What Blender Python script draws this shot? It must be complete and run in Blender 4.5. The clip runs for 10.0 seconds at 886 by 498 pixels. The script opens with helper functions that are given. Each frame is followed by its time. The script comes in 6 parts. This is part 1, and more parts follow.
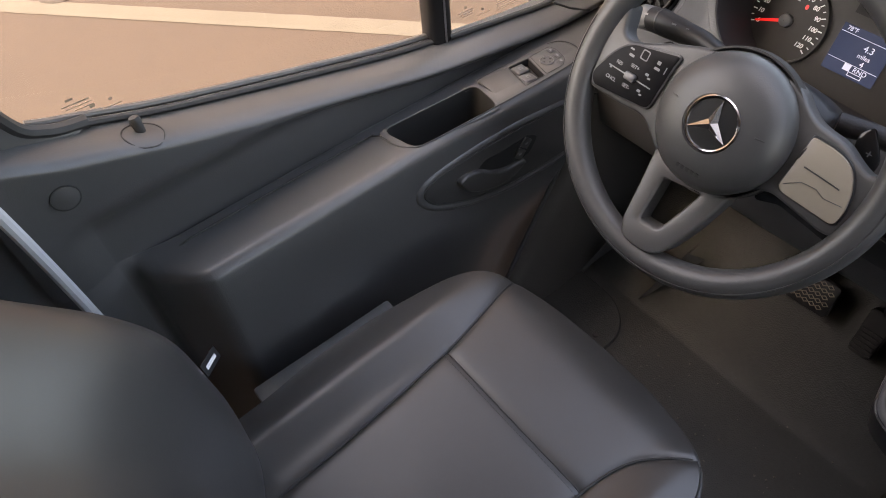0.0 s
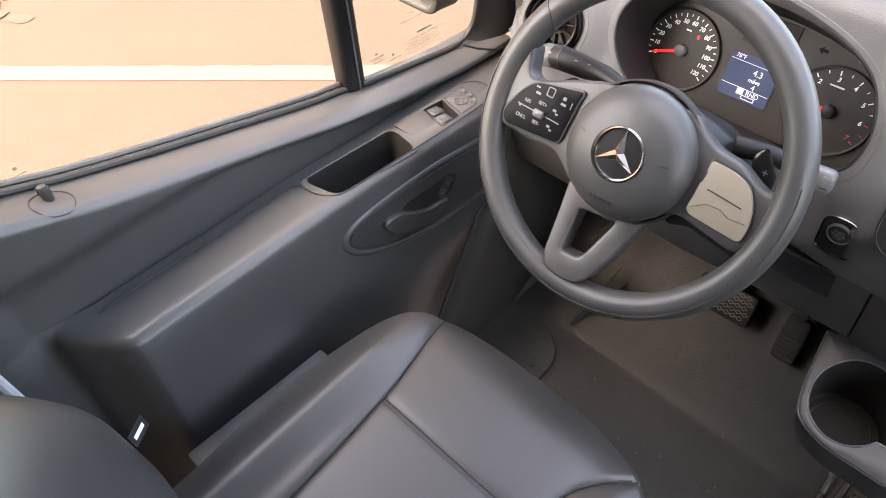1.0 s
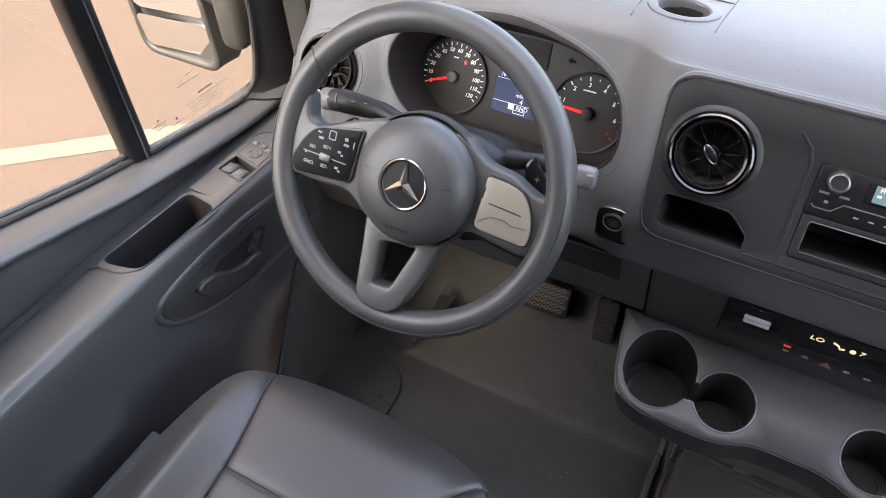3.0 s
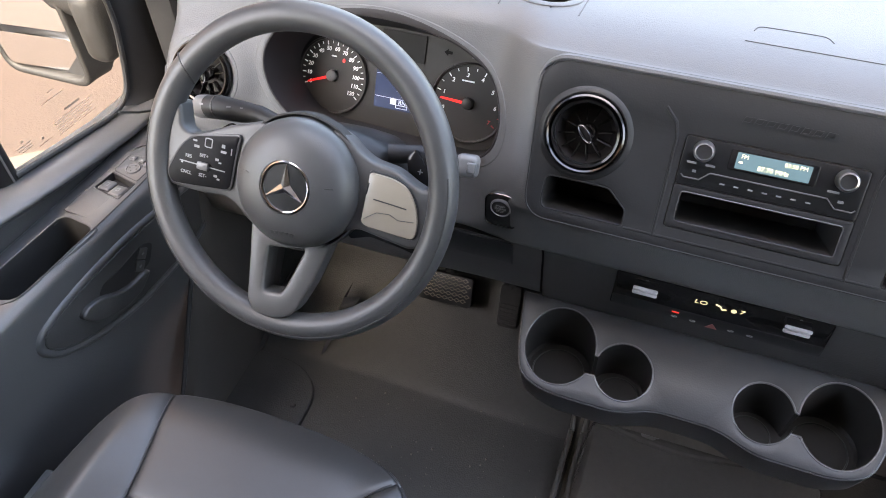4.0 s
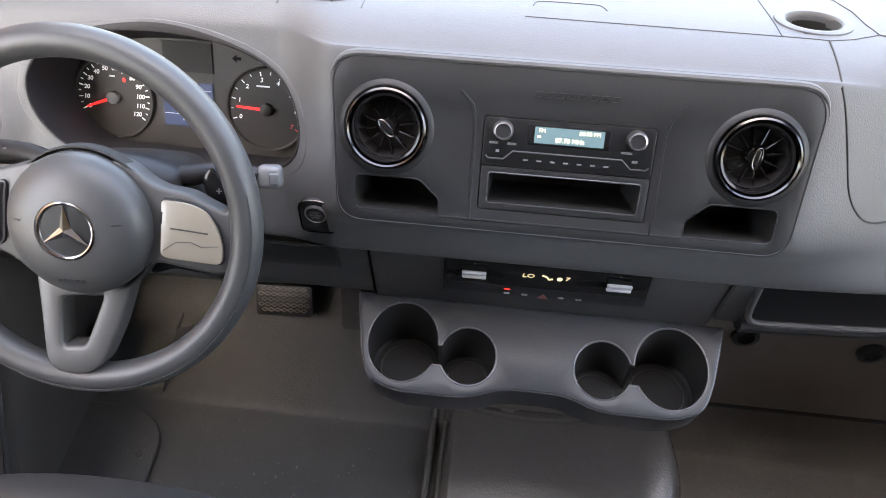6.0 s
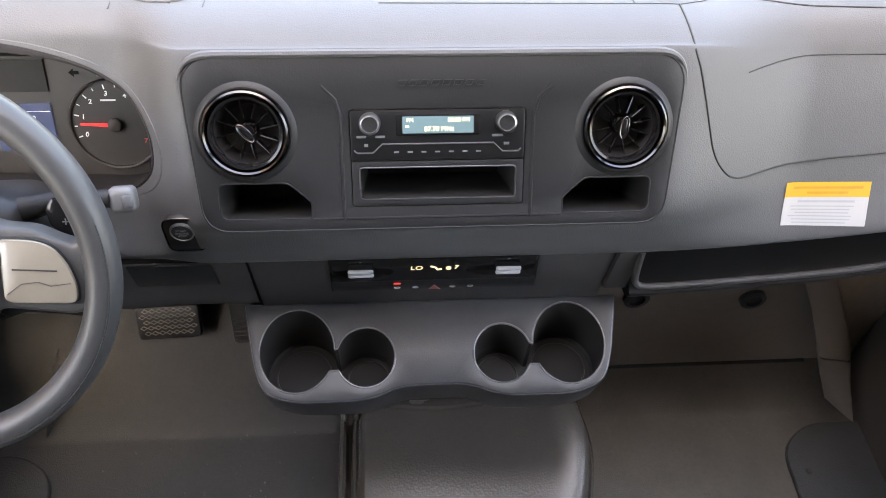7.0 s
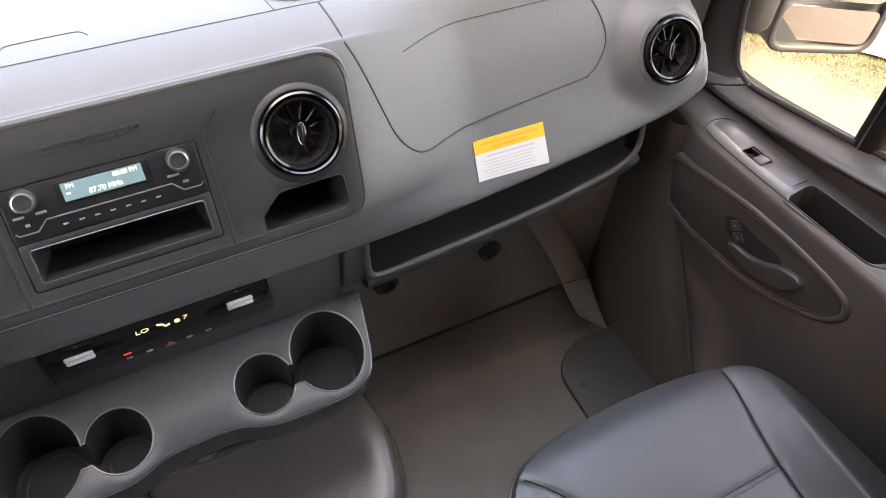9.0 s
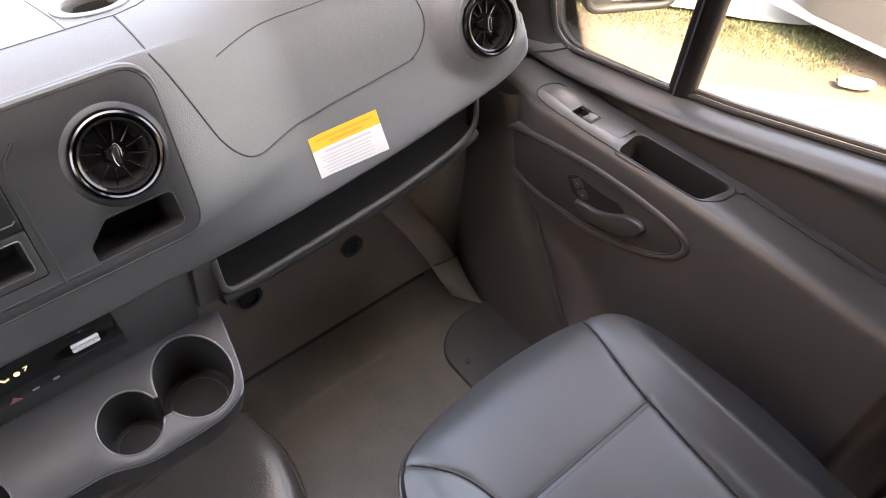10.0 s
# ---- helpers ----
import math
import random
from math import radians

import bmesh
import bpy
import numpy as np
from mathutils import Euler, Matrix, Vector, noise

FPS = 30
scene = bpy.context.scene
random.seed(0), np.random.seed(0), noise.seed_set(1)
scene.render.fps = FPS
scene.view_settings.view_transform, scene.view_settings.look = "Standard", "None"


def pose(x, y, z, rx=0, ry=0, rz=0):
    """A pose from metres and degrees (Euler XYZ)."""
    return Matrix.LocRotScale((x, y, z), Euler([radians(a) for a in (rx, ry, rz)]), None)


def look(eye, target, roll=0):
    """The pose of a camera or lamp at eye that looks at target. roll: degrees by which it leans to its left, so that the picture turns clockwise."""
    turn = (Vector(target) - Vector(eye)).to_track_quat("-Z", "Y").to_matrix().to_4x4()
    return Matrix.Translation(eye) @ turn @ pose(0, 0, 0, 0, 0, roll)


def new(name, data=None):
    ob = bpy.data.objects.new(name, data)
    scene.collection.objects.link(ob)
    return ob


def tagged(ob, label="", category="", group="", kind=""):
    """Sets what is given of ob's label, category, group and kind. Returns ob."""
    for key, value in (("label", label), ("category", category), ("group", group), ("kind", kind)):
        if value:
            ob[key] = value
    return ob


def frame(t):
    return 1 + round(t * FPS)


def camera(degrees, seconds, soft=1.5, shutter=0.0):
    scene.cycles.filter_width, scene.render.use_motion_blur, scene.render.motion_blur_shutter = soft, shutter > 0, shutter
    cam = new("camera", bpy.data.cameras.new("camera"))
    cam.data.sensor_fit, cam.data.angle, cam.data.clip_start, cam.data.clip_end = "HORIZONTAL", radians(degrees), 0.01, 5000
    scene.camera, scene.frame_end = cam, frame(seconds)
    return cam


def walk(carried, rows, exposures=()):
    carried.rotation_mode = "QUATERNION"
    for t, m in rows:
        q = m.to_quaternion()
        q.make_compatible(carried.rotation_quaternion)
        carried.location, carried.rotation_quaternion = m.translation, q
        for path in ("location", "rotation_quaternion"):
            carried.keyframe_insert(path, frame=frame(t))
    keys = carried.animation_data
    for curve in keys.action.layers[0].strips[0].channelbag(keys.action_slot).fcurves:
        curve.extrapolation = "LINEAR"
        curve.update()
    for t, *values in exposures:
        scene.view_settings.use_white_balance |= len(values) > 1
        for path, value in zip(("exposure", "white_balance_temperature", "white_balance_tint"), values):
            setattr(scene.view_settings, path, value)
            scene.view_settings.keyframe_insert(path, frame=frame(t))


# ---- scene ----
# The world: x to the van's right, y ahead, z up from the cab floor; the van's middle is x = 0.
cam = camera(62.26, 10.0, soft=0.95)
ROWS = [
    (0.0, -0.1832, 0.0312, 1.2076, 39.558, 4.565, 51.815),
    (0.5, -0.1794, 0.0399, 1.2111, 40.631, 4.267, 48.855),
    (1.0, -0.1770, 0.0424, 1.2166, 41.829, 3.796, 45.068),
    (1.5, -0.1692, 0.0520, 1.2258, 42.459, 3.681, 41.833),
    (2.0, -0.1591, 0.0538, 1.2319, 43.096, 3.174, 37.937),
    (2.5, -0.1461, 0.0600, 1.2362, 43.384, 2.867, 33.689),
    (4.0, -0.1058, 0.0749, 1.2299, 43.089, 1.190, 20.901),
    (4.5, -0.0940, 0.0825, 1.2269, 42.926, 0.608, 17.482),
    (5.0, -0.0835, 0.0902, 1.2248, 42.833, 0.171, 13.970),
    (6.5, -0.0625, 0.1299, 1.2164, 41.640, -1.217, 1.954),
    (7.0, -0.0474, 0.1451, 1.2111, 41.090, -1.753, -3.487),
    (7.5, -0.0225, 0.1517, 1.2117, 41.060, -1.958, -8.381),
    (8.0, -0.0042, 0.1523, 1.2149, 41.637, -2.483, -14.651),
    (8.5, 0.0122, 0.1554, 1.2172, 41.925, -2.596, -20.636),
    (9.0, 0.0344, 0.1432, 1.2191, 41.666, -2.499, -27.328),
    (9.5, 0.0500, 0.1257, 1.2151, 41.790, -2.366, -33.421),
    (10.0, 0.0691, 0.1148, 1.2121, 42.049, -2.660, -40.193),
]
EXPOSURES = [(0.0, 3.6, 8900, 17), (0.15, 4.1, 8900, 17), (0.35, 4.5, 8900, 17), (0.7, 4.55, 8900, 17), (1.2, 4.45, 8800, 16), (2.0, 4.3, 8300, 14), (2.5, 4.2, 8200, 14), (4.5, 4.35, 7800, 13),
             (6.5, 4.55, 8200, 14), (8.5, 4.63, 8800, 15), (9.3, 4.66, 8900, 15), (10.0, 4.8, 9000, 16)]
walk(cam, [(t, pose(x, y, z, rx, ry, rz)) for t, x, y, z, rx, ry, rz in ROWS], EXPOSURES)

# ---- light ----
SUN_ELEVATION, SUN_HEADING = radians(55), radians(180)   # heading clockwise from +y
world = bpy.data.worlds.new("sky")
scene.world = world
world.use_nodes = True
wn = world.node_tree.nodes
sky = wn.new("ShaderNodeTexSky")
sky.sky_type, sky.sun_disc = "NISHITA", False
sky.sun_elevation, sky.sun_rotation = SUN_ELEVATION, SUN_HEADING
sky.air_density, sky.dust_density = 1.0, 3.5
world.node_tree.links.new(sky.outputs[0], wn["Background"].inputs[0])
wn["Background"].inputs[1].default_value = 0.15
sun = new("sun", bpy.data.lights.new("sun", "SUN"))
sun.data.energy, sun.data.angle, sun.data.color = 1.45, radians(0.6), (1.0, 0.93, 0.82)
sd = Vector((math.sin(SUN_HEADING) * math.cos(SUN_ELEVATION), math.cos(SUN_HEADING) * math.cos(SUN_ELEVATION), math.sin(SUN_ELEVATION)))
sun.matrix_world = look(sd * 30, (0, 0, 0))


# ---- materials ----
def mat(name, color, rough=0.5, metal=0.0, grain=0.0, grain_scale=900.0, vary=0.12, vary_scale=6.0, spec=0.5, rough_vary=0.08,
        coat=0.0, emit=None, emit_strength=0.0, voronoi=False, dist=0.0006, second=None, second_amount=0.0):
    """A procedural surface: colour drifting at two scales, uneven gloss and a fine relief."""
    m = bpy.data.materials.new(name)
    m.use_nodes = True
    nt = m.node_tree
    b = nt.nodes["Principled BSDF"]
    b.inputs["Metallic"].default_value = metal
    b.inputs["Specular IOR Level"].default_value = spec
    b.inputs["Coat Weight"].default_value = coat
    tc = nt.nodes.new("ShaderNodeTexCoord")
    n1 = nt.nodes.new("ShaderNodeTexNoise")
    n1.inputs["Scale"].default_value, n1.inputs["Detail"].default_value = vary_scale, 6
    nt.links.new(tc.outputs["Object"], n1.inputs["Vector"])
    n2 = nt.nodes.new("ShaderNodeTexNoise")
    n2.inputs["Scale"].default_value, n2.inputs["Detail"].default_value = vary_scale * 14, 3
    nt.links.new(tc.outputs["Object"], n2.inputs["Vector"])
    mixv = nt.nodes.new("ShaderNodeMath")
    mixv.operation = "MULTIPLY_ADD"
    nt.links.new(n2.outputs["Fac"], mixv.inputs[0])
    mixv.inputs[1].default_value = 0.35
    nt.links.new(n1.outputs["Fac"], mixv.inputs[2])
    ramp = nt.nodes.new("ShaderNodeMapRange")
    ramp.inputs["From Min"].default_value, ramp.inputs["From Max"].default_value = 0.4, 0.95
    ramp.inputs["To Min"].default_value, ramp.inputs["To Max"].default_value = 0.0, 1.0
    nt.links.new(mixv.outputs[0], ramp.inputs["Value"])
    mix = nt.nodes.new("ShaderNodeMix")
    mix.data_type = "RGBA"
    lo = [c * (1 - vary) for c in color]
    hi = [min(1, c * (1 + vary)) for c in color]
    if second:
        hi = [c * (1 - second_amount) + s * second_amount for c, s in zip(color, second)]
    mix.inputs[6].default_value, mix.inputs[7].default_value = (*lo, 1), (*hi, 1)
    nt.links.new(ramp.outputs[0], mix.inputs[0])
    nt.links.new(mix.outputs[2], b.inputs["Base Color"])
    rr = nt.nodes.new("ShaderNodeMapRange")
    rr.inputs["To Min"].default_value, rr.inputs["To Max"].default_value = max(0.02, rough - rough_vary), min(1, rough + rough_vary)
    nt.links.new(n1.outputs["Fac"], rr.inputs["Value"])
    nt.links.new(rr.outputs[0], b.inputs["Roughness"])
    if grain:
        if voronoi:
            g = nt.nodes.new("ShaderNodeTexVoronoi")
            g.feature = "F1"
            out = g.outputs["Distance"]
        else:
            g = nt.nodes.new("ShaderNodeTexNoise")
            g.inputs["Detail"].default_value = 3
            out = g.outputs["Fac"]
        g.inputs["Scale"].default_value = grain_scale
        nt.links.new(tc.outputs["Object"], g.inputs["Vector"])
        bump = nt.nodes.new("ShaderNodeBump")
        bump.inputs["Strength"].default_value, bump.inputs["Distance"].default_value = grain, dist
        nt.links.new(out, bump.inputs["Height"])
        nt.links.new(bump.outputs[0], b.inputs["Normal"])
    if emit:
        b.inputs["Emission Color"].default_value = (*emit, 1)
        b.inputs["Emission Strength"].default_value = emit_strength
    return m


DASH = mat("dash_plastic", (0.088, 0.0905, 0.0945), 0.46, spec=0.38, grain=0.32, grain_scale=620, voronoi=True, vary=0.07)
DASH_LOW = mat("lower_dash_plastic", (0.050, 0.050, 0.051), 0.48, grain=0.3, grain_scale=420, voronoi=True, vary=0.08)
TRIM = mat("black_trim_plastic", (0.0200, 0.0206, 0.0220), 0.42, spec=0.28, grain=0.12, grain_scale=500, voronoi=True, vary=0.1)
DOOR = mat("door_plastic", (0.064, 0.0635, 0.0635), 0.34, grain=0.14, grain_scale=520, voronoi=True, vary=0.08)
CUP = mat("cup_tray_plastic", (0.033, 0.035, 0.038), 0.38, spec=0.38, grain=0.13, grain_scale=450, voronoi=True, vary=0.1)
VINYL = mat("seat_vinyl", (0.030, 0.030, 0.0303), 0.39, spec=0.65, grain=0.035, grain_scale=380, voronoi=True, vary=0.1, dist=0.0008)
THREAD = mat("stitch_thread", (0.03, 0.03, 0.03), 0.8, grain=0.4)
WHEEL = mat("wheel_leather", (0.050, 0.050, 0.0505), 0.42, grain=0.08, grain_scale=700, voronoi=True, vary=0.08)
SPOKE = mat("satin_spoke_plastic", (0.062, 0.060, 0.058), 0.36, grain=0.12, grain_scale=800, vary=0.06)
SLIDER = mat("slider_metal", (0.10, 0.10, 0.105), 0.4, metal=0.3, vary=0.05)
VENT_RING = mat("bright_vent_ring", (0.060, 0.060, 0.062), 0.18, metal=1.0, vary=0.04)
GLOSS = mat("gloss_black", (0.010, 0.010, 0.0105), 0.09, vary=0.1, rough_vary=0.04, spec=0.3)
DARK = mat("dark_void_plastic", (0.034, 0.0333, 0.0325), 0.7, spec=0.2)
# darker than the dusty rubber below, partly to carry the driver foot-well shade
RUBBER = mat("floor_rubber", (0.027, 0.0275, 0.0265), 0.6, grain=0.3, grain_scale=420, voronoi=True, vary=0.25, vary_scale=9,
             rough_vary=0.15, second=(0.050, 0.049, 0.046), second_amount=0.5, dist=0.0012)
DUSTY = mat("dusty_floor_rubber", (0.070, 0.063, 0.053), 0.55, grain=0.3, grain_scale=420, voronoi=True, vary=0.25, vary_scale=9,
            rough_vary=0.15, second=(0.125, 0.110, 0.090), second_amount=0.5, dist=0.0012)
HOOD = mat("hood_plastic", (0.016, 0.0145, 0.0155), 0.55, grain=0.25, grain_scale=500, voronoi=True, vary=0.1, spec=0.3)
CARPET = mat("bulkhead_felt", (0.165, 0.147, 0.128), 0.85, grain=0.5, grain_scale=350, vary=0.15)
# darker than the door plastic, to carry the shade of the pull recess
RECESS = mat("darkened_plastic", (0.042, 0.0412, 0.0405), 0.36, grain=0.14, grain_scale=420, voronoi=True, vary=0.08)
HUMP = mat("moulded_cover", (0.082, 0.078, 0.073), 0.26, spec=0.6, grain=0.4, grain_scale=260, voronoi=True, vary=0.12, rough_vary=0.04, dist=0.0008)
CHROME = mat("chrome", (0.46, 0.46, 0.47), 0.16, metal=1.0, vary=0.03, rough_vary=0.04)
SATIN = mat("satin_silver", (0.55, 0.55, 0.56), 0.28, metal=1.0, vary=0.04)
SMOKE = mat("smoked_chrome", (0.10, 0.10, 0.105), 0.2, metal=1.0, vary=0.05)
BEIGE = mat("film_covered_pad", (0.23, 0.20, 0.16), 0.24, vary=0.06, coat=0.3)
PALE = mat("pale_ink", (0.75, 0.76, 0.77), 0.5)
GREY_INK = mat("grey_ink", (0.15, 0.153, 0.157), 0.5)
FAINT = mat("embossed_mark", (0.020, 0.020, 0.021), 0.28)
RED_INK = mat("dull_red_ink", (0.55, 0.05, 0.05), 0.5)
RED = mat("red_needle", (0.7, 0.02, 0.02), 0.5, emit=(1.0, 0.03, 0.03), emit_strength=0.06)
DIAL = mat("dial_face", (0.024, 0.022, 0.020), 0.55, vary=0.15)
CLUSTER = mat("cluster_face", (0.030, 0.027, 0.024), 0.5, grain=0.2, grain_scale=600, vary=0.1)
LCD = mat("lcd_blue", (0.02, 0.03, 0.06), 0.15, emit=(0.10, 0.14, 0.30), emit_strength=0.025)
LCD_DIM = mat("lcd_off", (0.022, 0.021, 0.020), 0.5, spec=0.2)
LCD_INK = mat("lcd_ink", (0.6, 0.65, 0.8), 0.4, emit=(0.7, 0.78, 1.0), emit_strength=0.035)
RADIO_LCD = mat("radio_lcd", (0.05, 0.09, 0.11), 0.2, emit=(0.22, 0.38, 0.46), emit_strength=0.03)
RADIO_INK = mat("radio_ink", (0.8, 0.8, 0.5), 0.4, emit=(0.95, 0.95, 0.62), emit_strength=0.05)
AMBER = mat("amber_led", (0.9, 0.75, 0.45), 0.4, emit=(1.0, 0.82, 0.5), emit_strength=0.05)
LED_RED = mat("red_led", (0.8, 0.05, 0.05), 0.4, emit=(1.0, 0.06, 0.04), emit_strength=0.05)
YELLOW = mat("label_yellow", (0.62, 0.33, 0.02), 0.45, vary=0.04)
KNOB = mat("knob_metal", (0.42, 0.42, 0.43), 0.3, metal=1.0, vary=0.05)
PAPER = mat("label_white", (0.44, 0.44, 0.44), 0.45, vary=0.03)
PAPER_INK = mat("label_ink", (0.34, 0.35, 0.37), 0.6)
BROWN_INK = mat("label_brown_ink", (0.50, 0.25, 0.02), 0.6)
STEEL = mat("pedal_steel", (0.33, 0.28, 0.22), 0.4, metal=0.8, vary=0.25, vary_scale=40)
EDGE_STRIP = mat("pale_edge_strip", (0.42, 0.43, 0.44), 0.5, vary=0.06)
METAL = mat("brushed_bracket", (0.32, 0.32, 0.31), 0.45, metal=0.7, vary=0.15, vary_scale=30)
BAR = mat("gloss_bar_trim", (0.007, 0.007, 0.0075), 0.32, vary=0.1, spec=0.4)
SEAL = mat("rubber_seal", (0.02, 0.02, 0.02), 0.6, grain=0.2)
LINING = mat("white_cargo_lining", (0.29, 0.255, 0.205), 0.55, vary=0.05)
CARGO_FLOOR = mat("cargo_floor_board", (0.075, 0.068, 0.060), 0.6, vary=0.15)
HEADLINER = mat("beige_headliner", (0.62, 0.50, 0.37), 0.9, grain=0.4, grain_scale=500)
PAINT_WHITE = mat("white_body_paint", (0.78, 0.78, 0.77), 0.25, coat=0.5, vary=0.03)
MIRROR = mat("mirror_silver", (0.85, 0.86, 0.87), 0.02, metal=1.0, vary=0.01, rough_vary=0.0)
PAVING = mat("sunlit_asphalt", (0.0265, 0.0165, 0.0112), 0.9, grain=0.5, grain_scale=90, vary=0.22, vary_scale=0.9, dist=0.004)
LINE = mat("road_line_paint", (0.056, 0.047, 0.037), 0.75, grain=0.4, grain_scale=120, vary=0.12, vary_scale=7, dist=0.003)
CONCRETE = mat("concrete_edge", (0.070, 0.055, 0.042), 0.85, grain=0.4, grain_scale=80, vary=0.15, vary_scale=3, dist=0.003)
PALE_PAVING = mat("pale_paving", (0.20, 0.185, 0.15), 0.85, grain=0.4, grain_scale=80, vary=0.1, vary_scale=3, dist=0.003)
# tan of the added wall, picked for the warm light it bounces
BOUNCE_TAN = mat("tan_bounce", (0.130, 0.084, 0.054), 0.9, grain=0.4, grain_scale=60, vary=0.15, vary_scale=1.5, dist=0.004)
SHELL = mat("mirror_shell_plastic", (0.010, 0.010, 0.010), 0.6, grain=0.2, grain_scale=300, voronoi=True, vary=0.1, spec=0.35)
CRUMB = mat("dust_crumb", (0.11, 0.10, 0.085), 0.9, vary=0.3)
PALE_PLASTIC = mat("pale_switch_plastic", (0.50, 0.50, 0.51), 0.35, vary=0.04)
GREY_PLASTIC = mat("grey_switch_plastic", (0.11, 0.112, 0.115), 0.4, vary=0.06)
EDGE = mat("glossy_plastic_edge", (0.050, 0.050, 0.052), 0.25, vary=0.05)
ETCH = mat("etched_print", (0.34, 0.25, 0.18), 0.7)
KICK = mat("kick_panel_plastic", (0.052, 0.047, 0.042), 0.45, spec=0.35, grain=0.3, grain_scale=420, voronoi=True, vary=0.08)
STRUT = mat("strut_plastic", (0.105, 0.096, 0.086), 0.5, grain=0.2, grain_scale=500, vary=0.08)
RIM = mat("polished_cup_rim", (0.085, 0.087, 0.090), 0.26, vary=0.05)
SOIL = mat("dry_soil", (0.066, 0.046, 0.030), 0.95, grain=0.8, grain_scale=40, vary=0.35, vary_scale=3, dist=0.01)
GRASS = mat("grass_blade", (0.046, 0.076, 0.018), 0.6, vary=0.4, vary_scale=2, second=(0.100, 0.092, 0.044), second_amount=0.7)
STAIN = mat("oil_stain", (0.024, 0.017, 0.013), 0.8, vary=0.25, vary_scale=20)
SILVER_PAINT = mat("silver_body_paint", (0.105, 0.105, 0.103), 0.3, coat=0.4, vary=0.04)
# cup and armrest wells are plain plastic; their inner shade is put into this colour
WELL = mat("well_shade_plastic", (0.021, 0.021, 0.0212), 0.5, vary=0.1, spec=0.25)
FASCIA = mat("radio_black", (0.010, 0.0105, 0.0115), 0.3, vary=0.08, spec=0.35)
PAD = mat("pad_gloss_black", (0.006, 0.006, 0.007), 0.42, vary=0.1, spec=0.08)
PAD_INK = mat("pad_ink", (0.17, 0.17, 0.175), 0.5)
NUMERAL = mat("backlit_numeral", (0.75, 0.76, 0.77), 0.5, emit=(0.95, 0.97, 1.0), emit_strength=0.018)
BAG = mat("white_plastic_litter", (0.4, 0.4, 0.39), 0.4, vary=0.1, vary_scale=40)


def glass_material(name, tint=(0.96, 0.98, 0.97)):
    m = bpy.data.materials.new(name)
    m.use_nodes = True
    nt = m.node_tree
    nt.nodes.remove(nt.nodes["Principled BSDF"])
    tr = nt.nodes.new("ShaderNodeBsdfTransparent")
    gl = nt.nodes.new("ShaderNodeBsdfGlossy")
    fr = nt.nodes.new("ShaderNodeFresnel")
    mx = nt.nodes.new("ShaderNodeMixShader")
    tr.inputs[0].default_value = (*tint, 1)
    gl.inputs[1].default_value = 0.01
    fr.inputs[0].default_value = 1.35
    nt.links.new(fr.outputs[0], mx.inputs[0])
    nt.links.new(tr.outputs[0], mx.inputs[1])
    nt.links.new(gl.outputs[0], mx.inputs[2])
    nt.links.new(mx.outputs[0], nt.nodes["Material Output"].inputs[0])
    return m


GLASS = glass_material("window_glass")


# ---- building helpers ----
def finish(name, bm, material, parent=None, label="", angle=32):
    me = bpy.data.meshes.new(name)
    bm.normal_update()
    bm.to_mesh(me)
    bm.free()
    if material:
        me.materials.append(material)
    me.shade_smooth()
    me.set_sharp_from_angle(angle=radians(angle))
    ob = new(name, me)
    if parent:
        ob.parent = parent
    if label:
        ob["label"] = label
    return ob


def part(name, bm, material, parent, label="", angle=32):
    return finish(name, bm, material, parent, label, angle)


def thing(name, label, category, at=(0, 0, 0), group="", kind=""):
    ob = new(name)
    ob.empty_display_size = 0.05
    return tagged(ob, label, category, group, kind)


def V(*a):
    return Vector(a)


def catmull(pts, n=6, closed=False):
    """A smooth line through points."""
    P = [Vector(p) for p in pts]
    out = []
    m = len(P)
    for i in range(m if closed else m - 1):
        if closed:
            a, b, c, d = P[i - 1], P[i], P[(i + 1) % m], P[(i + 2) % m]
        else:
            a, b, c, d = P[max(i - 1, 0)], P[i], P[i + 1], P[min(i + 2, m - 1)]
        for k in range(n):
            t = k / n
            out.append(0.5 * (2 * b + (c - a) * t + (2 * a - 5 * b + 4 * c - d) * t * t + (3 * b - a - 3 * c + d) * t ** 3))
    if not closed:
        out.append(P[-1])
    return out


def grid(bm, rows, close_u=False, close_v=False, skip=None, flip=False):
    """Faces over rows of points."""
    vs = [[bm.verts.new(p) for p in r] for r in rows]
    nu, nv = len(vs), len(vs[0])
    for i in range(nu if close_u else nu - 1):
        for j in range(nv if close_v else nv - 1):
            q = [vs[i][j], vs[(i + 1) % nu][j], vs[(i + 1) % nu][(j + 1) % nv], vs[i][(j + 1) % nv]]
            if skip and skip(sum((v.co for v in q), Vector()) / 4):
                continue
            bm.faces.new(q[::-1] if flip else q)
    loose = [v for v in bm.verts if not v.link_faces]
    bmesh.ops.delete(bm, geom=loose, context="VERTS")
    return vs


def rounded(pts, r, n=5):
    """A polygon's outline with its corners rounded. r: one radius, or one for each corner."""
    out = []
    m = len(pts)
    rs = r if isinstance(r, (list, tuple)) else [r] * m
    for i in range(m):
        p, a, b = Vector(pts[i]), Vector(pts[i - 1]), Vector(pts[(i + 1) % m])
        da, db = (a - p), (b - p)
        k = min(rs[i], da.length * 0.49, db.length * 0.49)
        s, e = p + da.normalized() * k, p + db.normalized() * k
        for j in range(n + 1):
            t = j / n
            out.append((1 - t) ** 2 * s + 2 * t * (1 - t) * p + t * t * e)
    return out


def rect(x0, y0, x1, y1):
    return [(x0, y0), (x1, y0), (x1, y1), (x0, y1)]


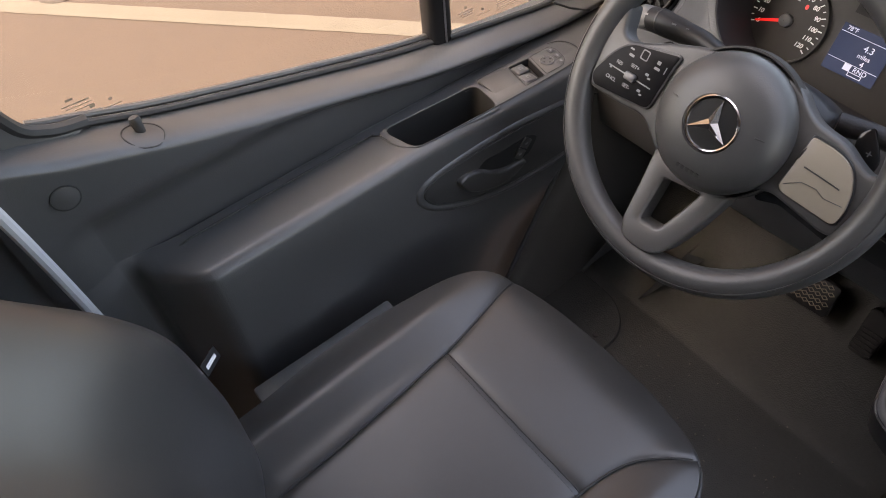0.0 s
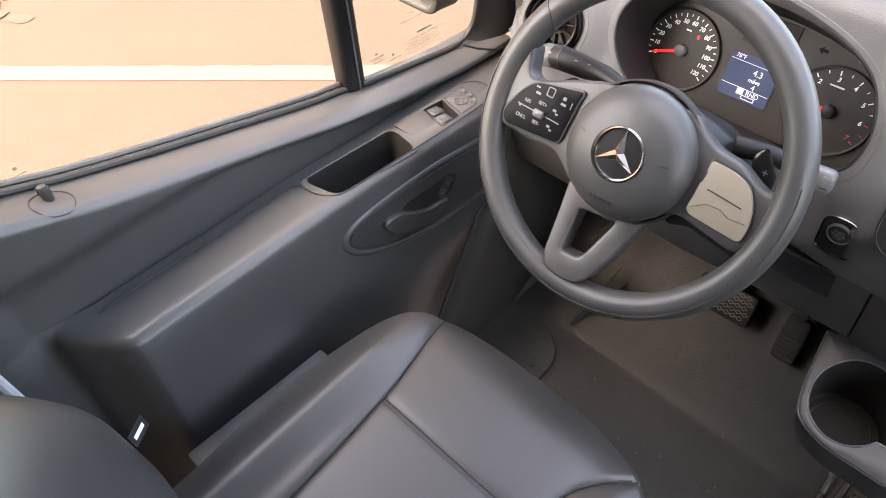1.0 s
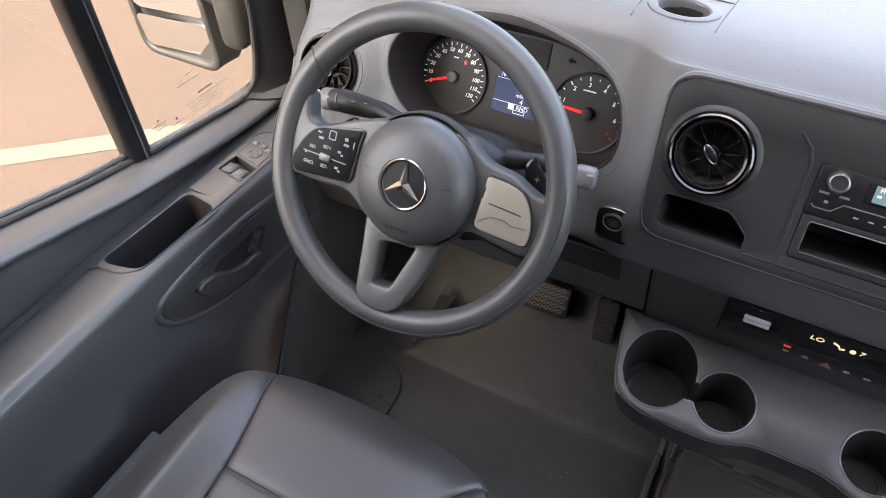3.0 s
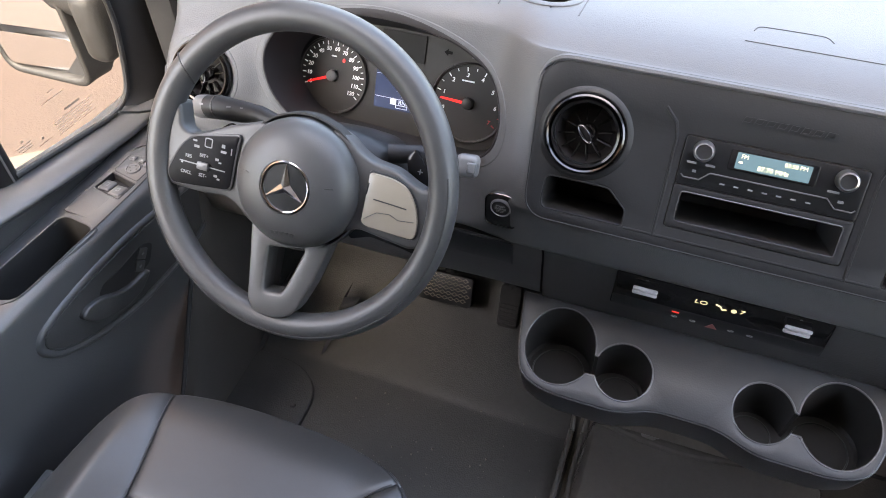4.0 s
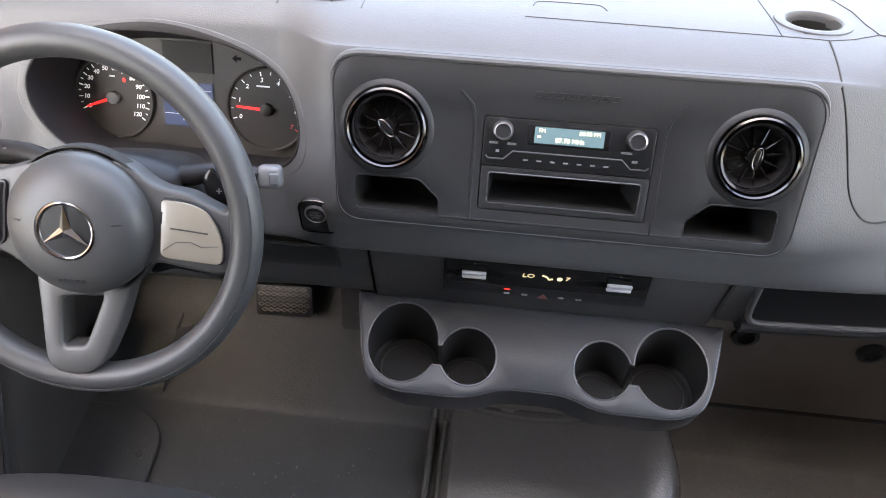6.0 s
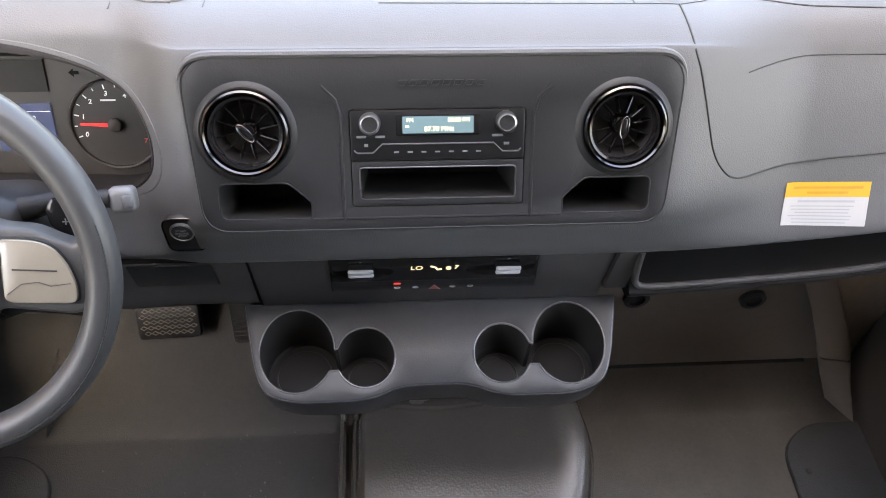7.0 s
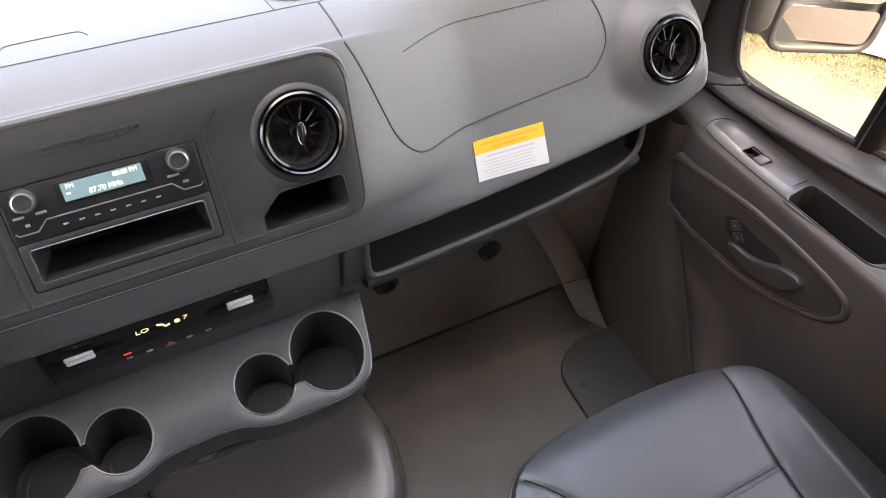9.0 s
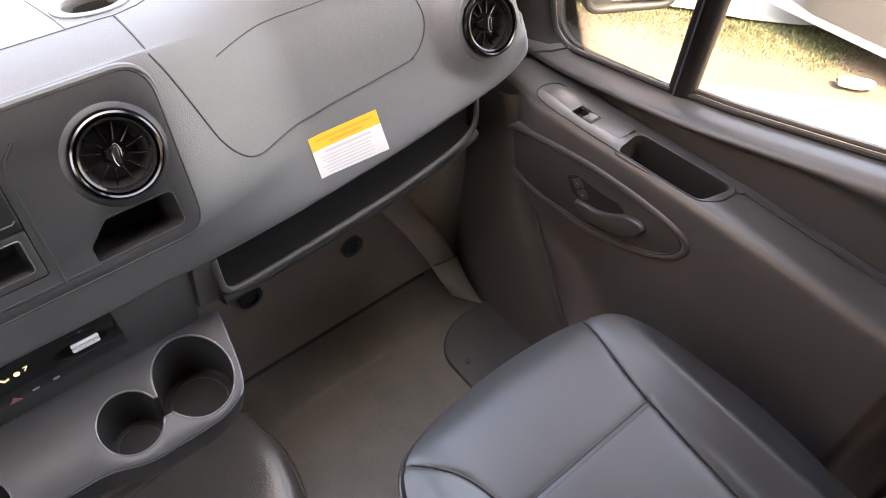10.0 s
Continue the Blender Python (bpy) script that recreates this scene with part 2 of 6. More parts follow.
def circle(cx, cy, rx, ry=None, n=32):
    ry = ry or rx
    return [Vector((cx + rx * math.cos(2 * math.pi * i / n), cy + ry * math.sin(2 * math.pi * i / n))) for i in range(n)]


def plate(m, outline, thick, holes=(), bevel=0.0, bm=None, seg=2):
    """A flat plate with holes in the plane of m; its front lies at local z = 0 and it reaches back by thick."""
    bm = bm or bmesh.new()
    t = bmesh.new()
    edges = []
    for loop in (outline, *holes):
        vs = [t.verts.new((p[0], p[1], 0)) for p in loop]
        edges += [t.edges.new((vs[i - 1], vs[i])) for i in range(len(vs))]
    bmesh.ops.triangle_fill(t, use_beauty=True, use_dissolve=False, edges=edges)
    for f in t.faces:
        if f.normal.z < 0:
            f.normal_flip()
    faces = list(t.faces)
    ex = bmesh.ops.extrude_face_region(t, geom=faces)
    back = [g for g in ex["geom"] if isinstance(g, bmesh.types.BMVert)]
    front = [v for v in t.verts if v not in set(back)]
    for v in back:
        v.co.z = 0.0
    for v in front:
        v.co.z = -thick
    bmesh.ops.recalc_face_normals(t, faces=t.faces)
    if bevel:
        rim = [e for e in t.edges if all(abs(v.co.z) < 1e-7 for v in e.verts) and len(e.link_faces) == 2
               and any(abs(f.normal.z) < 0.5 for f in e.link_faces)]
        bmesh.ops.bevel(t, geom=rim, offset=bevel, segments=seg, affect="EDGES", profile=0.5)
    t.transform(m)
    me = bpy.data.meshes.new("tmp")
    t.to_mesh(me)
    bm.from_mesh(me)
    bpy.data.meshes.remove(me)
    t.free()
    return bm


def box(m, sx, sy, sz, bevel=0.0, seg=2, bm=None):
    """A box with rounded edges, centred on m."""
    bm = bm or bmesh.new()
    t = bmesh.new()
    bmesh.ops.create_cube(t, size=1, matrix=Matrix.Diagonal((sx, sy, sz, 1)))
    if bevel:
        bmesh.ops.bevel(t, geom=list(t.edges), offset=bevel, segments=seg, affect="EDGES", profile=0.5)
    t.transform(m)
    me = bpy.data.meshes.new("tmp")
    t.to_mesh(me)
    bm.from_mesh(me)
    bpy.data.meshes.remove(me)
    t.free()
    return bm


def lathe(m, prof, n=40, bm=None, sx=1.0, sy=1.0):
    """A turned shape: prof is radius and height along local z."""
    bm = bm or bmesh.new()
    rows = [[m @ Vector((r * sx * math.cos(2 * math.pi * k / n), r * sy * math.sin(2 * math.pi * k / n), z)) for k in range(n)] for r, z in prof]
    grid(bm, rows, close_v=True, flip=True)
    return bm


def tube(path, r, n=10, closed=False, bm=None, squash=1.0, caps=True):
    """A round bar along points; r may be a list."""
    bm = bm or bmesh.new()
    P = [Vector(p) for p in path]
    m = len(P)
    rows = []
    up = None
    for i, p in enumerate(P):
        d = (P[(i + 1) % m] - P[i - 1]) if closed else (P[min(i + 1, m - 1)] - P[max(i - 1, 0)])
        d.normalize()
        if up is None:
            up = d.orthogonal().normalized()
        up = (up - d * up.dot(d)).normalized()
        side = d.cross(up)
        rr = r[i] if isinstance(r, (list, tuple)) else r
        rows.append([p + rr * (math.cos(2 * math.pi * k / n) * up * squash + math.sin(2 * math.pi * k / n) * side) for k in range(n)])
    vs = grid(bm, rows, close_u=closed, close_v=True, flip=True)
    if caps and not closed:
        bm.faces.new(vs[0])
        bm.faces.new(vs[-1][::-1])
    return bm


def strip(outline3, width_vec, bm=None):
    """A ribbon: a line of points swept by a vector."""
    bm = bm or bmesh.new()
    w = Vector(width_vec)
    grid(bm, [[Vector(p) for p in outline3], [Vector(p) + w for p in outline3]])
    return bm


def pocket(m, outline, depth, taper=0.0, bm=None, floor=True):
    """An open-fronted hollow behind an outline in the plane of m."""
    bm = bm or bmesh.new()
    c = sum((Vector((p[0], p[1])) for p in outline), Vector((0, 0))) / len(outline)
    rows = []
    for k in range(5):
        t = k / 4
        rows.append([m @ Vector((*(c + (Vector((p[0], p[1])) - c) * (1 - taper * t)), -depth * t)) for p in outline])
    vs = grid(bm, rows, close_v=True)
    if floor:
        bm.faces.new(vs[-1])
    return bm


def text_mesh(s, m, size, bm=None, extrude=0.0002, align="CENTER", shear=0.0, width=1.0, heavy=0.0):
    """Words in the built-in font as mesh in the plane of m."""
    cu = bpy.data.curves.new("words", "FONT")
    cu.body, cu.size, cu.extrude, cu.shear, cu.offset = s, size, extrude, shear, heavy
    cu.align_x, cu.align_y = align, "CENTER"
    ob = bpy.data.objects.new("words", cu)
    scene.collection.objects.link(ob)
    dg = bpy.context.evaluated_depsgraph_get()
    me = bpy.data.meshes.new_from_object(ob.evaluated_get(dg))
    bm = bm or bmesh.new()
    t = bmesh.new()
    t.from_mesh(me)
    t.transform(m @ Matrix.Diagonal((width, 1, 1, 1)))
    t.to_mesh(me)
    t.free()
    bm.from_mesh(me)
    bpy.data.meshes.remove(me)
    bpy.data.objects.remove(ob)
    bpy.data.curves.remove(cu)
    return bm


def basis(origin, xa, ya):
    """A pose whose local x and y follow the two directions."""
    x = Vector(xa).normalized()
    z = x.cross(Vector(ya)).normalized()
    y = z.cross(x)
    m = Matrix((x, y, z)).transposed().to_4x4()
    m.translation = origin
    return m


def shift(m, x=0.0, y=0.0, z=0.0):
    return m @ Matrix.Translation((x, y, z))


def spline_table(table, t):
    """A smooth value from a table, with no flats at its entries."""
    n = len(table)
    i = max(0, min(n - 2, sum(1 for k in table[1:-1] if k[0] <= t)))
    (x0, y0), (x1, y1) = table[i], table[i + 1]
    slope = lambda j: (table[min(j + 1, n - 1)][1] - table[max(j - 1, 0)][1]) / (table[min(j + 1, n - 1)][0] - table[max(j - 1, 0)][0])
    h = x1 - x0
    u = min(1, max(0, (t - x0) / h))
    return ((2 * u ** 3 - 3 * u * u + 1) * y0 + (u ** 3 - 2 * u * u + u) * h * slope(i) + (3 * u * u - 2 * u ** 3) * y1 + (u ** 3 - u * u) * h * slope(i + 1))


def lerp_table(table, t):
    if t <= table[0][0]:
        return table[0][1]
    for (a, va), (b, vb) in zip(table, table[1:]):
        if t <= b:
            k = (t - a) / (b - a)
            k = k * k * (3 - 2 * k)
            return va + (vb - va) * k
    return table[-1][1]

# ---- the setting: cab shell ----
def shell(name, bm, material, label, category, angle=32):
    return tagged(finish(name, bm, material, angle=angle), label, category, kind="structure")


NX, NY = 60, 60
TOE = ((0.772, 0.0015), (0.780, 0.007), (0.790, 0.016), (0.808, 0.034), (0.826, 0.052), (0.846, 0.071), (0.90, 0.13), (0.99, 0.22))
# one floor in two tones: pedal side darkened for shade, the other dusty
for nm, x0, x1, fm, lab in (("floor_1", -0.80, -0.14, RUBBER, "textured rubber cab floor by the pedals, toned darker for foot-well shade"), ("floor_2", -0.14, 0.80, DUSTY, "dusty brown-grey textured rubber cab floor")):
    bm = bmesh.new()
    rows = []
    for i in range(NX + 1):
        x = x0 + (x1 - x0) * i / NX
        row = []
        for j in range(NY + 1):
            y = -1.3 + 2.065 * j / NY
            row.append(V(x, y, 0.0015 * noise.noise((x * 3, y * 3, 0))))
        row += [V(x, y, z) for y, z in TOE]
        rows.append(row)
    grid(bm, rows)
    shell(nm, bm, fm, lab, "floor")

bm = bmesh.new()
grid(bm, [[V(x, y, z) for y, z in ((0.985, 0.20), (0.97, 0.30), (0.95, 0.45), (0.95, 0.56), (1.36, 0.60))] for x in (-0.86, -0.4, 0, 0.4, 0.86)])
shell("wall_front", bm, DARK, "dark firewall behind the dashboard", "firewall")

# the load space behind the seats, closed at the rear
REAR, LOAD = -3.9, -1.33
bm = bmesh.new()
box(pose(0, (REAR + LOAD) / 2, -0.02), 1.74, LOAD - REAR, 0.04, 0.004, bm=bm)
shell("floor_load_space", bm, CARGO_FLOOR, "plain dark grey-brown load space floor", "floor")
bm = bmesh.new()
box(pose(0, REAR, 0.92), 1.78, 0.05, 1.94, 0.01, bm=bm)
shell("wall_rear", bm, LINING, "plain off-white closed rear doors", "wall")
bm = bmesh.new()
roof = []
for i in range(13):
    x = -0.84 + 1.68 * i / 12
    dz = -0.10 * abs(x / 0.84) ** 6
    roof.append([V(x, y, z + dz) for y, z in ((LOAD - 0.02, 1.80), (-0.6, 1.78), (0.1, 1.74), (0.40, 1.67), (0.46, 1.64))])
grid(bm, roof, flip=True)
shell("ceiling", bm, HEADLINER, "light beige-grey fabric headliner", "ceiling")
bm = bmesh.new()
grid(bm, [[V(x, y, 1.86 - 0.08 * abs(x / 0.88) ** 6) for y in (REAR, LOAD)] for x in [-0.88 + 1.76 * k / 12 for k in range(13)]], flip=True)
shell("ceiling_load_space", bm, LINING, "off-white load space roof lining", "ceiling")
for s, nm in ((-1, "wall_load_1"), (1, "wall_load_2")):
    bm = bmesh.new()
    grid(bm, [[V(s * 0.87, y, -0.05), V(s * 0.89, y, 0.8), V(s * 0.87, y, 1.80)] for y in (REAR, LOAD)])
    shell(nm, bm, LINING, "plain off-white load space wall", "wall")
# outer body: sides behind the doors, and the roof
bm = bmesh.new()
sec = [(-0.99, -0.25), (-1.01, 0.4), (-0.99, 1.0), (-0.955, 1.6), (-0.90, 1.88), (-0.7, 1.95), (0.0, 1.97), (0.7, 1.95), (0.90, 1.88), (0.955, 1.6), (0.99, 1.0), (1.01, 0.4), (0.99, -0.25)]
grid(bm, [[V(x, y, z) for x, z in sec] for y in (REAR - 0.02, -2.5, -1.2, -0.37)])
grid(bm, [[V(x, y, z - dz) for x, z in sec[3:10]] for y, dz in ((-0.37, 0), (0.1, 0.03), (0.36, 0.14), (0.47, 0.25))])
shell("van_body", bm, PAINT_WHITE, "white painted van body around the cab", "van body", 50)

# windscreen and its pillars
bm = bmesh.new()
wsrows = []
for i in range(17):
    s = -1 + i / 8
    bow = 0.10 * s * s
    wsrows.append([V(0.88 * s - 0.09 * s * k, 1.40 - bow - 0.93 * k, 0.73 + 0.90 * k - 0.05 * k * s * s) for k in (0, 0.25, 0.5, 0.75, 1.0)])
grid(bm, wsrows)
screen = shell("windscreen", bm, GLASS, "clear curved windscreen", "window")
screen.visible_shadow = False

for s, nm in ((-1, "pillar_1"), (1, "pillar_2")):
    bm = bmesh.new()
    tube([V(s * 0.875, 1.32, 0.70), V(s * 0.86, 1.05, 0.98), V(s * 0.83, 0.75, 1.30), V(s * 0.80, 0.45, 1.62)], [0.05, 0.045, 0.042, 0.05], 12, bm=bm)
    shell(nm, bm, TRIM, "dark plastic-clad windscreen pillar", "pillar")


# ---- the dashboard ----
CENTER = [(1.36, .735), (1.15, .768), (.97, .782), (.885, .787), (.838, .784), (.808, .775), (.797, .768), (.765, .708), (.718, .618), (.718, .580), (.722, .545), (.731, .522), (.765, .516)]
PASSENGER = [(1.36, .735), (1.15, .765), (.98, .776), (.91, .774), (.876, .764), (.855, .746), (.840, .724), (.812, .682), (.772, .608), (.752, .568), (.735, .536), (.735, .523), (.765, .516)]
DRIVER = [(1.36, .735), (1.15, .77), (1.0, .785), (.925, .790), (.878, .786), (.846, .772), (.832, .752), (.800, .687), (.768, .615), (.752, .570), (.738, .538), (.740, .522), (.765, .516)]


def smooth(a, b, x):
    t = min(1, max(0, (x - a) / (b - a)))
    return t * t * (3 - 2 * t)


# how far the lower edge rises towards the doors
EDGE_UP = [(0.30, 0.0), (0.39, 0.002), (0.48, 0.010), (0.57, 0.021), (0.70, 0.044), (0.76, 0.062), (0.82, 0.104)]


def dash_profile(x):
    wc = 1 - (smooth(0.262, 0.345, -x) if x < 0 else smooth(0.245, 0.450, x))
    side = PASSENGER if x > 0 else DRIVER
    keys = [(c[0] * wc + s[0] * (1 - wc), c[1] * wc + s[1] * (1 - wc)) for c, s in zip(CENTER, side)]
    ax = abs(x)
    e = smooth(0.785, 0.822, ax)
    out = []
    for k, (y, z) in enumerate(keys):
        up = spline_table(EDGE_UP, min(max(ax, 0.30), 0.82)) * (0.0, 0.05, 0.15, 0.3, 0.7, 1.0)[min(max(k - 5, 0), 5)]
        out.append(V(x, y + 0.05 * e ** 1.5 * (2 < k < 12), z + up - 0.02 * e * (k < 6)))
    return out


VENT_C, VENT_N = V(0.738, 0.765, 0.661), V(-0.06, -0.887, 0.459).normalized()


def vent_swell(p):
    """The face swells towards the ring of the outer vent."""
    s = 1 if p.x > 0 else -1
    q = V(abs(p.x), p.y, p.z) - VENT_C
    d = q.dot(VENT_N)
    r = (q - VENT_N * d).length
    if r > 0.13 or p.y > 0.98:
        return p
    w = 1 - smooth(0.050, 0.090, r)
    n = V(VENT_N.x * s, VENT_N.y, VENT_N.z)
    return p - n * (d + 0.002) * w


FINE = 5


def dash_line(x):
    line = catmull(dash_profile(x), FINE)
    return [vent_swell(p) for p in line] if abs(x) > 0.6 else line


def dash_at(x, z):
    """The dashboard's face at a width and height, and its outward normal."""
    line = dash_line(x)[3 * FINE:]
    for a, b in zip(line, line[1:]):
        if b.z <= z <= a.z:
            k = (a.z - z) / max(1e-6, a.z - b.z)
            d = (a - b).normalized()
            return a.lerp(b, k), V(0, -d.z, d.y).normalized()
    return line[-1], V(0, -1, 0)


def on_dash(points, proud=0.0):
    out = []
    for x, z in points:
        p, n = dash_at(x, z)
        out.append(p + n * proud)
    return out


# local frames of the flat parts
PANEL = basis((0, 0.762, 0.708), (1, 0, 0), (0, 0.4816, 0.8764))
FACE = basis((-0.49, 0.872, 0.623), (1, 0, 0), (0, 0.42, 0.907))
STRIP = basis((0, 0.735, 0.515), (1, 0, 0), (0, -0.18, 1))
TRAY = basis((0, 0.696, 0.375), (1, 0, 0), (0, 1, 0.4))

panel_outline = rounded([(-0.257, -0.118), (0.257, -0.118), (0.268, 0.0707), (-0.268, 0.0707)], [0.03, 0.03, 0.04, 0.04], 8)


def inside(poly, x, y):
    hit = False
    for i in range(len(poly)):
        a, b = poly[i - 1], poly[i]
        if (a[1] > y) != (b[1] > y) and x < (b[0] - a[0]) * (y - a[1]) / (b[1] - a[1]) + a[0]:
            hit = not hit
    return hit


# the opening in front of the instruments, as width and height on the dashboard's face
binnacle = catmull([V(-0.652, 0.690, 0), V(-0.628, 0.726, 0), V(-0.575, 0.747, 0), V(-0.50, 0.754, 0), V(-0.43, 0.750, 0), V(-0.37, 0.735, 0), V(-0.330, 0.708, 0),
                    V(-0.314, 0.675, 0), V(-0.322, 0.638, 0), V(-0.355, 0.612, 0), V(-0.43, 0.612, 0), V(-0.53, 0.615, 0), V(-0.60, 0.620, 0), V(-0.640, 0.650, 0)], 6, closed=True)
bin2 = [(p.x + 0.006 * q.x, p.y + 0.006 * q.y) for p in binnacle for q in [(p - V(-0.485, 0.685, 0)).normalized()]]
PANEL_INV = PANEL.inverted()
panel_inner = [Vector((p[0] * 0.975, (p[1] + 0.021) * 0.94 - 0.021)) for p in panel_outline]


CUP_L, CUP_R = (-0.2925, 0.899), (0.263, 0.902)


def dash_hole(p):
    if p.y < 0.95 and p.z < 0.765 and inside(bin2, p.x, p.z):
        return True
    if (V(abs(p.x), p.y, p.z) - VENT_C).length < 0.044:
        return True
    q = PANEL_INV @ p
    if abs(q.z) < 0.02 and inside(panel_inner, q.x, q.y):
        return True
    cx, cy = CUP_R if p.x > 0 else CUP_L
    return p.z > 0.76 and ((p.x - cx) / 0.0365) ** 2 + ((p.y - cy) / 0.0255) ** 2 < 1


dashboard = thing("dashboard", "dark grey grained plastic van dashboard with a domed top", "dashboard", kind="structure")
bm = bmesh.new()
xs = [-0.82 + 1.64 * i / 280 for i in range(281)]
lines = [dash_line(x) for x in xs]
ends = [[p + V(s * 0.004, 0.25 if p.y < 1.0 else 0.0, 0) for p in ln] for s, ln in ((-1, lines[0]), (1, lines[-1]))]
grid(bm, [ends[0]] + lines + [ends[1]], skip=dash_hole)
for s in (-1, 1):
    grid(bm, [[V(x, y, z) for y, z in ((1.36, 0.735), (1.15, 0.768), (1.0, 0.75))] for x in ((s * 0.82, s * 0.88) if s > 0 else (-0.88, -0.82))])
part("dash_body", bm, DASH, dashboard)

for s in (-1, 1):
    part("end_closing", box(pose(s * 0.852, 0.95, 0.58), 0.05, 0.22, 0.32, 0.01), DARK, dashboard)
# instrument binnacle: a lip and a deep throat narrowing to the cluster
rim = [dash_at(p.x, p.y) for p in binnacle]
bm = bmesh.new()
out_from = lambda p: (V(p.x, 0, p.z) - V(-0.485, 0, 0.685)).normalized()
lip_rows = []
for h, w in ((-0.003, 0.016), (0.0009, 0.012), (0.0012, 0.006), (0.0006, 0.002), (-0.001, 0.0)):
    row = []
    for p, n in rim:
        d = out_from(p)
        q, m = dash_at(p.x + d.x * w, p.z + d.z * w)
        row.append(q + m * h)
    lip_rows.append(row)
grid(bm, lip_rows, close_v=True)
part("binnacle_lip", bm, DASH, dashboard)
bm = bmesh.new()
edge_rows = []
for h, w in ((-0.0006, 1.0), (0.0016, 0.8), (0.0022, 0.4), (0.0012, 0.0), (-0.004, -0.1)):
    row = []
    for p, n in rim:
        d = out_from(p)
        reach = w * (0.003 + 0.008 * max(0.0, d.z))
        q, m = dash_at(p.x + d.x * reach, p.z + d.z * reach)
        row.append(q + m * h)
    edge_rows.append(row)
grid(bm, edge_rows, close_v=True)
part("hood_edge", bm, HOOD, dashboard, "black edge of the instrument hood")
bm = bmesh.new()
rows = [[p for p, n in rim], [p - n * 0.005 for p, n in rim]]
deep = []
for p, n in rim:
    q = FACE @ V((p.x + 0.49) * 0.975, (p.z - 0.684) * 1.02 + 0.012, 0.004)
    deep.append(q)
for k in (0.25, 0.5, 0.75, 1.0):
    rows.append([(p - n * 0.004).lerp(q, k) for (p, n), q in zip(rim, deep)])
grid(bm, rows, close_v=True)
part("binnacle_hood", bm, HOOD, dashboard, "black hooded instrument recess")

# lid of the passenger airbag: a seam, and a faint tear line
lid = rounded([(0.272, 0.7855), (0.292, 0.735), (0.318, 0.655), (0.350, 0.622), (0.40, 0.622), (0.625, 0.640), (0.656, 0.675), (0.645, 0.716), (0.616, 0.748), (0.590, 0.769), (0.58, 0.772)], [0.03, 0.03, 0.03, 0.03, 0.03, 0.03, 0.03, 0.02, 0.015, 0.01, 0.004], 4)
lid_path = catmull([V(p[0], p[1], 0) for p in lid[3:-2]], 3)

bm = tube(on_dash([(0.352 + 0.256 * k / 24, 0.732) for k in range(25)], 0.0), 0.0008, 6)
part("tear_line", bm, SEAL, dashboard)


def top_z(x, y):
    line = dash_line(x)
    for a, b in zip(line, line[1:]):
        if b.y <= y <= a.y:
            return a.lerp(b, (a.y - y) / max(1e-6, a.y - b.y)).z
    return line[0].z


def on_top(pts, proud=0.0):
    return [V(x, y, top_z(x, y) + proud) for x, y in pts]


lid_pts = on_top([(0.2715, 0.864), (0.2725, 0.848), (0.274, 0.830), (0.276, 0.814), (0.2775, 0.802)]) + on_dash([(p.x, p.y) for p in lid_path if p.y < 0.755], 0.0)
part("airbag_lid_seam", tube(lid_pts, 0.0013, 6), SEAL, dashboard)

# seams of the top trays
seam_line = [(-0.06 + 0.332 * k / 40, 0.868 - 0.004 * k / 40) for k in range(41)] + [(0.285, 0.868), (0.30, 0.873), (0.317, 0.882), (0.334, 0.891)]
bm = tube(on_top(seam_line), 0.0008, 6)
tube(on_top([(0.221, 0.866), (0.218, 0.89), (0.215, 0.911), (0.208, 0.96), (0.20, 1.04)]), 0.0008, 6, bm=bm)
tube(on_top([(0.334, 0.891), (0.323, 0.909), (0.315, 0.936), (0.30, 0.962), (0.26, 0.98), (0.206, 0.985)]), 0.0010, 6, bm=bm)
tube(on_top([(0.334 + 0.25 * k / 14, 0.891 - 0.008 * k / 14) for k in range(15)]), 0.0011, 6, bm=bm)
tube(on_top([(-0.246, 0.862), (-0.244, 0.90), (-0.2415, 0.94), (-0.240, 0.971), (-0.236, 1.05)]), 0.0008, 6, bm=bm)
tube(on_top([(-0.346, 0.866), (-0.343, 0.895), (-0.337, 0.918), (-0.318, 0.933), (-0.287, 0.940), (-0.243, 0.939)]), 0.0010, 6, bm=bm)
part("tray_seam", bm, SEAL, dashboard)
grip = catmull([V(-0.052, 0.893, 0), V(-0.047, 0.903, 0), V(-0.03, 0.905, 0), V(0.01, 0.905, 0), V(0.025, 0.903, 0), V(0.032, 0.893, 0)], 4)
bm = tube(on_top([(p.x, p.y) for p in grip]), 0.0007, 6)
part("tray_grip_seam", bm, SEAL, dashboard)
for cx, cy in (CUP_L, CUP_R):
    cup = basis((cx, cy, top_z(cx, cy) - 0.001), (1, 0, 0), (0, 1, -0.04))
    # the lip lies on the domed top all round and rolls over into the well
    oval = bmesh.new()
    angles = [2 * math.pi * k / 48 for k in range(48)]
    grid(oval, [[V(cx + r * math.cos(a), cy + 0.66 * r * math.sin(a), top_z(cx + r * math.cos(a), cy + 0.66 * r * math.sin(a)) + h) for a in angles]
                for r, h in ((0.0455, -0.002), (0.0435, 0.0016), (0.0370, 0.0022), (0.0330, 0.0018), (0.0310, 0.0), (0.0300, -0.004), (0.0296, -0.012))], close_v=True)
    bmesh.ops.recalc_face_normals(oval, faces=oval.faces)
    part("top_cup_lip", oval, DASH, dashboard)
    part("top_cup_well", lathe(cup, [(0.0302, -0.008), (0.0298, -0.03), (0.028, -0.07), (0.001, -0.072)], 40, sy=0.66), WELL, dashboard, "dark oval hole in the dash top")

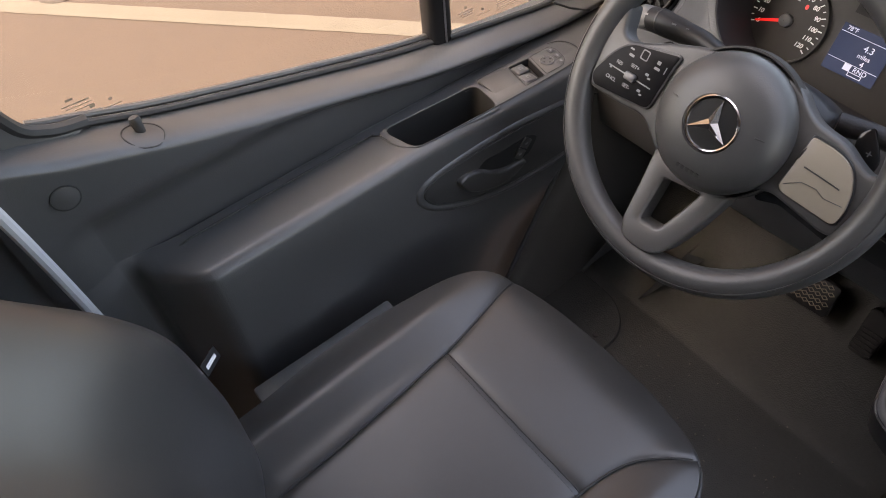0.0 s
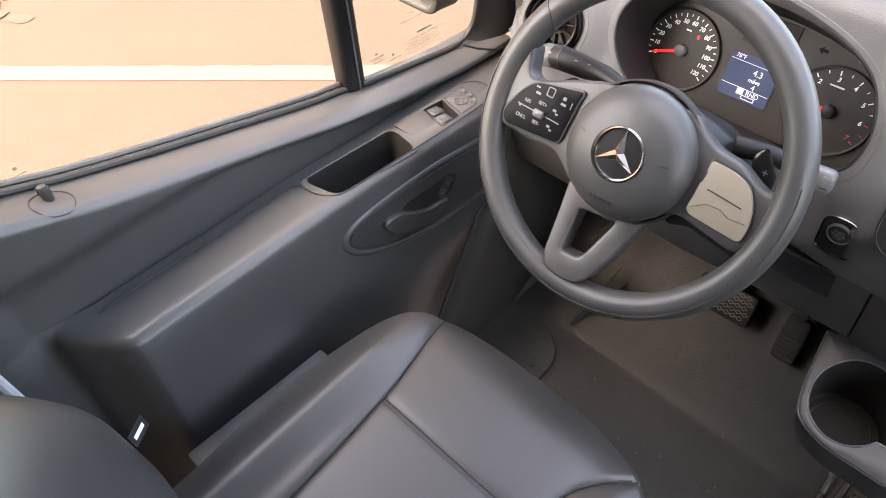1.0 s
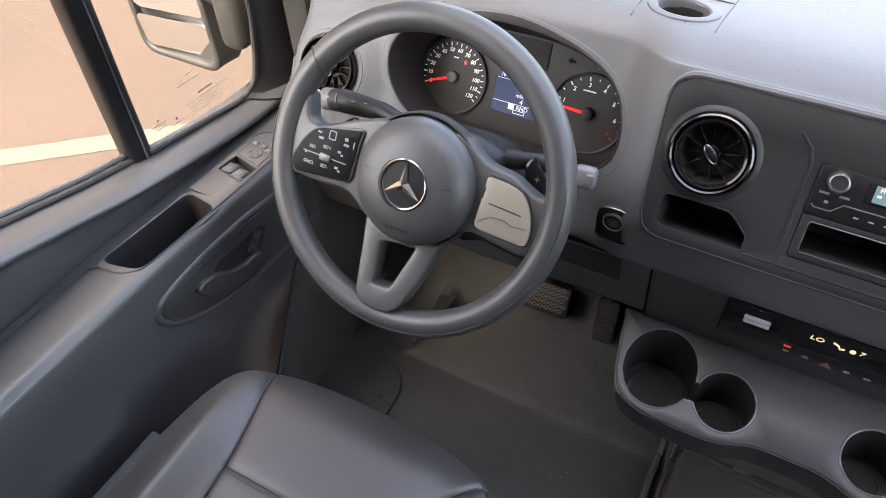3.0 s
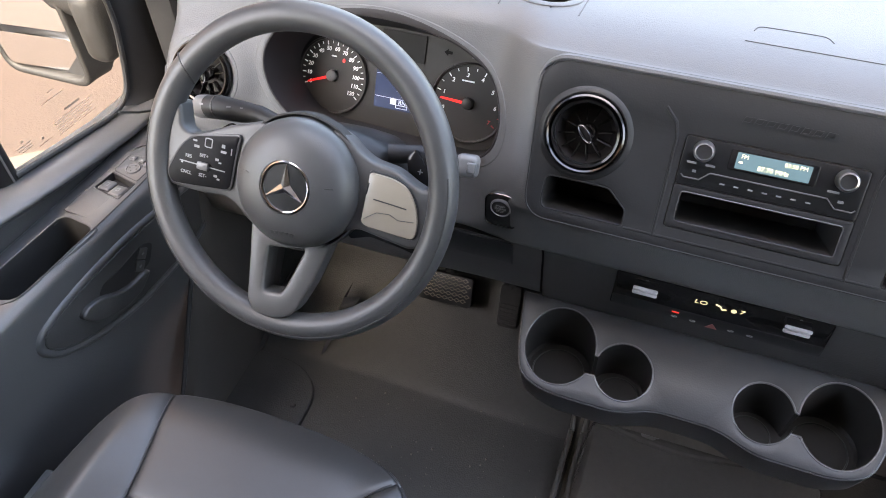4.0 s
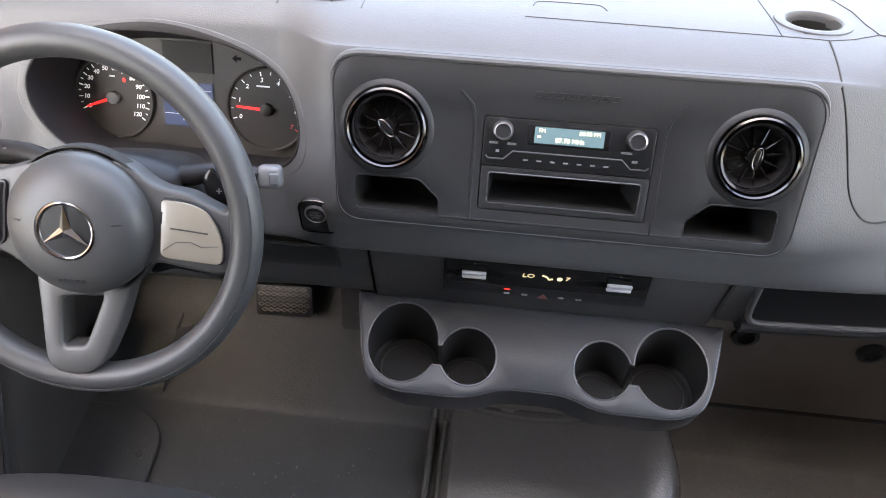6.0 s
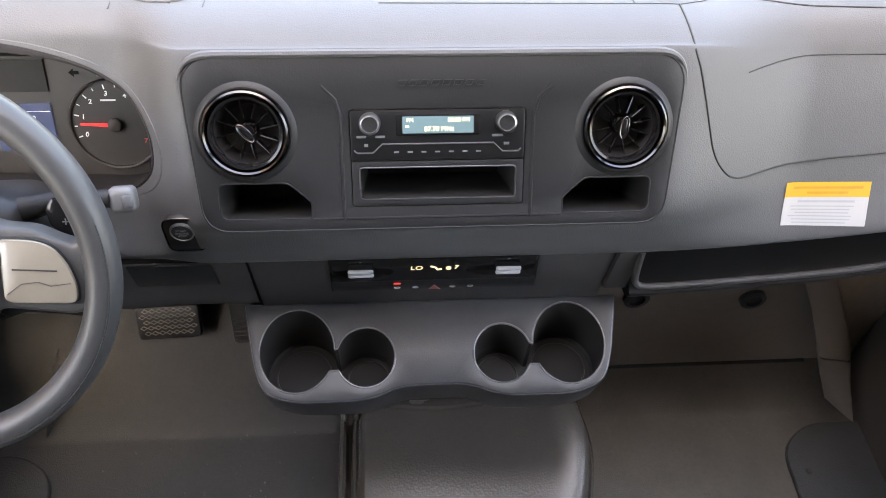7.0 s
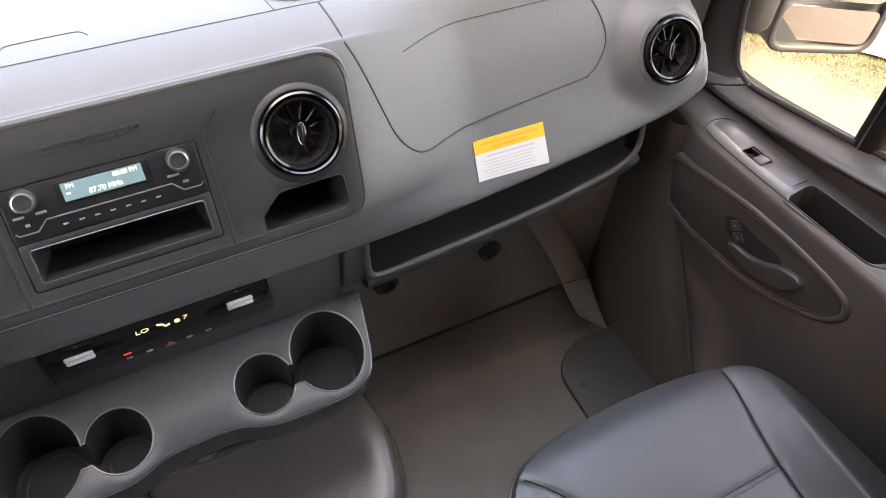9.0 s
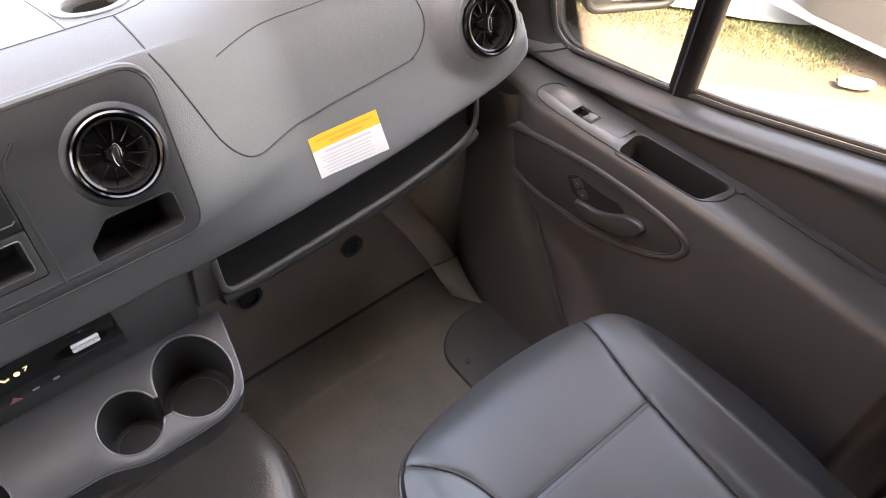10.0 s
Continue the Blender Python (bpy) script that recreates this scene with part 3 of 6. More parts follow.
# centre panel with its two side pockets
pock = [(-0.238, -0.104), (-0.139, -0.104), (-0.139, -0.085), (-0.163, -0.063), (-0.238, -0.063)]
pock_l = rounded(pock, [0.010, 0.004, 0.004, 0.006, 0.008], 4)
pock_r = rounded([(-x, y) for x, y in pock][::-1], [0.008, 0.006, 0.004, 0.004, 0.010], 4)
radio_hole = rounded(rect(-0.094, -0.091, 0.094, 0.015), 0.004, 3)
vent_hole_l, vent_hole_r = circle(-0.203, -0.0075, 0.044, n=40), circle(0.203, -0.0075, 0.044, n=40)
panel = thing("console", "black grained centre console plate with rounded corners and side pockets", "console")
part("trim_plate", plate(shift(PANEL, 0, 0, 0.003), panel_outline, 0.006, [pock_l, pock_r, radio_hole, vent_hole_l, vent_hole_r], 0.0022), TRIM, panel)
for o in (pock_l, pock_r):
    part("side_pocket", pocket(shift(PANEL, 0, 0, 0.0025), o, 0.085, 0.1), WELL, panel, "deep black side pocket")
bm = tube([PANEL @ V(p[0], p[1], 0.002) for p in pock_l], 0.0011, 6, closed=True)
part("pocket_edge", bm, TRIM, panel)
part("pocket_edge", tube([PANEL @ V(p[0], p[1], 0.002) for p in pock_r], 0.0011, 6, closed=True), TRIM, panel)
part("plate_edge", tube([PANEL @ V(p[0] * 0.996, p[1] * 0.996, 0.0025) for p in panel_outline], 0.0012, 6, closed=True), TRIM, panel)
# shallow raised surround of the radio
sur = rounded([(-0.101, -0.101), (0.101, -0.101), (0.101, 0.013), (0.112, 0.032), (-0.112, 0.032), (-0.101, 0.013)], 0.006, 3)
bm = tube([PANEL @ V(p[0], p[1], 0.0025) for p in [(-0.103, -0.106), (-0.103, 0.008), (-0.108, 0.026), (-0.122, 0.040)]], 0.0022, 6)
part("radio_surround", bm, TRIM, panel)
bm = tube([PANEL @ V(p[0], p[1], 0.0025) for p in [(0.103, -0.106), (0.103, 0.008), (0.108, 0.026), (0.122, 0.040)]], 0.0022, 6)
part("radio_surround", bm, TRIM, panel)
# the moulded model badge is shown as plain slanted bars
for k in range(8):
    part("badge_bar", plate(shift(PANEL, -0.043 + 0.0118 * k, 0.0385, 0.0045), [Vector(p) for p in ((0, 0), (0.0090, 0), (0.0115, 0.0070), (0.0025, 0.0070))], 0.003, [[Vector(p) for p in ((0.0022, 0.0016), (0.0078, 0.0016), (0.0093, 0.0054), (0.0037, 0.0054))]]), TRIM, panel)
# ledge along the foot of the panel between the two pockets
part("panel_ledge", tube([PANEL @ V(-0.137 + 0.274 * k / 12, -0.1045, 0.0026) for k in range(13)], 0.0016, 6), TRIM, panel)
# bright lip of the dashboard above the panel
upper = sorted([p for p in panel_outline if p[1] > 0.025], key=lambda p: p[0])
brow = [PANEL @ V(p[0] * 1.010, p[1] + 0.0022, 0.0012) for p in upper]
bm = tube(brow, [0.0042 * smooth(0.0, 0.8, min(k, len(brow) - 1 - k) / len(brow) * 2) + 0.0002 for k in range(len(brow))], 8)
part("panel_brow", bm, DASH, dashboard)


def round_vent(name, m, r, group, tilt=0.0, label="round gloss-black air vent with a chrome ring"):
    """A jet vent: ring, deep bowl, fins and a centre knob."""
    v = thing(name, label, "air vent", group=group)
    part("outer_ring", lathe(m, [(r * 0.87, -0.010), (r * 0.89, 0.003), (r * 0.91, 0.0065), (r * 0.95, 0.0082), (r * 0.995, 0.0070), (r * 1.02, 0.0025), (r * 1.025, -0.006)], 56), VENT_RING, v, "bright satin chrome ring")
    part("inner_ring", lathe(m, [(r * 0.76, -0.012), (r * 0.775, 0.0005), (r * 0.80, 0.003), (r * 0.855, 0.004), (r * 0.885, -0.008)], 56), GLOSS, v)
    part("bowl", lathe(m, [(r * 0.79, -0.002), (r * 0.74, -0.014), (r * 0.60, -0.024), (r * 0.001, -0.028)], 48), HOOD, v)
    for k in range(12):
        a = 2 * math.pi * k / 12 + 0.2
        fm = m @ Matrix.Rotation(a, 4, "Z") @ Matrix.Translation((r * 0.52, 0, -0.0145)) @ Matrix.Rotation(0.12, 4, "X")
        part("fin", box(fm, r * 0.42, 0.0014, 0.010, 0.0005, 1), GLOSS, v)
    km = m @ Matrix.Rotation(tilt, 4, "Z")
    part("knob_base", lathe(m, [(r * 0.22, -0.028), (r * 0.21, -0.010), (r * 0.17, -0.007), (0.0005, -0.006)], 24), GLOSS, v)
    part("knob", box(shift(km, 0, 0, -0.003), r * 0.17, r * 0.46, 0.012, 0.003, 3), GLOSS, v, "oblong adjuster knob")
    part("knob_edge", tube([km @ V(r * 0.10 * math.cos(t * 0.3), r * 0.26 * math.sin(t * 0.3), 0.003) for t in range(21)], 0.0006, 5, closed=True), SMOKE, v)
    return v


round_vent("centre_vent", shift(PANEL, -0.203, -0.0075, 0.003), 0.0455, "dashboard vents", 0.75)
round_vent("centre_vent", shift(PANEL, 0.203, -0.0075, 0.003), 0.0455, "dashboard vents", -0.15)
for s in (-1, 1):
    part("vent_collar", lathe(shift(PANEL, s * 0.203, -0.0075, 0.003), [(0.0545, -0.0004), (0.0530, 0.0010), (0.0505, 0.0026), (0.0480, 0.0034), (0.0462, 0.0026), (0.0450, -0.002)], 56), TRIM, panel)
for s in (-1, 1):
    pod = basis((s * VENT_C.x, VENT_C.y, VENT_C.z), (1, s * -0.068, 0), (0, 0.459, 0.887))
    round_vent("outer_vent", pod, 0.0445, "dashboard vents", -0.25 * s)
    part("vent_seat", lathe(pod, [(0.056, -0.006), (0.053, -0.0015), (0.048, -0.001), (0.044, -0.005)], 48), DASH, dashboard)

# ---- instruments ----
cluster = thing("instrument_cluster", "brown-grey instrument cluster with two dials and a small screen", "instrument cluster")
bm = plate(shift(FACE, 0.005, 0.012, -0.001), rounded(rect(-0.20, -0.10, 0.185, 0.09), 0.05, 8), 0.01)
part("cluster_plate", bm, CLUSTER, cluster)


def dial(cx, names, a0, a1, needle, red_from=None):
    m = shift(FACE, cx, 0.0, 0.0)
    d = part("dial", lathe(m, [(0.0005, 0.0012), (0.052, 0.0012), (0.0525, -0.001)], 48), DIAL, cluster, "round dark dial with pale numbers")
    part("dial_ring", lathe(m, [(0.052, 0.0), (0.0525, 0.004), (0.0545, 0.0045), (0.056, 0.0)], 48), CLUSTER, d)
    n = len(names) - 1
    ticks, red = bmesh.new(), bmesh.new()
    for k in range(4 * n + 1):
        a = radians(a0 + (a1 - a0) * k / (4 * n))
        major = k % 4 == 0
        if k % 2:
            continue
        tm = m @ Matrix.Rotation(a, 4, "Z") @ Matrix.Translation((0.0475 if not major else 0.0465, 0, 0.0016))
        is_red = red_from is not None and k >= red_from * 4
        box(tm, 0.0035 if not major else 0.0055, 0.0010 if not major else 0.0014, 0.0006, bm=red if is_red else ticks)
    part("tick_marks", ticks, NUMERAL, d)
    if red_from is not None:
        part("red_tick_marks", red, RED_INK, d)
    for k, s in enumerate(names):
        a = radians(a0 + (a1 - a0) * k / n)
        r = 0.0385 if len(s) < 3 else 0.0365
        part("numeral", text_mesh(s, shift(m, r * math.cos(a), r * math.sin(a), 0.0018), 0.0080, shear=0.15, heavy=0.00018), RED_INK if red_from is not None and k > red_from else NUMERAL, d)
    nm = m @ Matrix.Rotation(radians(needle), 4, "Z")
    part("needle", plate(shift(nm, 0, 0, 0.006), [Vector(p) for p in ((0.006, -0.0021), (0.040, -0.0013), (0.041, 0.0), (0.040, 0.0013), (0.006, 0.0021))], 0.001), RED, d, "glowing red needle")
    part("needle_hub", lathe(m, [(0.0085, 0.001), (0.008, 0.008), (0.006, 0.0095), (0.0005, 0.010)], 24), GREY_PLASTIC if red_from is None else DIAL, d)
    return d


speedo = dial(-0.1055, ["0", "10", "20", "30", "40", "50", "60", "70", "80", "90", "100", "110", "120"], 202, -35, 201)
rev = dial(0.1045, ["0", "1", "2", "3", "4", "5", "6", "7"], 198, -33, 177, red_from=6)
part("warning_lamp", lathe(shift(FACE, -0.089, 0.024, 0.002), [(0.0005, 0.001), (0.0021, 0.001), (0.0023, 0)], 16, sy=1.4), LED_RED, speedo, "lit red warning lamp")
part("unit_bar", plate(shift(FACE, 0.100, 0.030, 0.0018), [Vector(p) for p in rect(-0.009, -0.001, 0.009, 0.001)], 0.0005), PALE, rev)
part("unit_bar", plate(shift(FACE, -0.1055, 0.028, 0.0018), [Vector(p) for p in rect(-0.004, -0.001, 0.004, 0.001)], 0.0005), PALE, speedo)
lcd = part("screen", plate(shift(FACE, -0.003, -0.002, 0.0015), rect(-0.034, -0.029, 0.034, 0.029), 0.003), LCD, cluster, "dark blue lit trip screen")
bm = text_mesh("4.3", shift(FACE, 0.006, 0.008, 0.002), 0.011)
text_mesh("miles", shift(FACE, 0.005, -0.002, 0.002), 0.008, bm)
text_mesh("4", shift(FACE, 0.007, -0.0105, 0.002), 0.010, bm)
text_mesh("RND", shift(FACE, 0.010, -0.0195, 0.002), 0.0085, bm)
text_mesh("78°F", shift(FACE, -0.024, 0.0225, 0.002), 0.0075, bm)
for y in (0.0175, -0.0150):
    plate(shift(FACE, -0.003, y, 0.002), [Vector(p) for p in rect(-0.033, -0.0003, 0.033, 0.0003)], 0.0003, bm=bm)
plate(shift(FACE, -0.007, -0.0195, 0.002), [Vector(p) for p in rect(-0.0045, -0.004, 0.0045, 0.004)], 0.0003, bm=bm)
plate(shift(FACE, 0.006, -0.0255, 0.002), [Vector(p) for p in rect(-0.009, -0.0025, 0.009, 0.0025)], 0.0003, [[Vector(p) for p in rect(-0.0082, -0.0018, 0.0082, 0.0018)]], bm=bm)
part("screen_words", bm, LCD_INK, lcd)
part("upper_screen", plate(shift(FACE, 0.0, 0.060, 0.0012), rect(-0.033, -0.019, 0.033, 0.019), 0.003), LCD_DIM, cluster, "unlit upper display window")
part("arrow_lamp", plate(shift(FACE, 0.066, 0.063, 0.0012), [Vector(p) for p in ((-0.006, 0), (0, 0.005), (0, 0.002), (0.006, 0.002), (0.006, -0.002), (0, -0.002), (0, -0.005))], 0.0005), GLOSS, cluster)

# ---- radio ----
RADIO = shift(PANEL, 0, 0, 0.001)
radio = thing("radio", "black car radio with a lit blue-grey display and two knobs", "radio")
body_out = rounded(rect(-0.0935, -0.0395, 0.0935, 0.0145), 0.003, 3)
disp_hole = rounded(rect(-0.045, -0.0125, 0.045, 0.0095), 0.002, 3)
part("fascia", plate(shift(RADIO, 0, 0, 0.004), body_out, 0.02, (), 0.001), FASCIA, radio)
part("display_bezel", plate(shift(RADIO, 0, 0, 0.0055), disp_hole, 0.003, (), 0.0006), GLOSS, radio)
scr = part("display", plate(shift(RADIO, 0.0, -0.001, 0.0062), rounded(rect(-0.038, -0.009, 0.038, 0.009), 0.001, 2), 0.002), RADIO_LCD, radio, "lit blue-grey radio display")
bm = text_mesh("FM", shift(RADIO, -0.030, 0.004, 0.0066), 0.0062)
text_mesh("03:58 PM", shift(RADIO, 0.022, 0.004, 0.0066), 0.0062, bm)
text_mesh("87.70 MHz", shift(RADIO, 0.001, -0.0055, 0.0066), 0.0072, bm)
plate(shift(RADIO, -0.033, -0.0025, 0.0066), rect(-0.002, -0.001, 0.002, 0.001), 0.0003, bm=bm)
part("display_words", bm, RADIO_INK, scr)
for s in (-1, 1):
    km = shift(RADIO, s * 0.0725, 0.0015, 0.004)
    k = part("knob", lathe(km, [(0.0115, 0), (0.0112, 0.010), (0.0100, 0.0125), (0.0085, 0.013)], 28), KNOB, radio, "dull silver rotary knob")
    part("knob_cap", lathe(km, [(0.0086, 0.0128), (0.0075, 0.0118), (0.0005, 0.0115)], 28), TRIM, k)
for x, y, w, h in [(-0.082, -0.0135, 0.005, 0.0012), (-0.062, -0.0135, 0.005, 0.0012), (0.064, -0.0135, 0.006, 0.0012), (-0.077, -0.0225, 0.002, 0.0014),
                   (0.074, -0.0225, 0.003, 0.0014)] + [(-0.045 + 0.0148 * k, -0.0305, 0.0026, 0.0008) for k in range(7)]:
    part("key_mark", plate(shift(RADIO, x, y, 0.0047), rect(-w, -h, w, h), 0.0006), GREY_INK, radio)
bm = tube([RADIO @ V(x, y, 0.0045) for x, y in ((-0.090, -0.028), (-0.087, -0.031), (-0.070, -0.031), (-0.060, -0.0215), (0.060, -0.0215), (0.070, -0.031), (0.087, -0.031), (0.090, -0.028))], 0.0009, 6)
part("key_row_edge", bm, SLIDER, radio)
store = thing("storage_slot", "open black storage slot below the radio", "storage slot")
slot = rounded(rect(-0.085, -0.083, 0.085, -0.0475), 0.004, 3)
part("slot_frame", plate(shift(PANEL, 0, 0, 0.004), rounded(rect(-0.0935, -0.0905, 0.0935, -0.0405), 0.003, 3), 0.012, [slot], 0.0010), TRIM, store)
part("slot_well", pocket(shift(PANEL, 0, 0, 0.0035), slot, 0.11, 0.05), WELL, store)
part("slot_edge", tube([PANEL @ V(p[0], p[1], 0.004) for p in slot], 0.001, 6, closed=True), EDGE, store)

# ---- climate strip below ----
strip_panel = thing("climate_strip", "dark lower dash strip with a gloss black climate panel", "dash strip")
part("strip_body", plate(shift(STRIP, 0, 0, -0.002), rect(-0.231, -0.122, 0.231, 0.006), 0.012, (), 0.0012), DASH_LOW, strip_panel)
ac = part("climate_panel", plate(shift(STRIP, 0, 0, 0.001), rounded([(-0.1345, -0.080), (0.137, -0.080), (0.131, 0.002), (-0.1325, 0.002)], 0.004, 3), 0.008, (), 0.001), GLOSS, strip_panel, "gloss black climate control panel")
part("lower_key_bar", plate(shift(STRIP, 0, 0, 0.0018), rounded(rect(-0.133, -0.0795, 0.136, -0.053), 0.003, 3), 0.004, (), 0.001), TRIM, strip_panel)
for s in (-1, 1):
    sm = shift(STRIP, s * 0.093, -0.0175, 0.004)
    k = part("temperature_toggle", box(sm, 0.031, 0.014, 0.010, 0.002, 2), GLOSS, strip_panel, "ribbed toggle switch with silver bars")
    for dy in (-0.0046, 0.0046):
        part("silver_bar", box(shift(sm, 0, dy, 0.0058), 0.032, 0.0056, 0.005, 0.0022, 3), PALE_PLASTIC, k)
    part("toggle_mark", plate(shift(STRIP, s * 0.093, -0.0345, 0.0014), [Vector(p) for p in ((-0.002, 0.001), (0, -0.0015), (0.002, 0.001))], 0.0004), GREY_INK, strip_panel)
    part("toggle_mark", plate(shift(STRIP, s * 0.093, -0.0035, 0.0014), [Vector(p) for p in ((-0.002, -0.001), (0.002, -0.001), (0, 0.0015))], 0.0004), GREY_INK, strip_panel)
bm = text_mesh("LO", shift(STRIP, -0.023, -0.0215, 0.0014), 0.0125, shear=0.1)
text_mesh("7", shift(STRIP, 0.0275, -0.0215, 0.0014), 0.0125, bm, shear=0.1)
plate(shift(STRIP, 0.018, -0.0235, 0.0014), circle(0, 0, 0.0035, 0.0045, n=14), 0.0004, bm=bm)
tube([STRIP @ V(x, y, 0.0016) for x, y in ((-0.005, -0.017), (0.001, -0.020), (0.004, -0.026), (0.009, -0.024))], 0.0012, 6, bm=bm)
part("lit_digits", bm, AMBER, strip_panel, "lit amber climate digits")
part("key_led", plate(shift(STRIP, -0.048, -0.060, 0.0026), rect(-0.0045, -0.0015, 0.0045, 0.0015), 0.0004), LED_RED, strip_panel)
for x in (-0.048, -0.024, 0.025, 0.049):
    part("key_mark", plate(shift(STRIP, x, -0.0715, 0.0024), circle(0, 0, 0.0042, 0.0023, n=14), 0.0004, [circle(0, 0.0006, 0.0028, 0.0012, n=10)]), PAPER, strip_panel)
tri = [Vector(p) for p in ((-0.0075, -0.0055), (0.0075, -0.0055), (0, 0.0065))]
part("hazard_mark", plate(shift(STRIP, 0.001, -0.0720, 0.0024), tri, 0.0004), mat("hazard_ink", (0.45, 0.16, 0.15), 0.5), strip_panel, "dull red hazard triangle")

knee = thing("knee_panel", "dark plastic knee panel under the steering column", "dash panel")
bm = bmesh.new()
rows = []
for k in range(23):
    x = -0.233 - 0.56 * k / 22
    c = smooth(-0.30, -0.6, x) * 0 + smooth(0.30, 0.5, -x)
    rows.append([V(x, 0.733 + 0.0 * c, 0.521), V(x, 0.7375, 0.505), V(x, 0.744, 0.46), V(x, 0.752, 0.415 - 0.01 * c), V(x, 0.762, 0.40 - 0.01 * c), V(x, 0.80, 0.392), V(x, 0.93, 0.40)])
grid(bm, rows)
part("knee_body", bm, DASH_LOW, knee)
part("blank_switch_plate", plate(shift(STRIP, -0.325, -0.024, 0.002), rounded(rect(-0.052, -0.026, 0.052, 0.024), 0.003, 3), 0.006, (), 0.0015), TRIM, knee, "blank black switch plate")
starter = thing("start_button", "round black engine start button in a dark chrome-edged surround", "button")
p0, n0 = dash_at(-0.2885, 0.591)
SB = basis((0, 0, 0), (1, 0, 0), (0, n0.z, -n0.y))
SB.translation = p0 + n0 * 0.004
so = rounded(rect(-0.0205, -0.033, 0.0205, 0.0215), [0.010, 0.010, 0.0175, 0.0175], 8)
part("surround", plate(shift(SB, 0, 0, 0.001), so, 0.006, (), 0.001), TRIM, starter)
part("surround_edge", tube([SB @ V(p[0], p[1], 0.001) for p in so], 0.0011, 6, closed=True), SMOKE, starter)
part("button_ring", lathe(SB, [(0.0140, 0.001), (0.0135, 0.004), (0.0122, 0.0045), (0.0116, 0.003)], 32), KNOB, starter)
part("button_cap", lathe(SB, [(0.0120, 0.003), (0.0110, 0.0042), (0.0005, 0.0046)], 32), TRIM, starter)
bm = text_mesh("START", shift(SB, 0, 0.0042, 0.0048), 0.0042)
text_mesh("ENGINE", shift(SB, 0, 0, 0.0048), 0.0042, bm)
text_mesh("STOP", shift(SB, 0, -0.0042, 0.0048), 0.0042, bm)
part("button_words", bm, GREY_INK, starter)

# ---- passenger shelf and warning label ----
shelf = thing("dash_shelf", "long open shelf with a rounded lip below the passenger dashboard", "shelf")
LIP_Z = [(0.25, 0.444), (0.285, 0.446), (0.40, 0.454), (0.525, 0.466), (0.60, 0.479), (0.66, 0.494), (0.705, 0.512)]
bm = bmesh.new()
rows = []
for k in range(45):
    x = 0.262 + 0.440 * k / 44
    z0 = spline_table(LIP_Z, x) - 0.011
    rows.append([V(x, 0.92, z0 + 0.03), V(x, 0.80, z0 + 0.004), V(x, 0.752, z0 + 0.004), V(x, 0.742, z0 + 0.010), V(x, 0.733, z0 + 0.010), V(x, 0.728, z0 + 0.004), V(x, 0.731, z0 - 0.006), V(x, 0.745, z0 - 0.014), V(x, 0.80, z0 - 0.02), V(x, 0.92, z0 - 0.02)])
grid(bm, rows)
part("shelf_tray", bm, TRIM, shelf, "", 60)
lip = catmull([V(0.262, 0.7335, 0.520), V(0.264, 0.7335, 0.475), V(0.268, 0.7335, 0.456), V(0.282, 0.7335, 0.4475)] + [V(x, 0.7335, spline_table(LIP_Z, x)) for x in (0.33, 0.40, 0.47, 0.54, 0.60, 0.65)]
              + [V(0.682, 0.735, 0.503), V(0.700, 0.738, 0.520), V(0.706, 0.744, 0.545), V(0.704, 0.750, 0.580)], 6)
part("shelf_lip", tube(lip, 0.0046, 10), DASH_LOW, shelf, "slim rounded shelf lip")
bm = bmesh.new()
grid(bm, [[V(x, 0.93, 0.42), V(x, 0.93, 0.60)] for x in (0.255, 0.5, 0.86)])
part("shelf_back", bm, DARK, shelf)
part("shelf_end", plate(shift(STRIP, 0.2475, -0.03, 0.003), [Vector(p) for p in rounded(rect(-0.0145, -0.060, 0.0165, 0.036), 0.003, 3)], 0.17, (), 0.002), DASH_LOW, shelf)
warn = thing("warning_label", "yellow and white airbag warning sticker on the dashboard", "label")


def sticker(cx, cy, w, h, proud, nx=12, ny=4):
    """A patch of sticker that follows the face: centre across and up from the label's middle, half width and half height."""
    bm = bmesh.new()
    grid(bm, [on_dash([(0.4835 + cx - w + 2 * w * i / nx, 0.5782 + 0.883 * (cy + h - 2 * h * j / ny)) for j in range(ny + 1)], proud) for i in range(nx + 1)])
    return bm


part("label_paper", sticker(0, -0.0095, 0.0535, 0.0180, 0.0010, 16, 6), PAPER, warn)
part("label_band", sticker(0, 0.0180, 0.0535, 0.0095, 0.0010, 16, 4), YELLOW, warn, "yellow heading band")
part("heading_bar", sticker(0, 0.0205, 0.044, 0.0015, 0.0014, 16, 1), BROWN_INK, warn)
part("heading_bar", sticker(0, 0.0140, 0.026, 0.0015, 0.0014, 12, 1), BROWN_INK, warn)
part("text_bar", sticker(0, 0.0030, 0.036, 0.0013, 0.0014, 12, 1), PAPER_INK, warn)
for k in range(6):
    part("text_bar", sticker(-0.004 - 0.002 * (k % 2), -0.0030 - 0.0041 * k, 0.040 - 0.003 * (k % 3), 0.0007, 0.0014, 12, 1), PAPER_INK, warn)

# ---- cup tray ----
tray = thing("cup_tray", "dark plastic tray with four round cup holders", "cup holder")
tout = rounded([(-0.256, 0.066), (-0.240, -0.020), (-0.228, -0.052), (-0.190, -0.067), (-0.088, -0.067), (-0.045, -0.049), (0.045, -0.049), (0.088, -0.067),
                (0.190, -0.067), (0.228, -0.052), (0.240, -0.020), (0.256, 0.066)], [0.004, 0.03, 0.02, 0.02, 0.03, 0.03, 0.03, 0.03, 0.02, 0.02, 0.03, 0.004], 6)


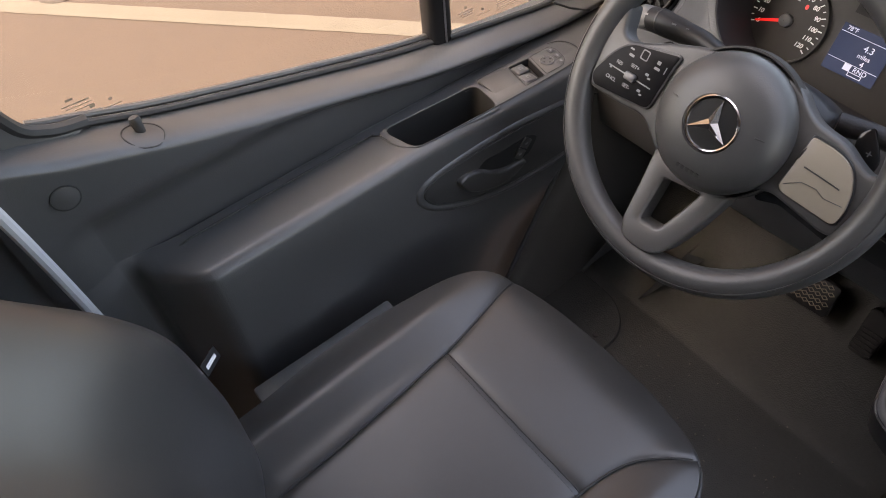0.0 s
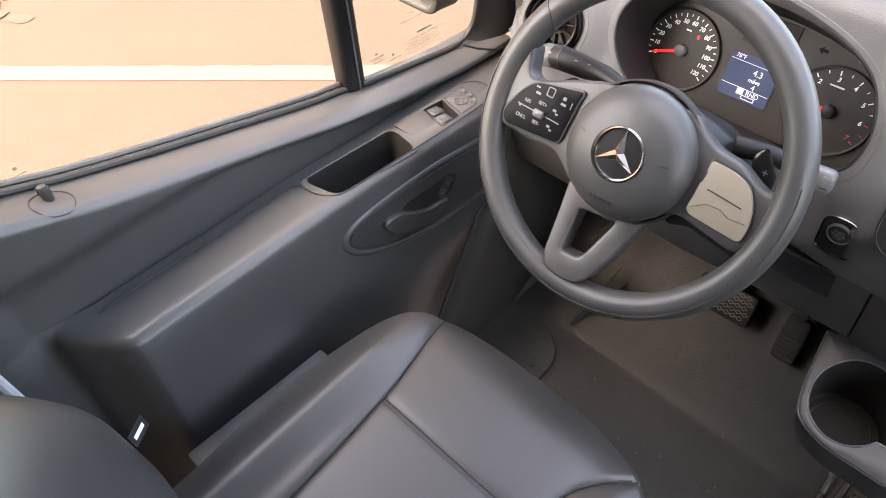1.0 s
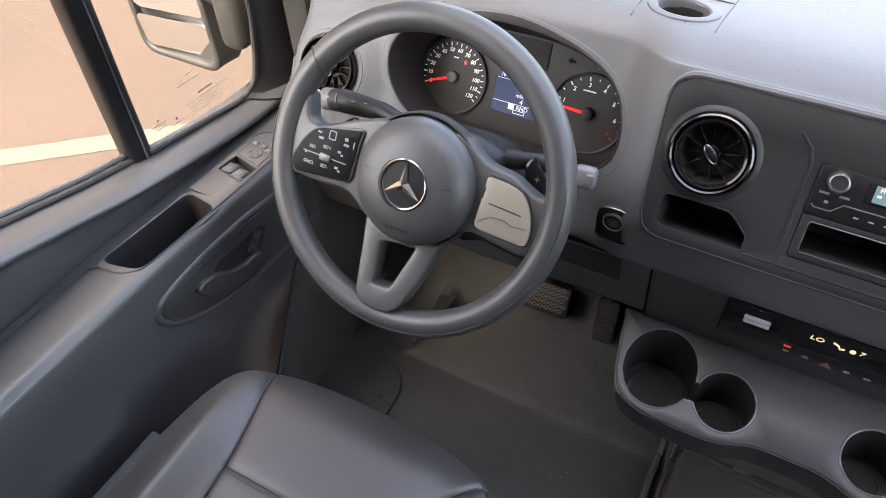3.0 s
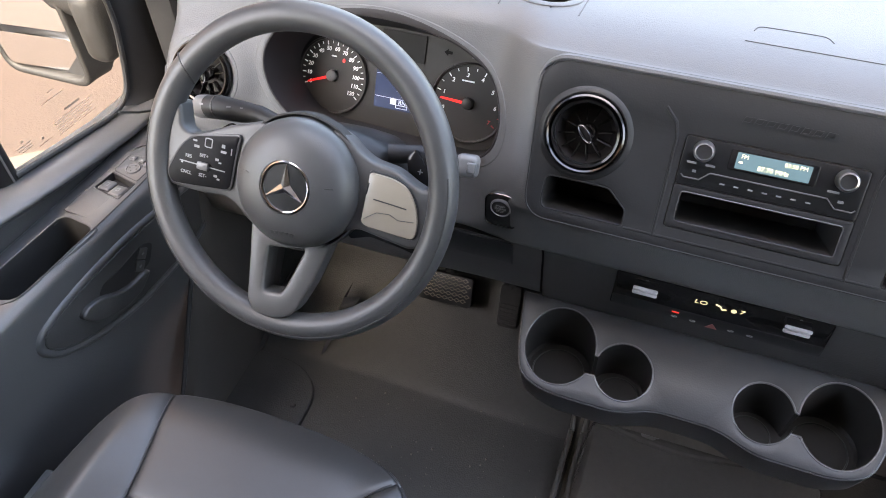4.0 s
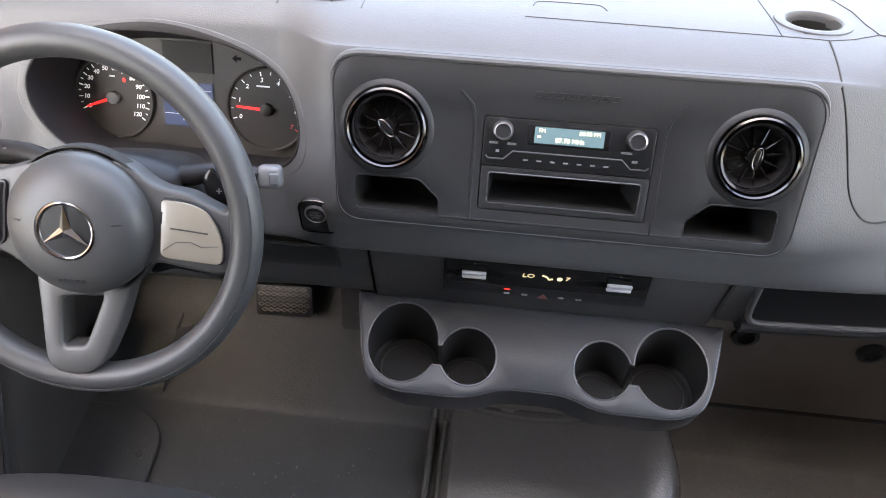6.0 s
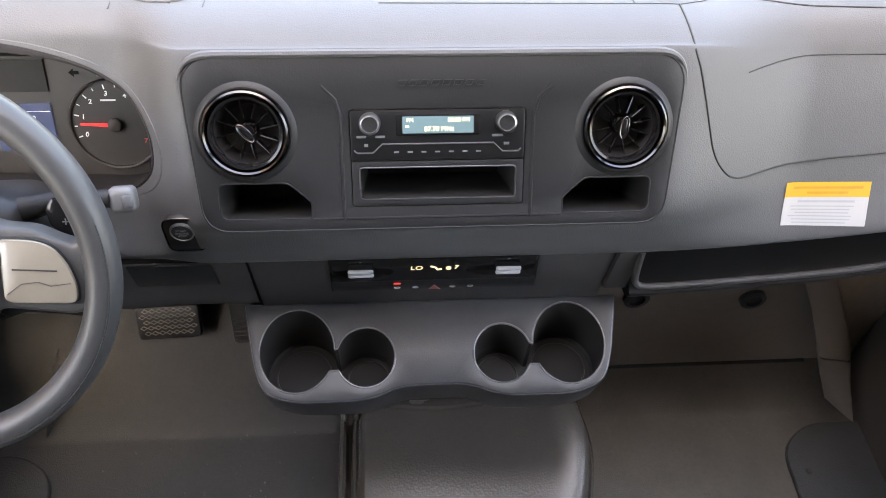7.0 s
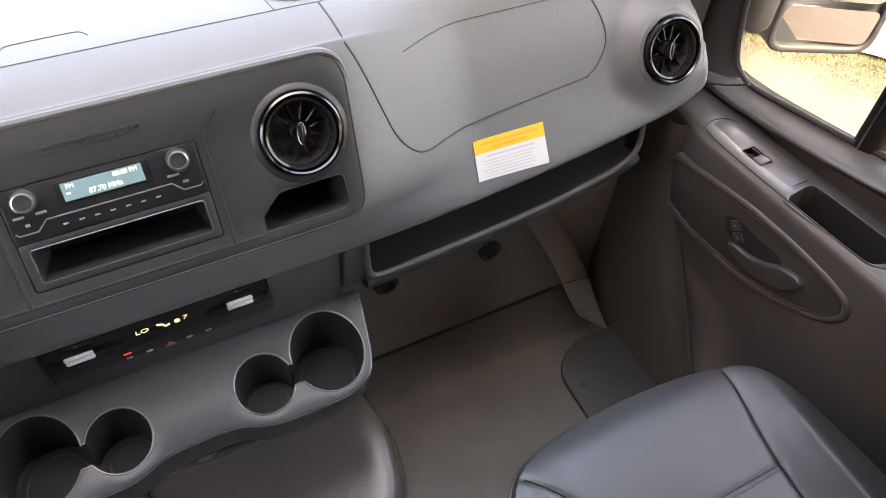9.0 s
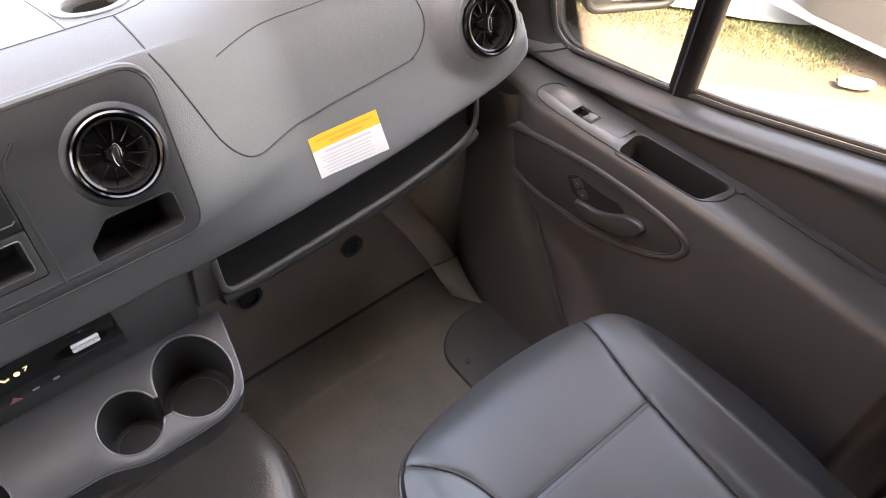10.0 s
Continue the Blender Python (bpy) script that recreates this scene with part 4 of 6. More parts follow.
def cup_pair(s):
    """The joined outline of a large and a small round opening."""
    A, ra, B, rb = Vector((-0.1845, 0.001)), (0.0500, 0.0565), Vector((-0.0925, -0.0105)), (0.0395, 0.0405)
    pts = []
    for c, r, o, ro in ((A, ra, B, rb), (B, rb, A, ra)):
        base = 0 if c is A else math.pi
        run = []
        for k in range(120):
            a = base + 2 * math.pi * k / 120
            p = Vector((c.x + r[0] * math.cos(a), c.y + r[1] * math.sin(a)))
            if not (-0.026 < p.y < 0.001 and (p.x - c.x) * (o.x - c.x) > 0):
                run.append(p)
        pts += run
    return [Vector((p.x * s * -1, p.y)) for p in (pts if s < 0 else pts[::-1])]


holes = [cup_pair(-1), cup_pair(1)]
holes[0] = [Vector((p.x * -1, p.y)) for p in holes[1]][::-1]
part("tray_top", plate(TRAY, tout, 0.006, holes, 0.0018), CUP, tray)
bm = bmesh.new()
down = TRAY.inverted().to_3x3() @ V(0, 0.12, -1)
down.normalize()
rows = []
for d, e in ((0.0, 1.0), (0.004, 1.006), (0.02, 1.0), (0.045, 0.985), (0.052, 0.965)):
    rows.append([TRAY @ (V(p[0] * e, p[1] * e, -0.0045) + down * d) for p in tout])
grid(bm, rows, close_v=True)
part("tray_skirt", bm, CUP, tray)
part("tray_edge", tube([TRAY @ V(p[0] * 1.002, p[1] * 1.002, -0.0035) for p in tout], 0.0012, 6, closed=True), RIM, tray)
for o in holes:
    mid = sum(o, Vector((0, 0))) / len(o)
    sx = -1 if mid.x < 0 else 1
    bm = bmesh.new()
    rows = []
    for f in (0.0, 0.05, 0.4, 0.8, 0.95, 1.0):
        row = []
        for q in o:
            w = TRAY @ V(q.x, q.y, -0.002)
            pull = 1 - 0.02 * f - 0.05 * max(0.0, f - 0.94) / 0.06
            row.append(V(sx * 0.139 + (w.x - sx * 0.139) * pull, 0.694 + (w.y - 0.694) * pull + 0.010 * f, w.z * (1 - f) + 0.298 * f))
        rows.append(row)
    vs = grid(bm, rows, close_v=True)
    bm.faces.new(vs[-1])
    # inside darker than the tray: shade of the deep cups is in the colour
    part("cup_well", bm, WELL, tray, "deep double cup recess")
    part("cup_rim", tube([TRAY @ V(q.x, q.y, -0.0005) for q in o], 0.0015, 6, closed=True), RIM, tray)
    for cx, cy, rx, ry in ((0.1845, 0.001, 0.038, 0.040), (0.0925, -0.0105, 0.029, 0.030)):
        q = TRAY @ V(sx * cx, cy, 0)
        ring = [V(q.x * 0.99 + rx * math.cos(t), q.y + 0.009 + ry * math.sin(t), 0.2985) for t in [2 * math.pi * k / 40 for k in range(40)]]
        part("cup_floor_mark", tube(ring, 0.0012, 5, closed=True), CUP, tray)
part("tray_neck", box(pose(0, 0.75, 0.325, -20), 0.09, 0.06, 0.10, 0.01), TRIM, tray)

# ---- steering wheel ----
def rim_frame(centre, tilt, turn):
    n = V(math.sin(radians(turn)) * math.cos(radians(tilt)), -math.cos(radians(tilt)) * math.cos(radians(turn)), math.sin(radians(tilt)))
    xa = V(0, 0, 1).cross(n).normalized()
    return basis(centre, xa, n.cross(xa))


WM = rim_frame((-0.4961, 0.5940, 0.6824), 31.7, 2.2)
wheel = thing("steering_wheel", "dark grey leather-covered steering wheel with three spokes", "steering wheel")
R0, R1 = 0.1762, 0.0167
bm = bmesh.new()
rows = []
for k in range(120):
    a = 2 * math.pi * k / 120
    # thumb grips swell a little where the side spokes meet the rim
    grip = 1 + 0.07 * math.exp(-((math.sin(a) - 0.38) / 0.22) ** 2)
    rows.append([WM @ V((R0 + R1 * math.cos(b) * 0.98) * math.cos(a), (R0 + R1 * math.cos(b) * 0.98) * math.sin(a), R1 * grip * math.sin(b)) for b in [2 * math.pi * j / 20 for j in range(20)]])
grid(bm, rows, close_u=True, close_v=True)
rim_ob = part("rim", bm, WHEEL, wheel, "", 60)


def rim_line(a, b, out=0.0003):
    r = R1 + out
    return WM @ V((R0 + r * math.cos(b)) * math.cos(a), (R0 + r * math.cos(b)) * math.sin(a), r * math.sin(b))


part("rim_seam", tube([rim_line(radians(168 + 204 * j / 90), 1.02) for j in range(91)], 0.0007, 5), THREAD, rim_ob)
part("grip_seam", tube([rim_line(radians(152) - 0.16 * math.cos(b * 0.5 - 0.4), b) for b in [-0.5 + 3.6 * j / 20 for j in range(21)]], 0.0009, 5), SEAL, rim_ob)
HUB = shift(WM, 0.0093, -0.0022, 0)
part("airbag_cover", lathe(HUB, [(0.0715, -0.030), (0.0735, -0.004), (0.0733, 0.010), (0.0705, 0.020), (0.0635, 0.0295), (0.0520, 0.0360), (0.0380, 0.0400), (0.0300, 0.0412), (0.0285, 0.0392), (0.0005, 0.0392)], 64), WHEEL, wheel, "domed dark grey airbag cover")
part("hub_gap", lathe(HUB, [(0.0790, -0.012), (0.0785, 0.0050), (0.0765, 0.0054), (0.0738, -0.004)], 56), DARK, wheel)
# the maker's mark is a plain ring with three arms
EM = shift(HUB, 0.0015, 0.001, 0.0405)
emblem = part("emblem_ring", lathe(EM, [(0.0252, 0.0), (0.0262, 0.0020), (0.0276, 0.0028), (0.0290, 0.0018), (0.0296, -0.002)], 56), CHROME, wheel, "chrome ring emblem")
part("emblem_disc", lathe(EM, [(0.0255, 0.0004), (0.0005, 0.0008)], 40), FASCIA, emblem)
for k in range(3):
    am = EM @ Matrix.Rotation(2 * math.pi * k / 3 + math.pi / 2, 4, "Z")
    t = bmesh.new()
    vs = [t.verts.new(am @ V(*q)) for q in ((0, 0, 0.0056), (0.0262, 0, 0.0024), (0.0032, 0.0055, 0.0010), (0.0032, -0.0055, 0.0010))]
    t.faces.new((vs[0], vs[1], vs[2]))
    t.faces.new((vs[0], vs[3], vs[1]))
    part("emblem_arm", t, CHROME, emblem)
for k in range(5):
    part("moulded_mark", plate(shift(HUB, -0.012 + 0.006 * k, -0.053, 0.0357) @ Matrix.Rotation(radians(33), 4, "X"), [Vector(q) for q in ((-0.0022, -0.0024), (0.0016, -0.0024), (0.0024, 0.0024), (-0.0014, 0.0024))], 0.0006), FAINT, wheel)
for s in (-1, 1):
    part("horn_mark", plate(shift(HUB, s * 0.050, 0.008, 0.0368) @ Matrix.Rotation(radians(29 * s), 4, "Y"), rect(-0.005, -0.0007, 0.005, 0.0007), 0.0006), FAINT, wheel)

# side spokes with their control pads
left_spoke = [(-0.030, 0.060), (-0.0514, 0.0556), (-0.082, 0.0462), (-0.1184, 0.0316), (-0.1342, 0.0276), (-0.1434, 0.0336), (-0.1465, 0.050), (-0.150, 0.066), (-0.170, 0.045), (-0.174, 0.0),
              (-0.1690, -0.0235), (-0.1600, -0.0369), (-0.1154, -0.0395), (-0.081, -0.0380), (-0.0654, -0.0470), (-0.0473, -0.0632), (-0.020, -0.060)]
right_spoke = [(0.040, 0.066), (0.0600, 0.0600), (0.0768, 0.0458), (0.0915, 0.0385), (0.1205, 0.0345), (0.1401, 0.0235), (0.1546, 0.0180), (0.1620, 0.0254), (0.166, 0.048), (0.174, 0.030),
               (0.176, -0.010), (0.170, -0.036), (0.1601, -0.0450), (0.1471, -0.0500), (0.0872, -0.0400), (0.0780, -0.0420), (0.060, -0.052)]
for o in (left_spoke, right_spoke):
    part("side_spoke", plate(shift(WM, 0, 0, 0.006), rounded(o[::-1], 0.009, 4), 0.024, (), 0.005, seg=3), WHEEL, wheel)
pl = rounded([(-0.0655, 0.0375), (-0.0690, 0.0250), (-0.0750, -0.0280), (-0.1181, -0.0310), (-0.1520, -0.0330), (-0.1590, -0.0200), (-0.1430, 0.0110), (-0.1280, 0.0262)], [0.006, 0.004, 0.008, 0.004, 0.008, 0.010, 0.010, 0.014], 5)
pad = part("control_pad", plate(shift(WM, 0, 0, 0.0105), pl, 0.01, (), 0.002), PAD, wheel, "gloss black control pad with pale symbols")
part("pad_frame", tube([WM @ V(q[0], q[1], 0.0078) for q in pl], 0.0019, 6, closed=True), WHEEL, pad)
PADM = shift(WM, 0.0, 0.0135, 0.0) @ Matrix.Rotation(radians(-3.0), 4, "Z")
for word, x, y in (("RES", -0.1296, -0.0177), ("SET+", -0.1096, -0.0132), ("CNCL", -0.131, -0.0371), ("SET-", -0.109, -0.0363)):
    part("pad_word", text_mesh(word, shift(PADM, x, y, 0.0110), 0.0054, heavy=0.00012), PAD_INK, pad)
for x, y, w, h in ((-0.1233, 0.0022, 0.0028, 0.0010), (-0.1204, -0.0042, 0.0034, 0.0014), (-0.0862, 0.0035, 0.0022, 0.0020), (-0.0853, -0.0030, 0.0036, 0.0014), (-0.0753, -0.0005, 0.0006, 0.0040),
                   (-0.0925, -0.0135, 0.0022, 0.0014), (-0.0885, -0.0165, 0.0018, 0.0010), (-0.0925, -0.0330, 0.0022, 0.0014), (-0.0885, -0.0360, 0.0018, 0.0010), (-0.1375, -0.0265, 0.0012, 0.0012)):
    part("pad_symbol", plate(shift(PADM, x, y, 0.0109), rounded(rect(-w, -h, w, h), 0.0005, 2), 0.0004), PAD_INK, pad)
part("pad_symbol", plate(shift(PADM, -0.1053, 0.0031, 0.0112), rounded(rect(-0.0050, -0.0056, 0.0050, 0.0056), 0.002, 3), 0.0005, [rounded(rect(-0.0038, -0.0044, 0.0038, 0.0044), 0.0015, 3)]), PAD_INK, pad)
part("pad_slider", box(shift(PADM, -0.109, -0.0250, 0.0120), 0.015, 0.009, 0.005, 0.0018), SLIDER, pad, "dull silver thumb slider")
part("pad_groove", box(shift(PADM, -0.111, -0.0250, 0.0103), 0.060, 0.0014, 0.001), GREY_INK, pad)
pr = rounded([(0.0920, 0.0300), (0.1190, 0.0285), (0.1390, 0.0215), (0.1515, 0.0005), (0.1560, -0.0215), (0.1540, -0.0385), (0.0940, -0.0340), (0.0880, -0.0300)], [0.004, 0.010, 0.012, 0.010, 0.010, 0.008, 0.006, 0.004], 4)
padr = part("control_pad_frame", plate(shift(WM, 0, 0, 0.0085), pr, 0.01, (), 0.002), TRIM, wheel)
cx0, cy0 = sum(q[0] for q in pr) / len(pr), sum(q[1] for q in pr) / len(pr)
part("film_pad", plate(shift(WM, 0, 0, 0.0115), [Vector((cx0 + (q[0] - cx0) * 0.955, cy0 + (q[1] - cy0) * 0.94)) for q in pr], 0.004, (), 0.0012), BEIGE, padr, "beige protective film on the pad")
part("film_slit", tube([WM @ V(x, y, 0.0116) for x, y in ((0.1015, -0.0005), (0.120, -0.0020), (0.1400, -0.0040))], 0.0008, 5), DARK, padr)
part("film_slit", tube([WM @ V(x, y, 0.0116) for x, y in ((0.0940, 0.0160), (0.0925, 0.0040))], 0.0007, 5), DARK, padr)
part("film_wrinkle", tube([WM @ V(*q) for q in ((0.093, -0.024, 0.0116), (0.107, -0.0145, 0.0119), (0.122, -0.0135, 0.0119), (0.132, -0.018, 0.0119), (0.150, -0.0165, 0.0116))], 0.0004, 5), RECESS, padr)
part("spoke_underside", plate(shift(WM, 0, 0, -0.010), rounded([(0.060, -0.030), (0.160, -0.030), (0.158, -0.060), (0.130, -0.055), (0.094, -0.050), (0.070, -0.058)][::-1], 0.005, 3), 0.010, (), 0.002), GLOSS, wheel)
# forked lower spoke: it rises towards the rim and laps over it
FORK = WM @ Matrix(((1, 0, 0, 0), (0, 1, 0, 0), (0, -0.15, 1, -0.0055), (0, 0, 0, 1)))
fo = [(-0.0480, -0.0600), (-0.0440, -0.0939), (-0.0385, -0.1490), (-0.0300, -0.1630), (-0.0080, -0.1665), (0.0120, -0.1635), (0.0240, -0.1520), (0.0400, -0.1150), (0.0540, -0.0650)]
slot2 = rounded([(-0.0210, -0.0840), (-0.0200, -0.1360), (0.0035, -0.1345), (0.0085, -0.1240), (0.0245, -0.0785)], 0.004, 3)
part("lower_spoke", plate(FORK, rounded(fo[::-1], [0.004, 0.01, 0.012, 0.008, 0.008, 0.012, 0.01, 0.02, 0.004], 4), 0.026, [slot2[::-1]], 0.0042, seg=3), SPOKE, wheel, "satin grey forked lower spoke")

# ---- steering column and stalks ----
column = thing("steering_column", "black plastic steering column shroud", "steering column")
CM = rim_frame((-0.500, 0.608, 0.684), 38.0, 1.6)
rows = []
bm = bmesh.new()
for z, rx, ry, dy in ((-0.032, 0.070, 0.046, 0.0), (-0.042, 0.098, 0.056, -0.002), (-0.06, 0.107, 0.062, -0.004), (-0.10, 0.104, 0.066, -0.008), (-0.16, 0.092, 0.068, -0.012), (-0.24, 0.075, 0.07, -0.02)):
    rows.append([CM @ V(0.004 + rx * (abs(math.cos(a)) ** 0.8) * math.copysign(1, math.cos(a)), dy + ry * (abs(math.sin(a)) ** 0.8) * math.copysign(1, math.sin(a)), z) for a in [2 * math.pi * k / 48 for k in range(48)]])
grid(bm, rows, close_v=True, flip=True)
part("shroud", bm, TRIM, column, "", 60)
part("shaft", lathe(CM, [(0.04, -0.035), (0.04, 0.0), (0.0005, 0.001)], 24), DARK, column)
bm = tube([V(-0.545, 0.664, 0.694), V(-0.585, 0.674, 0.692), V(-0.615, 0.678, 0.688)], [0.010, 0.0140, 0.0160], 16, squash=0.85)
tube([V(-0.613, 0.678, 0.688), V(-0.65, 0.681, 0.684), V(-0.668, 0.682, 0.680)], [0.0160, 0.0178, 0.0172], 16, bm=bm, squash=0.85)
stalk = part("indicator_stalk", bm, TRIM, column, "black indicator stalk with a grey tip")
part("stalk_tip", tube([V(-0.664, 0.682, 0.681), V(-0.680, 0.683, 0.677), V(-0.686, 0.683, 0.676)], [0.0176, 0.0172, 0.013], 16, squash=0.85), GREY_PLASTIC, stalk)
part("stalk_collar", tube([V(-0.648, 0.681, 0.6845), V(-0.650, 0.681, 0.684)], 0.0184, 16, squash=0.85), RECESS, stalk)
for x, w in ((-0.625, 0.003), (-0.606, 0.002), (-0.666, 0.0025)):
    part("stalk_mark", plate(basis((x, 0.6680 + 0.1 * (x + 0.64) * 0, 0.6975 + 0.12 * (x + 0.64)), (1, 0.05, 0.12), (0, 0.6, 0.8)), rect(-w, -0.0011, w, 0.0011), 0.0004), GREY_INK, stalk)
bm = tube([V(-0.41, 0.664, 0.688), V(-0.375, 0.678, 0.686), V(-0.335, 0.687, 0.678)], [0.014, 0.012, 0.011], 16, squash=0.85)
stalk2 = part("gear_stalk", bm, HOOD, column, "black column gear selector with a grey button end")
part("stalk_end", box(basis((-0.3215, 0.688, 0.676), (1, 0.06, 0.02), (0, 0.5, 0.86)), 0.027, 0.027, 0.020, 0.007, 4), GREY_PLASTIC, stalk2)
part("stalk_button", box(basis((-0.3140, 0.6785, 0.6815), (1, 0.06, 0.02), (0, 0.5, 0.86)), 0.011, 0.013, 0.005, 0.002, 3), DASH, stalk2)
pm = shift(CM, 0, 0, -0.030)
pd = part("shift_paddle", plate(pm, rounded([(0.1166, 0.0363), (0.1222, 0.0184), (0.1479, 0.003), (0.1485, 0.0221), (0.1262, 0.0492)], [0.005, 0.005, 0.003, 0.006, 0.005], 3), 0.006, (), 0.002), GLOSS, column, "gloss black shift paddle")
part("paddle_mark", box(shift(pm, 0.136, 0.024, 0.0004), 0.006, 0.0012, 0.0006), GREY_INK, pd)
part("paddle_mark", box(shift(pm, 0.136, 0.024, 0.0004), 0.0012, 0.006, 0.0006), GREY_INK, pd)
pd = part("shift_paddle", plate(pm, rounded([(-0.1309, 0.0200), (-0.1018, 0.0180), (-0.1000, 0.0290), (-0.1106, 0.0345)], 0.004, 3), 0.006, (), 0.002), GLOSS, column, "gloss black shift paddle")
part("paddle_mark", box(shift(pm, -0.112, 0.026, 0.0004), 0.006, 0.0012, 0.0006), GREY_INK, pd)


# ---- doors ----
SILL = [(-0.30, 0.80), (-0.05, 0.752), (0.03, 0.720), (0.084, 0.702), (0.146, 0.681), (0.239, 0.655), (0.346, 0.627), (0.466, 0.5965), (0.529, 0.5838), (0.572, 0.5762), (0.638, 0.5655), (0.697, 0.557), (0.745, 0.551), (0.80, 0.549), (0.95, 0.549)]


def sill_z(y):
    return spline_table(SILL, y)


def door_section(y):
    """Half section of the inner door: distance from the middle, and height, from the glass down."""
    z = sill_z(y)
    b = smooth(0.020, 0.105, y) * (1 - 0.25 * smooth(0.70, 0.80, y))
    low = smooth(0.42, 0.62, y)
    k = 0.542 - 0.010 * smooth(0.35, 0.75, y)
    h = max(0.012, z - k)
    top = [(0.934, z), (0.916, z - 0.001), (0.898, z - min(0.004, 0.1 * h)), (0.885, z - min(0.011, 0.22 * h)), (0.8815, z - min(0.028, 0.45 * h)), (0.882, (z + k) / 2 - 0.010)]
    arm = [(0.887, k - 0.010), (0.878, k - 0.006), (0.845, k - 0.001), (0.815, k + 0.001), (0.803, k - 0.004), (0.797, k - 0.018), (0.796, k - 0.06),
           (0.797, 0.40), (0.802 + 0.012 * low, 0.30), (0.810 + 0.03 * low, 0.20), (0.82 + 0.04 * low, 0.08), (0.83 + 0.05 * low, -0.06)]
    flat = [(0.886, k + 0.004), (0.885, k - 0.004), (0.884, k - 0.012), (0.883, k - 0.02), (0.882, k - 0.03), (0.882, k - 0.04), (0.882, k - 0.08),
            (0.880, 0.40), (0.876, 0.30), (0.872, 0.20), (0.870, 0.08), (0.870, -0.06)]
    return top + [(a[0] * b + f[0] * (1 - b), a[1] * b + f[1] * (1 - b)) for a, f in zip(arm, flat)]


def make_door(s, name, label):
    door = thing(name, label, "door", kind="structure")
    G = lambda x, y, z: V(s * x, y, z)
    ys = sorted(set([-0.06 + 0.9 * k / 45 for k in range(46)] + [0.018 + 0.006 * k for k in range(16)] + [0.385 + 0.005 * k for k in range(38)]))
    hole = rounded([Vector((x, y)) for x, y in ((0.805, 0.552), (0.866, 0.560), (0.872, 0.398), (0.812, 0.412))], 0.016, 5)
    skip = lambda p: p.z > 0.515 and inside([(s * (0.836 + (q[0] - 0.836) * 1.06), 0.482 + (q[1] - 0.482) * 1.03) for q in hole], p.x, p.y) and abs(p.x) < 0.875 or p.z > 0.515 and inside(switch_cut, p.x, p.y)
    switch_cut = [(s * 0.812, 0.612), (s * 0.862, 0.612), (s * 0.862, 0.658), (s * 0.812, 0.658)] if s < 0 else [(0.826, 0.618), (0.847, 0.618), (0.847, 0.657), (0.826, 0.657)]
    bm = bmesh.new()
    fine = []
    for y in ys:
        sec = catmull([V(x, y, z) for x, z in door_section(y)], 7)
        # the face above the armrest is scooped out
        scoop = lambda p: 0.016 * smooth(0.640, 0.598, p.z) * smooth(-0.012, 0.024, p.y) * smooth(0.868, 0.879, p.x) * smooth(sill_z(p.y) - 0.012, sill_z(p.y) - 0.03, p.z)
        fine.append([G(p.x + scoop(p), p.y, p.z) for p in sec])
    grid(bm, fine, skip=skip, flip=s > 0)
    part("inner_panel", bm, DOOR, door, "grained dark grey door lining with a padded armrest", 50)
    # seam between lining and armrest
    part("armrest_seam", tube([G(0.8765, y, 0.5402 - 0.024 * smooth(0.11, 0.04, y)) for y in [0.075 + 0.310 * k / 30 for k in range(31)]], 0.0016, 6), SEAL, door)
    # pocket in the armrest
    kz = lambda y: 0.542 - 0.010 * smooth(0.35, 0.75, y)
    top = [G(p.x, p.y, kz(p.y) + 0.002) for p in hole]
    mid = sum(top, Vector()) / len(top)
    bm = bmesh.new()
    grid(bm, [[q + (q - mid) * e + V(0, 0, h) for q in top] for e, h in ((0.13, -0.0060), (0.10, -0.0030), (0.03, -0.0018), (0.0, -0.0022), (-0.01, -0.004))], close_v=True, flip=s < 0)
    part("pocket_surround", bm, DOOR, door)
    bm = bmesh.new()
    rows = [[q - V(0, 0, d) + (mid - q) * (0.008 + 0.6 * d) for q in top] for d in (0.003, 0.02, 0.05, 0.068)]
    vs = grid(bm, rows, close_v=True, flip=s < 0)
    bm.faces.new(vs[-1] if s < 0 else vs[-1][::-1])
    # pocket lining coloured darker than the door to stand for its inner shade
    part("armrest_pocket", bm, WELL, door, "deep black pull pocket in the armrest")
    inlay = catmull([V(0.878, 0.382, 0), V(0.860, 0.390, 0), V(0.838, 0.393, 0), V(0.818, 0.405, 0), V(0.8085, 0.430, 0), V(0.8060, 0.53, 0), V(0.8055, 0.64, 0), V(0.808, 0.702, 0), V(0.818, 0.724, 0), V(0.838, 0.731, 0), V(0.858, 0.724, 0), V(0.870, 0.700, 0), V(0.8735, 0.64, 0), V(0.8735, 0.57, 0)], 6)
    part("inlay_seam", tube([G(p.x, p.y, kz(p.y) + 0.0011 - 0.004 * smooth(0.862, 0.878, p.x)) for p in inlay], 0.0010, 6), SEAL, door)
    # switch plate
    am = basis((s * 0.842, 0.655, kz(0.655) + 0.0008), (0, 1, -0.03), (-1.0, 0, 0))
    if s < 0:
        well = rounded([Vector(p) for p in ((-0.044, -0.028), (-0.008, -0.035 + 0.006), (0.003, 0.018), (-0.034, 0.021))], 0.002, 2)
    else:
        well = rounded(rect(-0.037, -0.006, 0.002, 0.017), 0.003, 3)
    sw = part("switch_plate", plate(am, rounded(rect(-0.088, -0.0295, 0.070, 0.029), [0.004, 0.022, 0.022, 0.004], 5), 0.004, [well], 0.0004), DOOR, door)
    part("switch_well", pocket(shift(am, 0, 0, 0.0002), well, 0.012, 0.05), WELL, sw, "dark sunken switch well")
